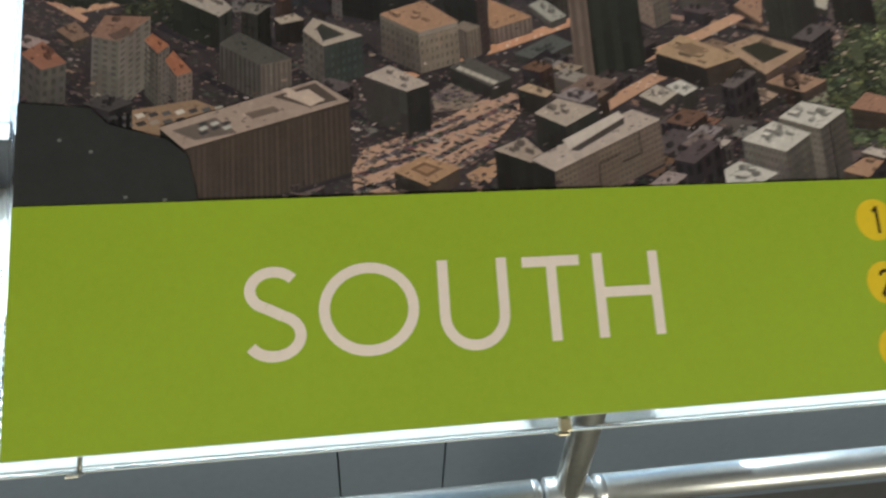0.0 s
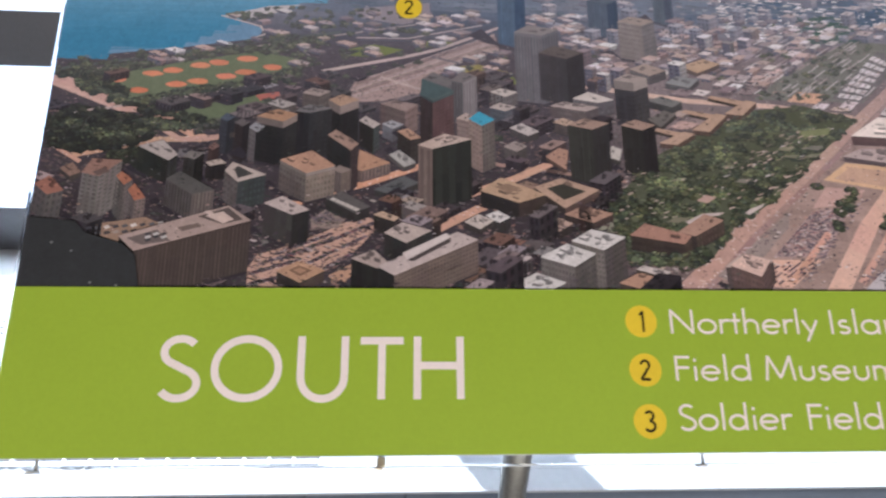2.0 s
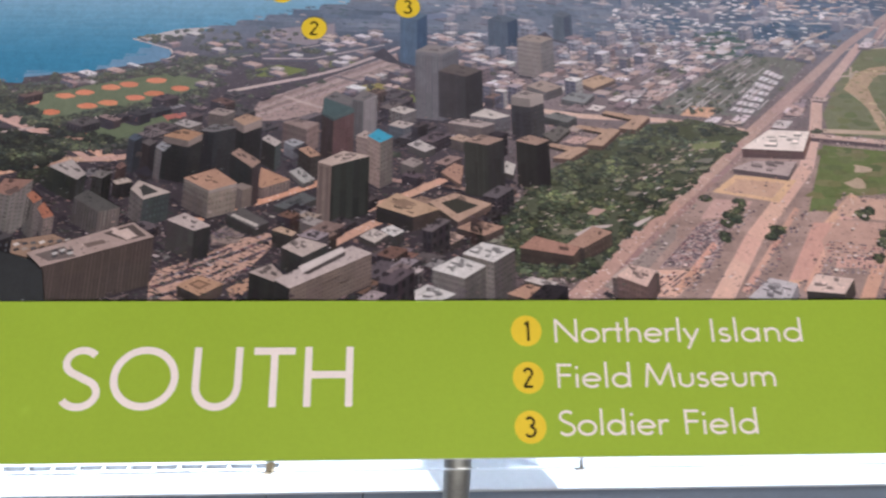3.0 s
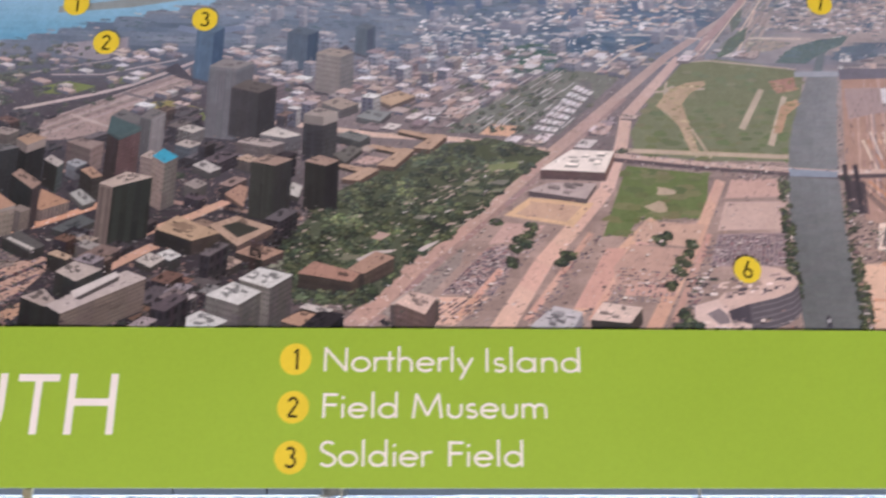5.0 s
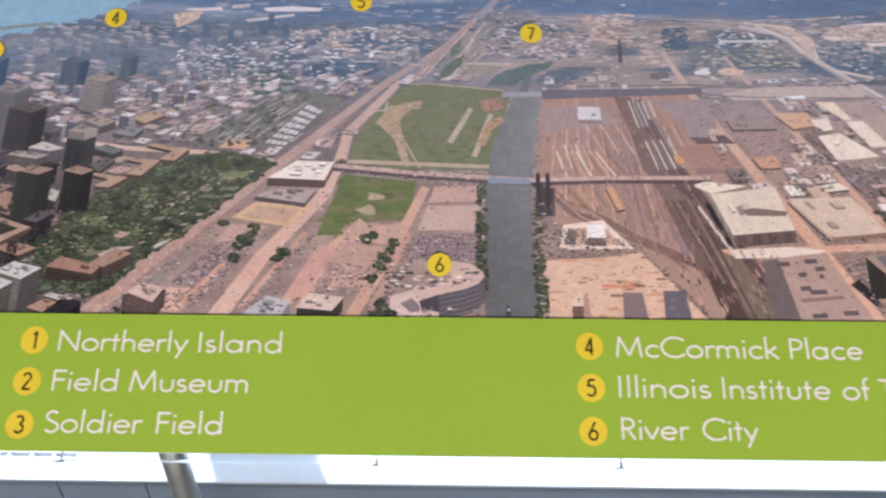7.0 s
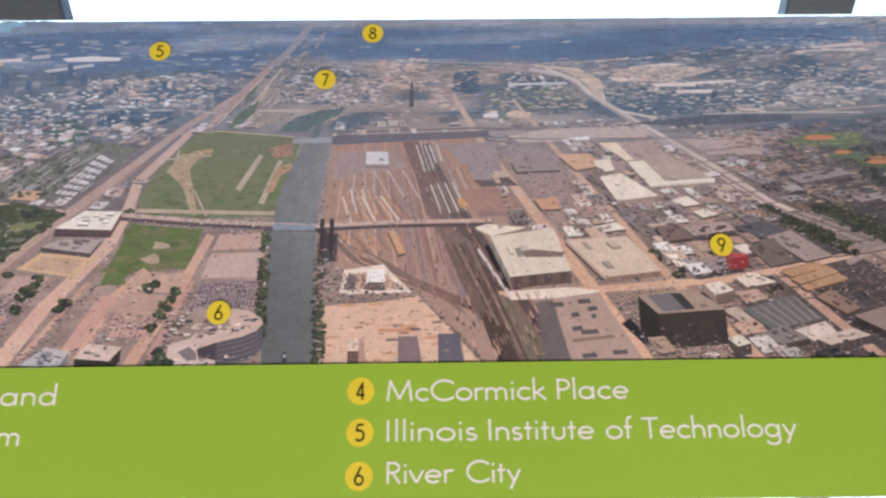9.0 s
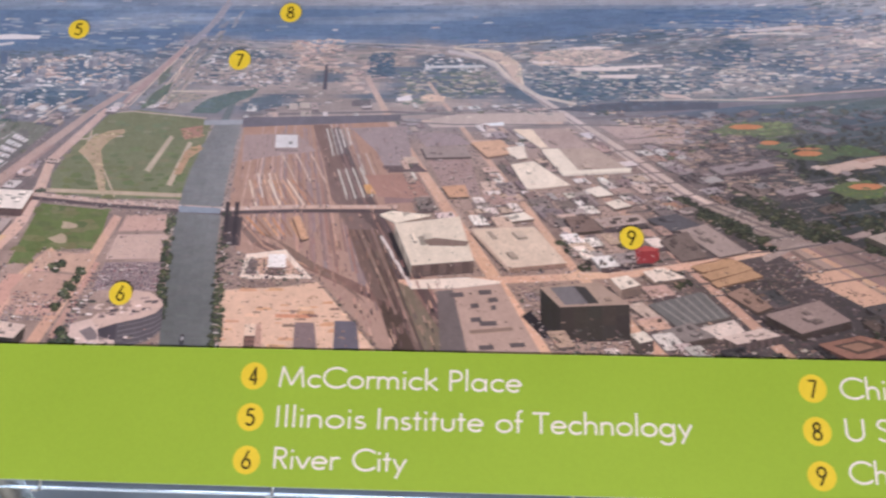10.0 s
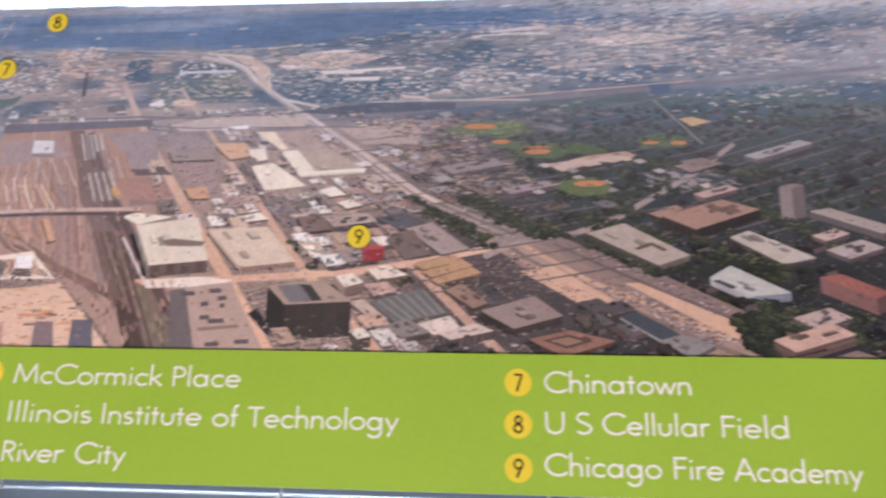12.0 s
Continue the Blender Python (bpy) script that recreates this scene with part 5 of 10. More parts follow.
tower((-0.3861, 0.1078), (-0.3825, 0.1112), (-0.3744, 0.1050), (-0.3797, 0.1008), 0.0291, (144, 95, 70), (76, 73, 67), (93, 86, 80), cols=3, rows=9, top=1)
tower((-0.3762, 0.0969), (-0.3723, 0.1018), (-0.3634, 0.0909), (-0.3708, 0.0887), 0.0157, (147, 96, 71), (80, 74, 69), (105, 93, 85), cols=3, rows=5, top=1)
tower((-0.4278, 0.1136), (-0.4194, 0.1180), (-0.4125, 0.1109), (-0.4200, 0.1075), 0.0048, (126, 101, 84), (44, 41, 36), (58, 52, 44))
tower((-0.3498, 0.1058), (-0.3403, 0.1122), (-0.3144, 0.0976), (-0.3296, 0.0943), 0.0206, (75, 74, 68), (69, 65, 60), (96, 87, 79), cols=6, rows=1, top=1)
tower((-0.3727, 0.1321), (-0.3554, 0.1374), (-0.3435, 0.1257), (-0.3498, 0.1209), 0.0196, (162, 152, 142), (30, 32, 26), (38, 38, 33), top=5)
tower((-0.3390, 0.1242), (-0.3348, 0.1286), (-0.3243, 0.1273), (-0.3307, 0.1221), 0.0253, (115, 110, 102), (34, 33, 29), (22, 22, 18), cols=3, rows=6)
tower((-0.3223, 0.1199), (-0.3121, 0.1227), (-0.3074, 0.1196), (-0.3192, 0.1171), 0.0123, (168, 154, 138), (29, 27, 23), (23, 22, 18))
tower((-0.3079, 0.1138), (-0.3026, 0.1206), (-0.2774, 0.1111), (-0.2977, 0.1050), 0.0234, (169, 156, 143), (79, 74, 69), (46, 51, 47), cols=7, rows=5, top=0)
patch(((-0.3012, 0.1148), (-0.2983, 0.1174), (-0.2864, 0.1112), (-0.2979, 0.1075)), (53, 53, 48), 0.0817, 9)
tower((-0.3216, 0.1324), (-0.3173, 0.1360), (-0.3134, 0.1336), (-0.3181, 0.1300), 0.0141, (109, 84, 73), (48, 35, 29), (39, 28, 24), cols=2, rows=6)
tower((-0.3146, 0.1566), (-0.3103, 0.1611), (-0.3040, 0.1580), (-0.3092, 0.1543), 0.0280, (66, 75, 83), (37, 39, 41), (25, 27, 27), cols=3, rows=8, top=1)
tower((-0.3038, 0.1536), (-0.2986, 0.1569), (-0.2923, 0.1541), (-0.2975, 0.1505), 0.0305, (84, 78, 73), (27, 23, 20), (20, 18, 16), cols=2, rows=8, top=1)
tower((-0.2925, 0.1498), (-0.2877, 0.1543), (-0.2807, 0.1507), (-0.2859, 0.1458), 0.0262, (131, 131, 129), (79, 75, 72), (31, 28, 24), cols=3, rows=7, top=1)
tower((-0.2872, 0.1596), (-0.2719, 0.1655), (-0.2565, 0.1618), (-0.2669, 0.1553), 0.0375, (158, 120, 85), (19, 19, 16), (25, 24, 20), cols=5, rows=9, crown=(0.0061, (123, 109, 97)))
tower((-0.2582, 0.1644), (-0.2484, 0.1702), (-0.2298, 0.1675), (-0.2475, 0.1631), 0.0397, (101, 98, 93), (17, 17, 15), (27, 27, 24), cols=6, rows=10, top=6)
tower((-0.2327, 0.1749), (-0.2227, 0.1795), (-0.2095, 0.1756), (-0.2239, 0.1695), 0.0376, (160, 129, 99), (12, 12, 8), (19, 18, 14), cols=4, rows=9, top=2, crown=(0.0075, (129, 114, 102)))
tower((-0.2534, 0.1802), (-0.2467, 0.1846), (-0.2319, 0.1822), (-0.2407, 0.1777), 0.0120, (148, 133, 119), (62, 55, 47), (70, 63, 54), cols=4, rows=2)
tower((-0.2798, 0.1705), (-0.2721, 0.1744), (-0.2579, 0.1706), (-0.2680, 0.1666), 0.0088, (162, 154, 144), (53, 49, 43), (61, 55, 47), cols=4, rows=2, top=5)
tower((-0.2324, 0.1446), (-0.2265, 0.1491), (-0.2088, 0.1377), (-0.2147, 0.1323), 0.0337, (142, 117, 99), (24, 25, 22), (47, 39, 36), cols=4, rows=8, top=4)
tower((-0.2087, 0.1574), (-0.2039, 0.1611), (-0.1928, 0.1550), (-0.1976, 0.1512), 0.0217, (172, 161, 149), (20, 19, 14), (46, 50, 45), cols=3, rows=6, top=1)
tower((-0.2675, 0.1231), (-0.2439, 0.1312), (-0.2259, 0.1191), (-0.2474, 0.1129), 0.0239, (164, 129, 103), (82, 76, 69), (118, 107, 94), cols=8, rows=5, top=4, crown=(0.0033, (133, 123, 113)))
tower((-0.2282, 0.1165), (-0.2225, 0.1193), (-0.2139, 0.1162), (-0.2213, 0.1134), 0.0166, (122, 110, 99), (87, 78, 71), (103, 91, 80), cols=4, rows=1, top=0)
tower((-0.2092, 0.1168), (-0.2080, 0.1326), (-0.1845, 0.1223), (-0.2061, 0.1152), 0.0092, (164, 127, 98), (85, 72, 63), (110, 95, 85), cols=8, rows=1, top=1)
tower((-0.1852, 0.1291), (-0.1772, 0.1329), (-0.1647, 0.1230), (-0.1735, 0.1193), 0.0043, (155, 152, 143), (66, 63, 57), (56, 53, 48), top=6)
tower((-0.1789, 0.1490), (-0.1708, 0.1515), (-0.1609, 0.1440), (-0.1690, 0.1419), 0.0191, (165, 131, 103), (30, 27, 22), (39, 35, 29), cols=3, rows=4)
tower((-0.1926, 0.1728), (-0.1824, 0.1755), (-0.1633, 0.1724), (-0.1732, 0.1665), 0.0222, (135, 116, 104), (79, 67, 60), (107, 88, 78), cols=6, rows=4)
tower((-0.1908, 0.1551), (-0.1839, 0.1580), (-0.1747, 0.1549), (-0.1828, 0.1510), 0.0114, (149, 149, 147), (83, 83, 84), (72, 71, 69), top=5)
tower((-0.1627, 0.1378), (-0.1425, 0.1474), (-0.1215, 0.1434), (-0.1519, 0.1347), 0.0500, (179, 160, 143), (99, 86, 77), (32, 34, 28), cols=3, rows=1, top=9)
tower((-0.1761, 0.0878), (-0.1682, 0.0917), (-0.1531, 0.0863), (-0.1626, 0.0832), 0.0098, (143, 135, 127), (71, 65, 60), (81, 73, 66))
tower((-0.1614, 0.1825), (-0.1492, 0.1904), (-0.1349, 0.1847), (-0.1517, 0.1766), 0.0410, (64, 78, 71), (33, 26, 22), (66, 47, 42), cols=6, rows=14, top=2, crown=(0.0027, (53, 69, 65)))
patch(((-0.1615, 0.1806), (-0.1602, 0.1954), (-0.1348, 0.1856), (-0.1509, 0.1775)), (54, 72, 68), 0.1355, 9)
tower((-0.1594, 0.1955), (-0.1509, 0.2015), (-0.1336, 0.1940), (-0.1409, 0.1899), 0.0274, (94, 90, 84), (81, 77, 73), (89, 86, 81), cols=5, rows=1, top=2)
tower((-0.1365, 0.1948), (-0.1278, 0.2027), (-0.1162, 0.1986), (-0.1274, 0.1925), 0.0356, (100, 94, 88), (73, 71, 68), (123, 116, 111), cols=5, rows=1)
tower((-0.1326, 0.1612), (-0.1253, 0.1660), (-0.1193, 0.1626), (-0.1236, 0.1589), 0.0249, (172, 154, 138), (118, 102, 92), (100, 88, 79), cols=3, rows=6)
tower((-0.1231, 0.1611), (-0.1149, 0.1674), (-0.1028, 0.1607), (-0.1131, 0.1553), 0.0404, (62, 147, 173), (124, 107, 95), (88, 81, 72), cols=4, rows=10, top=0)
tower((-0.1063, 0.1714), (-0.0986, 0.1754), (-0.0853, 0.1724), (-0.0940, 0.1683), 0.0136, (174, 160, 146), (60, 64, 67), (71, 72, 73), cols=4, rows=3)
tower((-0.1056, 0.1852), (-0.0969, 0.1884), (-0.0836, 0.1854), (-0.0932, 0.1812), 0.0111, (188, 177, 162), (87, 82, 76), (82, 76, 70), cols=4, rows=2, top=4)
tower((-0.0441, 0.1577), (-0.0308, 0.1633), (-0.0114, 0.1596), (-0.0249, 0.1540), 0.0472, (149, 124, 104), (37, 37, 30), (31, 30, 26), cols=6, rows=1)
tower((-0.0012, 0.1582), (0.0103, 0.1633), (0.0263, 0.1589), (0.0157, 0.1543), 0.0396, (150, 124, 103), (28, 27, 22), (22, 20, 17), cols=5, rows=1)
tower((-0.0041, 0.1987), (0.0068, 0.2046), (0.0237, 0.2011), (0.0121, 0.1967), 0.0377, (154, 140, 125), (29, 28, 26), (39, 37, 33), cols=6, rows=9, top=4, crown=(0.0081, (148, 136, 122)))
tower((-0.0386, 0.1810), (-0.0258, 0.1872), (-0.0056, 0.1807), (-0.0181, 0.1778), 0.0121, (203, 192, 177), (84, 79, 76), (65, 62, 60), cols=4, rows=2, top=2)
tower((-0.0572, 0.1741), (-0.0466, 0.1778), (-0.0185, 0.1736), (-0.0293, 0.1698), 0.0101, (170, 154, 141), (79, 70, 64), (71, 63, 58), cols=6, rows=2, top=6)
tower((-0.0567, 0.1599), (-0.0479, 0.1635), (-0.0375, 0.1598), (-0.0451, 0.1568), 0.0091, (168, 143, 117), (60, 53, 46), (48, 42, 36))
tower((-0.0907, 0.1540), (-0.0813, 0.1580), (-0.0679, 0.1513), (-0.0766, 0.1474), 0.0063, (185, 176, 166), (55, 52, 47), (47, 44, 39), top=5)
tower((-0.0959, 0.1377), (-0.0873, 0.1425), (-0.0777, 0.1384), (-0.0859, 0.1337), 0.0097, (145, 133, 123), (66, 62, 56), (58, 54, 48))
tower((-0.0633, 0.1301), (-0.0522, 0.1376), (-0.0453, 0.1352), (-0.0476, 0.1193), 0.0035, (158, 124, 101), (71, 56, 45), (57, 45, 37), top=1)
tower((-0.0145, 0.1310), (-0.0101, 0.1401), (-0.0023, 0.1368), (-0.0046, 0.1278), 0.0044, (181, 174, 161), (45, 42, 35), (35, 34, 28), top=1)
tower((0.0234, 0.1806), (0.0327, 0.1844), (0.0509, 0.1805), (0.0426, 0.1754), 0.0066, (105, 105, 96), (36, 36, 32), (44, 43, 37), top=4)
tower((0.0213, 0.1642), (0.0355, 0.1718), (0.0448, 0.1689), (0.0314, 0.1572), 0.0037, (94, 89, 78), (37, 34, 27), (31, 28, 21))
tower((0.0100, 0.2091), (0.0231, 0.2146), (0.0404, 0.2087), (0.0262, 0.2032), 0.0077, (152, 133, 113), (65, 61, 56), (55, 51, 46), cols=6, rows=2)
tower((0.0388, 0.1971), (0.0487, 0.2033), (0.0674, 0.2014), (0.0585, 0.1932), 0.0048, (129, 130, 123), (60, 60, 55), (50, 48, 43))
tower((0.0536, 0.2133), (0.0738, 0.2203), (0.0869, 0.2161), (0.0673, 0.2072), 0.0039, (184, 150, 110), (77, 62, 48), (66, 52, 40))
# low brick terraces by the wood
tower((0.0253, 0.1542), (0.0282, 0.1562), (0.0504, 0.1520), (0.0456, 0.1491), 0.0028, (174, 143, 113), (37, 30, 21), (56, 43, 33), top=1)
tower((0.0291, 0.1434), (0.0497, 0.1534), (0.0583, 0.1519), (0.0429, 0.1422), 0.0041, (174, 145, 117), (63, 48, 37), (66, 50, 38), cols=5, rows=2, top=1)
tower((0.0495, 0.1710), (0.0525, 0.1730), (0.0787, 0.1690), (0.0738, 0.1660), 0.0028, (176, 143, 111), (33, 25, 15), (52, 39, 27), top=1)
tower((0.0571, 0.1555), (0.0780, 0.1704), (0.0868, 0.1689), (0.0711, 0.1543), 0.0042, (175, 145, 116), (61, 45, 34), (64, 47, 35), cols=5, rows=2, top=1)
tower((0.0730, 0.1844), (0.0760, 0.1864), (0.1052, 0.1816), (0.1001, 0.1785), 0.0029, (177, 143, 110), (29, 21, 10), (49, 35, 23), top=1)
tower((0.0862, 0.1708), (0.1045, 0.1830), (0.1134, 0.1815), (0.1004, 0.1695), 0.0043, (177, 145, 115), (57, 41, 29), (61, 43, 30), cols=5, rows=2, top=1)
tower((-0.1152, 0.1008), (-0.0992, 0.1115), (-0.0651, 0.0981), (-0.0860, 0.0915), 0.0126, (171, 144, 114), (32, 30, 26), (52, 44, 36), top=5)
patch(((-0.1042, 0.1037), (-0.0939, 0.1066), (-0.0836, 0.1026), (-0.0936, 0.0989)), (127, 105, 84), 0.0796, 9)
tower((-0.0859, 0.0932), (-0.0782, 0.0977), (-0.0655, 0.0938), (-0.0740, 0.0885), 0.0042, (156, 125, 103), (41, 36, 31), (50, 44, 37))
tower((-0.0736, 0.1042), (-0.0524, 0.1117), (-0.0234, 0.1027), (-0.0505, 0.0875), 0.0059, (165, 139, 116), (46, 40, 34), (74, 60, 51), top=1)
patch(((-0.0639, 0.1032), (-0.0512, 0.1070), (-0.0335, 0.1011), (-0.0507, 0.0938)), (51, 50, 40), 0.0824, 9)
tower((-0.0510, 0.0824), (-0.0381, 0.0886), (-0.0138, 0.0834), (-0.0290, 0.0762), 0.0059, (157, 127, 105), (49, 42, 36), (61, 50, 42), top=5)
tower((-0.0719, 0.0744), (-0.0593, 0.0801), (-0.0455, 0.0750), (-0.0562, 0.0689), 0.0066, (167, 143, 124), (42, 38, 33), (45, 40, 35), top=5)
tower((-0.1276, 0.0755), (-0.1174, 0.0815), (-0.1054, 0.0769), (-0.1161, 0.0700), 0.0049, (178, 167, 155), (46, 43, 38), (51, 47, 42), top=5)
tower((-0.1115, 0.0808), (-0.1025, 0.0844), (-0.0932, 0.0796), (-0.1015, 0.0753), 0.0090, (196, 191, 183), (44, 42, 38), (42, 40, 36))
tower((-0.0406, 0.0877), (-0.0359, 0.0895), (-0.0311, 0.0880), (-0.0358, 0.0862), 0.0193, (60, 47, 41), (42, 32, 27), (31, 26, 22), top=0)
photo.flat(((-0.0332, 0.0720), (-0.0178, 0.0845), (0.0115, 0.0789), (-0.0010, 0.0652)), (133, 133, 111))
photo.flat(((-0.0246, 0.0831), (-0.0234, 0.0831), (-0.0318, 0.0695), (-0.0330, 0.0695)), (104, 102, 83))
photo.flat(((-0.0141, 0.0812), (-0.0128, 0.0813), (-0.0205, 0.0673), (-0.0218, 0.0672)), (104, 102, 83))
photo.flat(((-0.0035, 0.0794), (-0.0022, 0.0794), (-0.0093, 0.0650), (-0.0105, 0.0650)), (104, 102, 83))
tower((-0.0017, 0.0664), (0.0102, 0.0755), (0.0458, 0.0662), (0.0399, 0.0598), 0.0116, (154, 118, 98), (46, 39, 32), (55, 46, 37), cols=10, rows=2, top=1)
tower((0.0362, 0.0694), (0.0578, 0.0839), (0.0724, 0.0791), (0.0492, 0.0663), 0.0113, (158, 127, 106), (41, 36, 30), (61, 51, 42), cols=8, rows=2, top=1)
tower((-0.0468, 0.0613), (-0.0317, 0.0703), (-0.0060, 0.0647), (-0.0228, 0.0544), 0.0362, (196, 191, 183), (102, 96, 88), (72, 67, 61), cols=7, rows=9, top=9)
tower((-0.0712, 0.0487), (-0.0511, 0.0588), (-0.0296, 0.0515), (-0.0459, 0.0415), 0.0277, (196, 191, 183), (92, 87, 81), (75, 71, 64), cols=7, rows=6, top=9)
tower((-0.0961, 0.0256), (-0.0750, 0.0362), (-0.0534, 0.0290), (-0.0674, 0.0225), 0.0078, (196, 191, 183), (51, 47, 42), (59, 54, 49), top=7)
tower((-0.0126, 0.0292), (0.0012, 0.0362), (0.0240, 0.0321), (0.0077, 0.0235), 0.0079, (164, 130, 105), (57, 48, 40), (61, 51, 44), top=2)
tower((0.0008, 0.0398), (0.0060, 0.0423), (0.0268, 0.0378), (0.0206, 0.0345), 0.0048, (182, 171, 161), (67, 60, 52), (62, 55, 48), top=2)
tower((0.0700, 0.0426), (0.0825, 0.0519), (0.1077, 0.0474), (0.0954, 0.0385), 0.0164, (174, 156, 142), (74, 64, 58), (61, 52, 46), cols=6, rows=4, top=4)
tower((-0.2113, 0.0464), (-0.1947, 0.0527), (-0.1843, 0.0430), (-0.1919, 0.0390), 0.0230, (158, 143, 131), (26, 25, 21), (33, 31, 27), top=6)
tower((-0.1918, 0.0402), (-0.1335, 0.0672), (-0.1181, 0.0614), (-0.1799, 0.0338), 0.0252, (174, 160, 151), (26, 25, 21), (96, 83, 72), cols=26, rows=8, top=0)
patch(((-0.1743, 0.0503), (-0.1414, 0.0662), (-0.1384, 0.0630), (-0.1706, 0.0456)), (195, 184, 175), 0.0088, 9)
patch(((-0.1706, 0.0448), (-0.1384, 0.0626), (-0.1386, 0.0590), (-0.1660, 0.0441)), (62, 56, 51), 0.0088, 9)
tower((-0.1877, 0.0663), (-0.1745, 0.0743), (-0.1530, 0.0683), (-0.1714, 0.0587), 0.0182, (170, 156, 144), (32, 31, 27), (40, 39, 34), top=4)
tower((-0.1959, 0.0803), (-0.1898, 0.0829), (-0.1771, 0.0783), (-0.1806, 0.0754), 0.0129, (172, 148, 122), (33, 31, 26), (43, 38, 33), top=1)
tower((-0.2770, 0.0882), (-0.2640, 0.0938), (-0.2439, 0.0835), (-0.2558, 0.0795), 0.0245, (174, 160, 150), (51, 49, 44), (31, 30, 26), top=4)
tower((-0.2319, 0.0927), (-0.2204, 0.0984), (-0.1990, 0.0867), (-0.2105, 0.0819), 0.0081, (82, 79, 74), (36, 35, 31), (39, 37, 33), top=0)
patch(((-0.2288, 0.0916), (-0.2265, 0.0933), (-0.2235, 0.0918), (-0.2258, 0.0901)), (178, 170, 158), 0.0730, 9)
patch(((-0.2254, 0.0901), (-0.2231, 0.0918), (-0.2200, 0.0902), (-0.2223, 0.0885)), (178, 170, 158), 0.0731, 9)
patch(((-0.2219, 0.0885), (-0.2197, 0.0902), (-0.2166, 0.0887), (-0.2189, 0.0870)), (178, 170, 158), 0.0732, 9)
patch(((-0.2185, 0.0870), (-0.2162, 0.0887), (-0.2131, 0.0871), (-0.2154, 0.0854)), (178, 170, 158), 0.0733, 9)
patch(((-0.2151, 0.0855), (-0.2128, 0.0872), (-0.2097, 0.0856), (-0.2120, 0.0839)), (178, 170, 158), 0.0734, 9)
patch(((-0.2116, 0.0839), (-0.2093, 0.0856), (-0.2063, 0.0841), (-0.2086, 0.0824)), (178, 170, 158), 0.0735, 9)
tower((-0.1957, 0.1004), (-0.1737, 0.1116), (-0.1627, 0.1065), (-0.1833, 0.0967), 0.0050, (84, 86, 83), (43, 43, 39), (48, 46, 41), top=4)
tower((-0.1756, 0.0923), (-0.1701, 0.0950), (-0.1584, 0.0928), (-0.1656, 0.0893), 0.0082, (151, 135, 118), (51, 47, 42), (52, 47, 42))
tower((-0.2646, 0.0362), (-0.2498, 0.0438), (-0.2306, 0.0372), (-0.2477, 0.0281), 0.0091, (162, 129, 99), (36, 32, 26), (62, 52, 43), top=0)
patch(((-0.2563, 0.0368), (-0.2490, 0.0403), (-0.2394, 0.0367), (-0.2478, 0.0323)), (106, 82, 61), 0.0191, 9)
patch(((-0.2534, 0.0368), (-0.2486, 0.0388), (-0.2431, 0.0366), (-0.2478, 0.0342)), (148, 116, 88), 0.0191, 10)
photo.flat(((-0.2276, 0.0330), (-0.2106, 0.0422), (-0.2106, 0.0333), (-0.2217, 0.0224)), (167, 132, 104))
photo.flat(((-0.2797, 0.0607), (-0.2659, 0.0681), (-0.2606, 0.0611), (-0.2758, 0.0561)), (105, 101, 94))
photo.flat(((0.0629, 0.0351), (0.1268, 0.0870), (0.1243, 0.0739), (0.0783, 0.0272)), (141, 127, 117))
photo.flat(((-0.2196, 0.2202), (-0.1991, 0.2253), (-0.1749, 0.2209), (-0.1940, 0.2139), (-0.2169, 0.2140)), (93, 106, 31))
photo.flat(((-0.1691, 0.2265), (-0.1483, 0.2316), (-0.1342, 0.2290), (-0.1528, 0.2239)), (100, 110, 38))
photo.flat(((-0.1315, 0.2068), (-0.1153, 0.2095), (-0.0865, 0.2022), (-0.1161, 0.1907)), (137, 125, 50))
photo.flat(((-0.1175, 0.1897), (-0.0874, 0.2011), (-0.0828, 0.1930), (-0.1014, 0.1861)), (96, 107, 32))
photo.flat(((-0.2167, 0.2580), (-0.1539, 0.2663), (-0.1534, 0.2498), (-0.1767, 0.2444), (-0.2097, 0.2496)), (132, 121, 121))
road(((-0.2387, 0.1997), (-0.2119, 0.2059), (-0.1756, 0.2141), (-0.1481, 0.2220), (-0.1202, 0.2338), (-0.0966, 0.2445)), 0.0060, (197, 174, 160), main=True)
road(((-0.1932, 0.1962), (-0.1655, 0.1869), (-0.1518, 0.1844)), 0.0040, (182, 160, 146), main=True)
road(((-0.1526, 0.2155), (-0.1293, 0.2100)), 0.0040, (86, 80, 82), main=True)
road(((-0.2133, 0.2311), (-0.1716, 0.2317), (-0.1108, 0.2461)), 0.0030, (182, 164, 152), main=True)
# far towers
tower((-0.0843, 0.2407), (-0.0727, 0.2477), (-0.0474, 0.2444), (-0.0614, 0.2384), 0.0632, (118, 110, 99), (89, 87, 85), (76, 75, 75), cols=6, rows=1)
tower((-0.0646, 0.2221), (-0.0517, 0.2290), (-0.0275, 0.2235), (-0.0420, 0.2171), 0.0428, (70, 61, 50), (32, 30, 27), (21, 19, 16), cols=7, rows=1)
tower((-0.0975, 0.2755), (-0.0868, 0.2794), (-0.0742, 0.2766), (-0.0830, 0.2717), 0.0461, (48, 75, 92), (40, 62, 81), (16, 38, 61), cols=4, rows=1, top=1)
tower((-0.0213, 0.2733), (-0.0112, 0.2783), (0.0048, 0.2745), (-0.0042, 0.2707), 0.0333, (50, 64, 73), (38, 51, 62), (11, 27, 43), cols=4, rows=1, top=1)
tower((0.0037, 0.2543), (0.0147, 0.2592), (0.0350, 0.2556), (0.0240, 0.2507), 0.0349, (148, 130, 107), (117, 107, 95), (91, 87, 80), cols=5, rows=8, top=2)
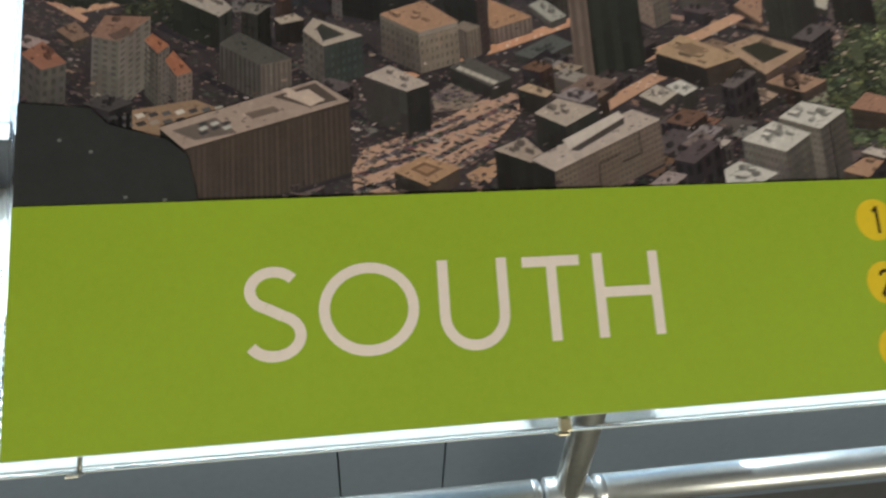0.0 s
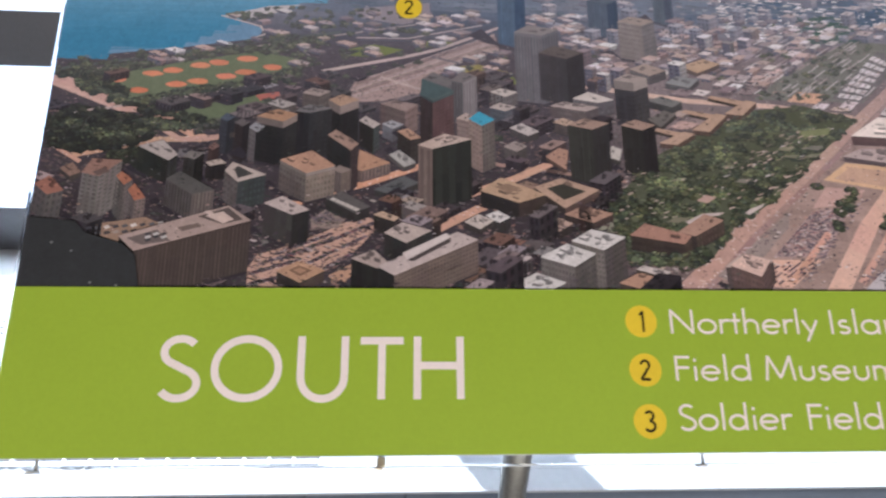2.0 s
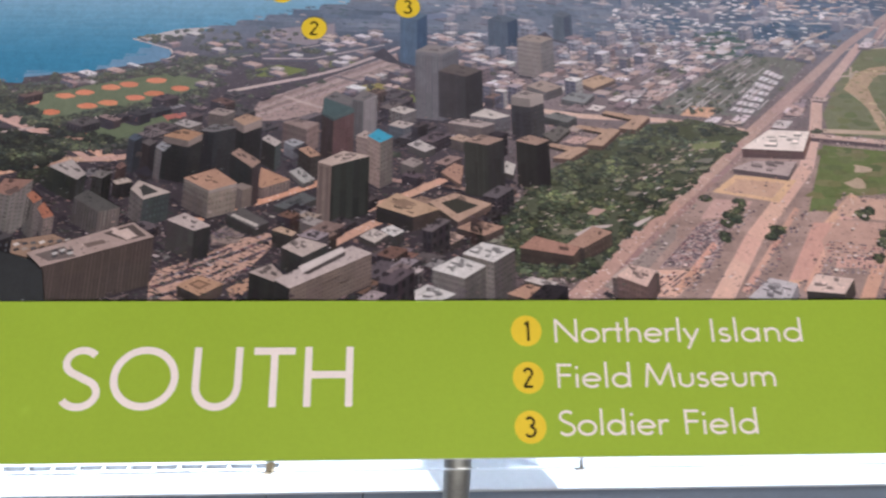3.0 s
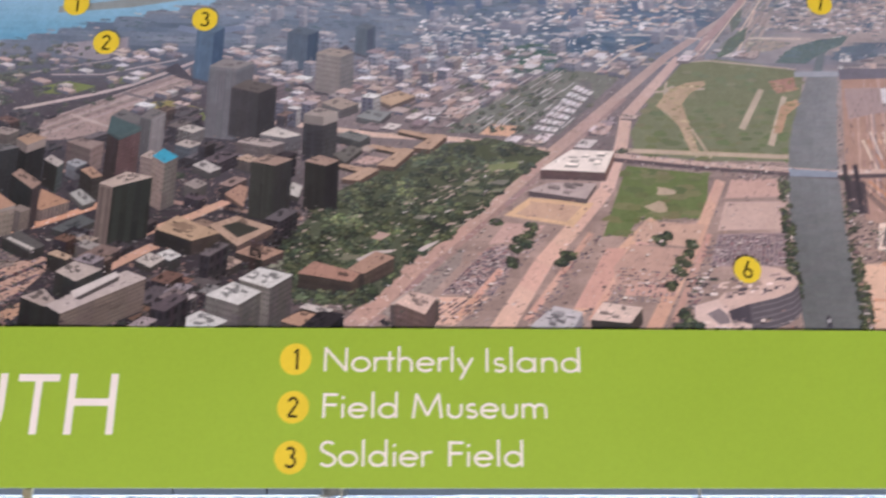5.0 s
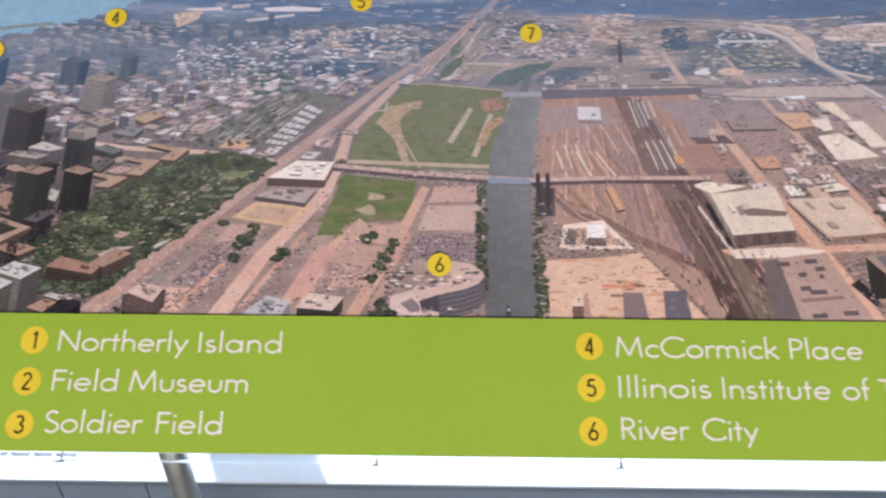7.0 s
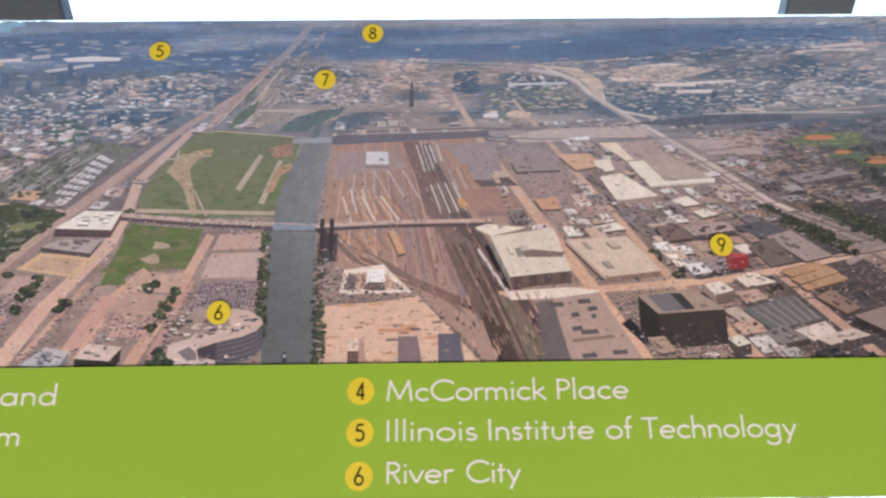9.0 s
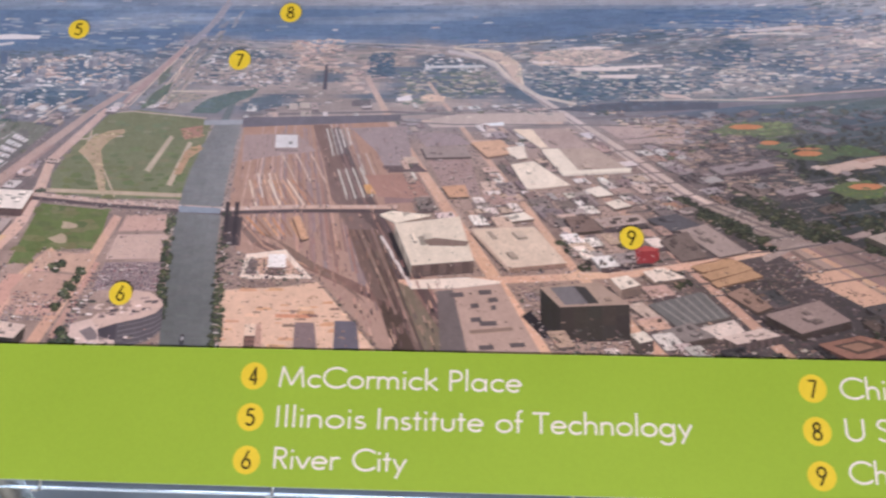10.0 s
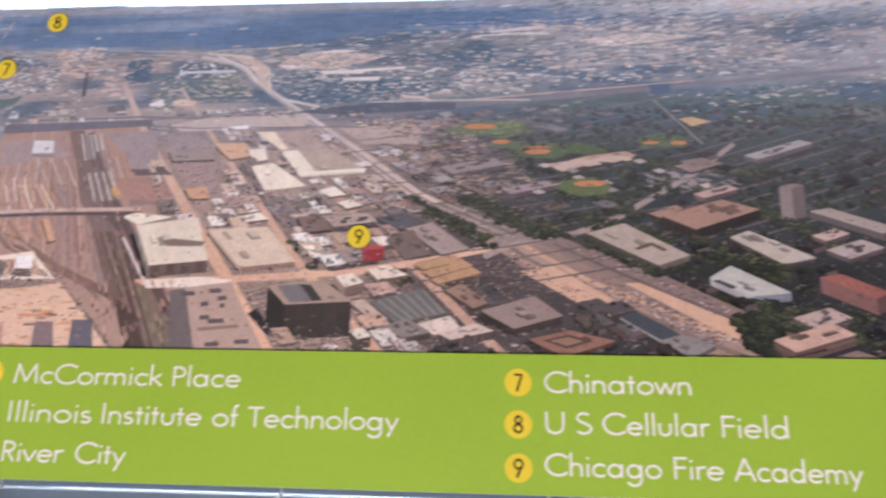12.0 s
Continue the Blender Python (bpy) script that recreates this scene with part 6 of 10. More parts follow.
tower((0.0357, 0.2793), (0.0434, 0.2831), (0.0526, 0.2801), (0.0454, 0.2763), 0.0248, (61, 71, 76), (43, 55, 61), (26, 37, 48), cols=3, rows=1, top=0)
# curved block on the river bank: stepped pale roofs over a dark rounded face
photo.up(((0.3494, 0.0694), (0.3619, 0.0747), (0.3768, 0.0729), (0.3880, 0.0659), (0.3903, 0.0609), (0.3847, 0.0543), (0.3713, 0.0490), (0.3565, 0.0458), (0.3491, 0.0437), (0.3333, 0.0385), (0.3245, 0.0468), (0.3304, 0.0529), (0.3492, 0.0552), (0.3616, 0.0594), (0.3568, 0.0654)), (196, 168, 152), 0.0285, 1, 2)
photo.up(((0.3904, 0.0614), (0.3907, 0.0389), (0.3791, 0.0288), (0.3634, 0.0237), (0.3488, 0.0205), (0.3481, 0.0437), (0.3713, 0.0490), (0.3847, 0.0543)), (84, 78, 80), 0.0285, 1, 4)
photo.up(((0.3324, 0.0384), (0.3491, 0.0442), (0.3499, 0.0284), (0.3343, 0.0311)), (66, 60, 64), 0.0285, 1, 5)
photo.up(((0.3068, 0.0425), (0.3245, 0.0478), (0.3333, 0.0385), (0.3343, 0.0311), (0.3499, 0.0284), (0.3498, 0.0205), (0.3187, 0.0200), (0.3060, 0.0326)), (204, 178, 164), 0.0285, 1, 4)
photo.up(((0.3157, 0.0362), (0.3255, 0.0408), (0.3323, 0.0350), (0.3333, 0.0291), (0.3245, 0.0280)), (120, 108, 106), 0.0285, 1, 6)
photo.up(((0.3515, 0.0417), (0.3712, 0.0460), (0.3846, 0.0507), (0.3902, 0.0553), (0.3901, 0.0543), (0.3846, 0.0497), (0.3712, 0.0450), (0.3515, 0.0407)), (112, 104, 104), 0.0285, 1, 6)
photo.up(((0.3514, 0.0373), (0.3711, 0.0415), (0.3845, 0.0462), (0.3900, 0.0508), (0.3900, 0.0498), (0.3845, 0.0452), (0.3711, 0.0405), (0.3514, 0.0363)), (112, 104, 104), 0.0285, 1, 6)
photo.up(((0.3514, 0.0328), (0.3710, 0.0371), (0.3844, 0.0417), (0.3899, 0.0463), (0.3899, 0.0453), (0.3843, 0.0408), (0.3710, 0.0361), (0.3514, 0.0318)), (112, 104, 104), 0.0285, 1, 6)
photo.up(((0.3513, 0.0284), (0.3709, 0.0326), (0.3842, 0.0373), (0.3898, 0.0418), (0.3897, 0.0408), (0.3842, 0.0363), (0.3709, 0.0316), (0.3513, 0.0274)), (112, 104, 104), 0.0285, 1, 6)
photo.up(((0.3513, 0.0240), (0.3708, 0.0282), (0.3841, 0.0328), (0.3896, 0.0374), (0.3896, 0.0364), (0.3841, 0.0318), (0.3708, 0.0272), (0.3513, 0.0230)), (112, 104, 104), 0.0285, 1, 6)
photo.up(((0.3575, 0.0522), (0.3652, 0.0533), (0.3649, 0.0555), (0.3583, 0.0546)), (210, 184, 168), 0.0285, 1, 7)
photo.up(((0.3220, 0.0558), (0.3305, 0.0570), (0.3301, 0.0588), (0.3228, 0.0578)), (150, 128, 122), 0.0285, 1, 8)
photo.up(((0.3290, 0.0559), (0.3334, 0.0565), (0.3332, 0.0582), (0.3295, 0.0577)), (210, 184, 168), 0.0285, 1, 9)
photo.up(((0.3366, 0.0520), (0.3420, 0.0528), (0.3417, 0.0539), (0.3371, 0.0533)), (92, 82, 82), 0.0285, 1, 10)
photo.up(((0.3321, 0.0510), (0.3358, 0.0515), (0.3357, 0.0533), (0.3324, 0.0529)), (150, 128, 122), 0.0285, 1, 11)
photo.up(((0.3308, 0.0483), (0.3338, 0.0487), (0.3337, 0.0508), (0.3311, 0.0505)), (150, 128, 122), 0.0285, 1, 7)
photo.up(((0.3731, 0.0561), (0.3793, 0.0570), (0.3791, 0.0588), (0.3738, 0.0581)), (150, 128, 122), 0.0285, 1, 8)
photo.up(((0.3332, 0.0484), (0.3373, 0.0490), (0.3371, 0.0513), (0.3336, 0.0509)), (92, 82, 82), 0.0285, 1, 9)
photo.up(((0.3403, 0.0577), (0.3442, 0.0582), (0.3440, 0.0594), (0.3407, 0.0589)), (228, 206, 194), 0.0285, 1, 10)
photo.up(((0.3409, 0.0508), (0.3474, 0.0517), (0.3471, 0.0534), (0.3416, 0.0527)), (72, 64, 68), 0.0285, 1, 11)
photo.up(((0.3260, 0.0575), (0.3308, 0.0582), (0.3306, 0.0602), (0.3265, 0.0596)), (150, 128, 122), 0.0285, 1, 7)
photo.up(((0.3513, 0.0527), (0.3546, 0.0531), (0.3545, 0.0555), (0.3517, 0.0551)), (228, 206, 194), 0.0285, 1, 8)
photo.up(((0.3778, 0.0635), (0.3841, 0.0644), (0.3838, 0.0659), (0.3785, 0.0652)), (92, 82, 82), 0.0285, 1, 9)
photo.up(((0.3573, 0.0633), (0.3605, 0.0638), (0.3604, 0.0650), (0.3576, 0.0646)), (150, 128, 122), 0.0285, 1, 10)
photo.up(((0.3277, 0.0592), (0.3355, 0.0603), (0.3351, 0.0618), (0.3285, 0.0609)), (210, 184, 168), 0.0285, 1, 11)
photo.up(((0.3418, 0.0552), (0.3493, 0.0563), (0.3490, 0.0573), (0.3425, 0.0564)), (72, 64, 68), 0.0285, 1, 7)
photo.up(((0.3737, 0.0563), (0.3772, 0.0568), (0.3771, 0.0582), (0.3741, 0.0578)), (210, 184, 168), 0.0285, 1, 8)
photo.up(((0.3438, 0.0610), (0.3484, 0.0616), (0.3482, 0.0636), (0.3442, 0.0630)), (228, 206, 194), 0.0285, 1, 9)
photo.up(((0.3410, 0.0584), (0.3451, 0.0589), (0.3449, 0.0600), (0.3415, 0.0595)), (150, 128, 122), 0.0285, 1, 10)
photo.up(((0.3644, 0.0588), (0.3702, 0.0597), (0.3700, 0.0616), (0.3650, 0.0610)), (228, 206, 194), 0.0285, 1, 11)
photo.up(((0.3810, 0.0635), (0.3854, 0.0641), (0.3852, 0.0660), (0.3815, 0.0654)), (72, 64, 68), 0.0285, 1, 7)
photo.up(((0.3499, 0.0569), (0.3532, 0.0574), (0.3531, 0.0597), (0.3502, 0.0593)), (228, 206, 194), 0.0285, 1, 8)
photo.up(((0.3678, 0.0659), (0.3767, 0.0672), (0.3763, 0.0689), (0.3688, 0.0678)), (150, 128, 122), 0.0285, 1, 9)
photo.up(((0.3600, 0.0515), (0.3636, 0.0520), (0.3634, 0.0536), (0.3604, 0.0532)), (150, 128, 122), 0.0285, 1, 10)
photo.up(((0.3261, 0.0565), (0.3299, 0.0571), (0.3297, 0.0594), (0.3265, 0.0590)), (210, 184, 168), 0.0285, 1, 11)
photo.up(((0.3722, 0.0628), (0.3781, 0.0636), (0.3779, 0.0656), (0.3729, 0.0649)), (92, 82, 82), 0.0285, 1, 7)
photo.up(((0.3366, 0.0560), (0.3449, 0.0572), (0.3445, 0.0581), (0.3374, 0.0572)), (210, 184, 168), 0.0285, 1, 8)
photo.up(((0.3791, 0.0623), (0.3841, 0.0630), (0.3838, 0.0640), (0.3796, 0.0634)), (72, 64, 68), 0.0285, 1, 9)
photo.up(((0.3521, 0.0550), (0.3580, 0.0559), (0.3577, 0.0568), (0.3527, 0.0561)), (72, 64, 68), 0.0285, 1, 10)
photo.up(((0.3619, 0.0534), (0.3694, 0.0545), (0.3690, 0.0559), (0.3627, 0.0550)), (72, 64, 68), 0.0285, 1, 11)
photo.up(((0.3704, 0.0558), (0.3776, 0.0568), (0.3773, 0.0591), (0.3712, 0.0583)), (72, 64, 68), 0.0285, 1, 7)
photo.up(((0.3615, 0.0547), (0.3645, 0.0551), (0.3644, 0.0569), (0.3618, 0.0565)), (72, 64, 68), 0.0285, 1, 8)
photo.up(((0.3415, 0.0590), (0.3462, 0.0597), (0.3460, 0.0613), (0.3420, 0.0608)), (72, 64, 68), 0.0285, 1, 9)
photo.up(((0.3414, 0.0534), (0.3488, 0.0545), (0.3484, 0.0565), (0.3422, 0.0557)), (72, 64, 68), 0.0285, 1, 10)
photo.up(((0.3201, 0.0621), (0.3274, 0.0622), (0.3270, 0.0639), (0.3208, 0.0638)), (74, 78, 62), 0.0285, 1, 3)
photo.up(((0.3217, 0.0565), (0.3273, 0.0566), (0.3270, 0.0578), (0.3223, 0.0578)), (74, 78, 62), 0.0285, 1, 4)
photo.up(((0.3209, 0.0571), (0.3273, 0.0572), (0.3270, 0.0593), (0.3215, 0.0593)), (150, 132, 124), 0.0285, 1, 5)
photo.up(((0.3038, 0.0520), (0.3096, 0.0521), (0.3093, 0.0541), (0.3044, 0.0540)), (150, 132, 124), 0.0285, 1, 6)
photo.up(((0.3060, 0.0557), (0.3133, 0.0558), (0.3129, 0.0572), (0.3068, 0.0571)), (226, 210, 200), 0.0285, 1, 7)
photo.up(((0.3042, 0.0551), (0.3103, 0.0552), (0.3099, 0.0565), (0.3048, 0.0564)), (60, 56, 58), 0.0285, 1, 3)
photo.up(((0.3144, 0.0641), (0.3197, 0.0642), (0.3195, 0.0655), (0.3150, 0.0655)), (226, 210, 200), 0.0285, 1, 4)
photo.up(((0.3192, 0.0630), (0.3269, 0.0632), (0.3265, 0.0649), (0.3199, 0.0648)), (52, 50, 50), 0.0285, 1, 5)
photo.up(((0.3012, 0.0570), (0.3060, 0.0571), (0.3057, 0.0590), (0.3016, 0.0590)), (52, 50, 50), 0.0285, 1, 6)
photo.up(((0.3050, 0.0530), (0.3099, 0.0531), (0.3096, 0.0546), (0.3055, 0.0546)), (74, 78, 62), 0.0285, 1, 7)
photo.up(((0.3191, 0.0508), (0.3254, 0.0509), (0.3251, 0.0528), (0.3197, 0.0527)), (226, 210, 200), 0.0285, 1, 3)
photo.up(((0.3130, 0.0599), (0.3175, 0.0599), (0.3172, 0.0617), (0.3135, 0.0617)), (52, 50, 50), 0.0285, 1, 4)
photo.up(((0.3076, 0.0590), (0.3112, 0.0590), (0.3110, 0.0607), (0.3080, 0.0606)), (52, 50, 50), 0.0285, 1, 5)
photo.up(((0.3155, 0.0588), (0.3192, 0.0589), (0.3190, 0.0608), (0.3159, 0.0607)), (52, 50, 50), 0.0285, 1, 6)
photo.up(((0.3118, 0.0615), (0.3154, 0.0616), (0.3152, 0.0627), (0.3121, 0.0627)), (226, 210, 200), 0.0285, 1, 7)
photo.up(((0.3077, 0.0594), (0.3152, 0.0595), (0.3148, 0.0613), (0.3084, 0.0612)), (74, 78, 62), 0.0285, 1, 3)
photo.up(((0.3147, 0.0504), (0.3195, 0.0505), (0.3193, 0.0521), (0.3152, 0.0520)), (60, 56, 58), 0.0285, 1, 4)
photo.up(((0.3108, 0.0569), (0.3172, 0.0570), (0.3169, 0.0586), (0.3114, 0.0585)), (60, 56, 58), 0.0285, 1, 5)
photo.up(((0.3124, 0.0605), (0.3202, 0.0606), (0.3198, 0.0624), (0.3132, 0.0623)), (150, 132, 124), 0.0285, 1, 6)
photo.up(((0.3011, 0.0493), (0.3055, 0.0494), (0.3053, 0.0518), (0.3015, 0.0517)), (60, 56, 58), 0.0285, 1, 7)
photo.up(((0.3106, 0.0627), (0.3166, 0.0628), (0.3163, 0.0645), (0.3112, 0.0644)), (74, 78, 62), 0.0285, 1, 3)
photo.up(((0.3012, 0.0623), (0.3061, 0.0624), (0.3058, 0.0642), (0.3016, 0.0641)), (52, 50, 50), 0.0285, 1, 4)
photo.up(((0.3166, 0.0224), (0.3233, 0.0225), (0.3229, 0.0237), (0.3172, 0.0236)), (160, 138, 130), 0.0285, 1, 8)
photo.up(((0.3386, 0.0242), (0.3429, 0.0243), (0.3427, 0.0257), (0.3390, 0.0257)), (160, 138, 130), 0.0285, 1, 9)
photo.up(((0.3252, 0.0230), (0.3324, 0.0231), (0.3321, 0.0250), (0.3259, 0.0249)), (226, 206, 192), 0.0285, 1, 10)
photo.up(((0.3349, 0.0270), (0.3404, 0.0271), (0.3402, 0.0284), (0.3355, 0.0284)), (160, 138, 130), 0.0285, 1, 8)
photo.up(((0.3343, 0.0289), (0.3389, 0.0290), (0.3387, 0.0306), (0.3348, 0.0306)), (110, 98, 96), 0.0285, 1, 9)
photo.up(((0.3119, 0.0287), (0.3175, 0.0288), (0.3173, 0.0305), (0.3125, 0.0304)), (226, 206, 192), 0.0285, 1, 10)
photo.up(((0.3408, 0.0254), (0.3438, 0.0255), (0.3437, 0.0272), (0.3411, 0.0272)), (160, 138, 130), 0.0285, 1, 8)
photo.up(((0.3278, 0.0243), (0.3354, 0.0244), (0.3350, 0.0260), (0.3286, 0.0259)), (160, 138, 130), 0.0285, 1, 9)
photo.up(((0.3241, 0.0242), (0.3305, 0.0243), (0.3302, 0.0262), (0.3247, 0.0261)), (160, 138, 130), 0.0285, 1, 10)
photo.up(((0.3367, 0.0287), (0.3437, 0.0288), (0.3434, 0.0304), (0.3375, 0.0304)), (160, 138, 130), 0.0285, 1, 8)
photo.up(((0.3286, 0.0245), (0.3338, 0.0246), (0.3335, 0.0259), (0.3291, 0.0258)), (226, 206, 192), 0.0285, 1, 9)
photo.up(((0.3247, 0.0252), (0.3301, 0.0253), (0.3298, 0.0266), (0.3252, 0.0265)), (226, 206, 192), 0.0285, 1, 10)
photo.up(((0.3239, 0.0252), (0.3270, 0.0253), (0.3269, 0.0270), (0.3242, 0.0269)), (160, 138, 130), 0.0285, 1, 8)
photo.up(((0.3368, 0.0237), (0.3429, 0.0238), (0.3426, 0.0248), (0.3374, 0.0247)), (110, 98, 96), 0.0285, 1, 9)
KEEP += [(0.236, 0.396, 0.135, 0.172), (0.300, 0.396, 0.01, 0.078), (0.385, 0.445, 0.0, 0.26), (0.445, 0.535, 0.06, 0.120)]
# three-cornered lot with its shed, yards
photo.flat(((0.462, 0.110), (0.498, 0.115), (0.525, 0.088), (0.457, 0.087)), (232, 212, 194))
photo.flat(((0.470, 0.106), (0.497, 0.110), (0.514, 0.092), (0.466, 0.091)), (196, 160, 136))
photo.flat(((0.466, 0.106), (0.474, 0.104), (0.472, 0.091), (0.462, 0.091)), (104, 92, 88))
block(0.483, 0.0985, 0.017, 0.012, 0.008, (240, 230, 224), (150, 128, 118), (120, 98, 90), 0, 0, 0)
for u, v, w, h, g in ((0.470, 0.022, 0.014, 0.024, (176, 140, 122)), (0.512, 0.022, 0.022, 0.026, (124, 108, 108)), (0.548, 0.022, 0.024, 0.028, (98, 94, 104)), (0.494, 0.052, 0.034, 0.003, (196, 138, 106))):
    photo.flat(((u, v), (u + w, v), (u + w * 0.8, v + h), (u, v + h)), g)
block(0.477, 0.036, 0.010, 0.010, 0.012, (224, 190, 160), (140, 106, 90), (120, 92, 80), 0, 0, 1)
# sheds and halls beyond the tracks
block(0.480, 0.2155, 0.022, 0.013, 0.004, (234, 226, 222), (150, 130, 126), (140, 120, 114), 0, 0, 1)
block(1.196, 0.030, 0.05, 0.02, 0.010, (190, 150, 130), None, (100, 80, 72), 0, 0, 4)
photo.flat(((0.552, 0.236), (0.606, 0.238), (0.612, 0.205), (0.590, 0.190), (0.578, 0.212)), (150, 132, 130))
photo.flat(((0.585, 0.188), (0.618, 0.190), (0.632, 0.163), (0.588, 0.160)), (136, 108, 104))
photo.flat(((0.449, 0.228), (0.500, 0.230), (0.520, 0.212), (0.470, 0.205), (0.449, 0.200)), (160, 134, 124))


def hall(left, back, right, front, h, roof, face=None, top=0):
    """A flat-roofed hall by its four roof corners."""
    l, t, r, b = [Vector(p) for p in (left, back, right, front)]
    down = Vector((0, -h))
    roof = tuple(x * (1 - 0.28 * step(l.x, 0.85, 1.05)) for x in roof)
    face = tuple(x * 0.9 for x in face) if face else tuple(x * 0.42 for x in roof)
    base = b.y - h
    photo.up([l, b, b + down, l + down], face, base, 1.15, 1)
    photo.up([b, r, r + down, b + down], face, base, 0.85, 1)
    photo.up([l, t, r, b], roof, base, 1, 2)
    for i in range(26):
        p = l.lerp(t, rng.uniform(0.03, 0.97)).lerp(b.lerp(r, rng.uniform(0.03, 0.97)), rng.uniform(0.03, 0.97))
        x, y = (r - b).normalized() * rng.uniform(0.0006, 0.0026) * near(p.y), (t - r).normalized() * rng.uniform(0.0005, 0.0018) * near(p.y)
        photo.up([p, p + x, p + x + y, p + y], roof, base, rng.choice((0.6, 0.75, 0.86, 0.9, 1.1)), 3)
    for i in range(top):
        p = l.lerp(t, rng.uniform(0.15, 0.8)).lerp(b.lerp(r, rng.uniform(0.15, 0.8)), rng.uniform(0.15, 0.8))
        x, y = (r - b) * rng.uniform(0.04, 0.12), (t - r) * rng.uniform(0.06, 0.16)
        photo.up([p, p + x, p + x + y, p + y], roof, base, rng.choice((0.5, 0.7, 0.8, 1.12)), 4 + i)
    KEEP.append((l.x, r.x, base, max(t.y, l.y, r.y)))


for g, pts in (((150, 130, 128), ((0.612, 0.232), (0.654, 0.231), (0.667, 0.220), (0.625, 0.217))), ((160, 134, 128), ((0.625, 0.209), (0.666, 0.209), (0.677, 0.169), (0.647, 0.167))), ((216, 176, 150), ((0.667, 0.224), (0.695, 0.225), (0.712, 0.220), (0.673, 0.213))), ((184, 156, 142), ((0.786, 0.241), (0.870, 0.241), (0.867, 0.222), (0.815, 0.222))), ((208, 184, 168), ((0.622, 0.243), (0.72, 0.246), (0.735, 0.240), (0.63, 0.237)))):
    photo.flat(pts, g)
hall((1.220, 0.155), (1.238, 0.158), (1.290, 0.141), (1.282, 0.134), 0.006, (214, 196, 184), (80, 72, 70), 4)
hall((1.223, 0.095), (1.241, 0.098), (1.280, 0.082), (1.268, 0.076), 0.014, (190, 120, 106), (112, 80, 74), 4)
hall((1.196, 0.178), (1.206, 0.181), (1.218, 0.180), (1.207, 0.176), 0.030, (176, 150, 140), (124, 110, 106), 0)
for i in range(110):
    u, v = rng.uniform(1.08, 1.16), rng.uniform(0.172, 0.196)
    w = 0.004
    photo.flat([(u - w, v + 0.001), (u + w, v - 0.001), (u + w, v), (u - w, v + 0.002)], rng.choice(((140, 130, 126), (96, 94, 94), (156, 146, 140))), 1, False)
KEEP += [(0.875, 0.985, 0.126, 0.160), (0.93, 1.04, 0.072, 0.102), (1.08, 1.15, 0.174, 0.194), (0.61, 0.675, 0.17, 0.232), (0.79, 0.865, 0.222, 0.241), (0.45, 0.60, 0.155, 0.24)]
# station, lots and blocks east of the river
tower((0.1892, 0.1533), (0.2153, 0.1704), (0.2502, 0.1693), (0.2420, 0.1514), 0.0077, (238, 223, 207), (82, 63, 57), (106, 77, 63), cols=10, rows=2, top=9)
tower((0.1791, 0.1351), (0.1961, 0.1419), (0.2341, 0.1414), (0.2254, 0.1288), 0.0043, (176, 158, 149), (81, 71, 69), (90, 78, 71), cols=8, rows=2, top=6)
tower((0.0740, 0.0438), (0.0867, 0.0526), (0.1055, 0.0478), (0.0970, 0.0352), 0.0196, (200, 172, 155), (86, 69, 61), (73, 59, 53), cols=5, rows=4, top=5)
tower((0.1783, 0.0266), (0.1969, 0.0418), (0.2188, 0.0372), (0.2079, 0.0203), 0.0097, (181, 174, 172), (142, 137, 139), (132, 127, 128), cols=6, rows=2, top=9)
tower((0.2249, 0.0318), (0.2351, 0.0449), (0.2652, 0.0409), (0.2557, 0.0293), 0.0117, (206, 182, 166), (43, 40, 34), (51, 44, 36), top=4)
photo.flat(((0.2602, 0.0938), (0.2713, 0.1103), (0.3205, 0.1079), (0.3105, 0.0889)), (186, 153, 131))
photo.flat(((0.2449, 0.0729), (0.2603, 0.0907), (0.3085, 0.0873), (0.2938, 0.0634), (0.2454, 0.0576)), (177, 145, 127))
cars(((0.2454, 0.0576), (0.2498, 0.0729), (0.2947, 0.0685), (0.2875, 0.0557)), 90, 0.0014)
# rail land
photo.flat(((0.5150, 0.2390), (0.5316, 0.2388), (0.5494, 0.1914), (0.5623, 0.1514), (0.5821, 0.1335), (0.5546, 0.1337), (0.5368, 0.1674), (0.5277, 0.2032)), (110, 88, 79))
photo.flat(((0.5547, 0.1348), (0.5821, 0.1346), (0.5988, 0.0965), (0.6162, 0.0648), (0.6415, 0.0215), (0.6024, 0.0219), (0.5865, 0.0652), (0.5692, 0.0968)), (108, 90, 82))
photo.flat(((0.5965, 0.0886), (0.6154, 0.0815), (0.6417, 0.0441), (0.6531, 0.0214), (0.6305, 0.0216)), (112, 101, 85))
photo.flat(((0.5857, 0.0703), (0.6019, 0.0650), (0.6230, 0.0217), (0.6024, 0.0219)), (74, 61, 53))
road(((0.5620, 0.1348), (0.5968, 0.0650)), 0.0027, (87, 72, 64))
road(((0.5659, 0.1347), (0.6031, 0.0567)), 0.0027, (130, 110, 98))
road(((0.5697, 0.1347), (0.6095, 0.0485)), 0.0027, (78, 65, 57))
road(((0.5735, 0.1346), (0.6157, 0.0403)), 0.0027, (88, 73, 66))
road(((0.5773, 0.1346), (0.6219, 0.0322)), 0.0027, (131, 110, 99))
road(((0.5811, 0.1346), (0.6281, 0.0241)), 0.0027, (78, 65, 57))
photo.flat(((0.4629, 0.1331), (0.4884, 0.1235), (0.5225, 0.0973), (0.5458, 0.0865), (0.5763, 0.0653), (0.5688, 0.0731), (0.5303, 0.0999), (0.5042, 0.1163), (0.4777, 0.1302)), (122, 101, 89))
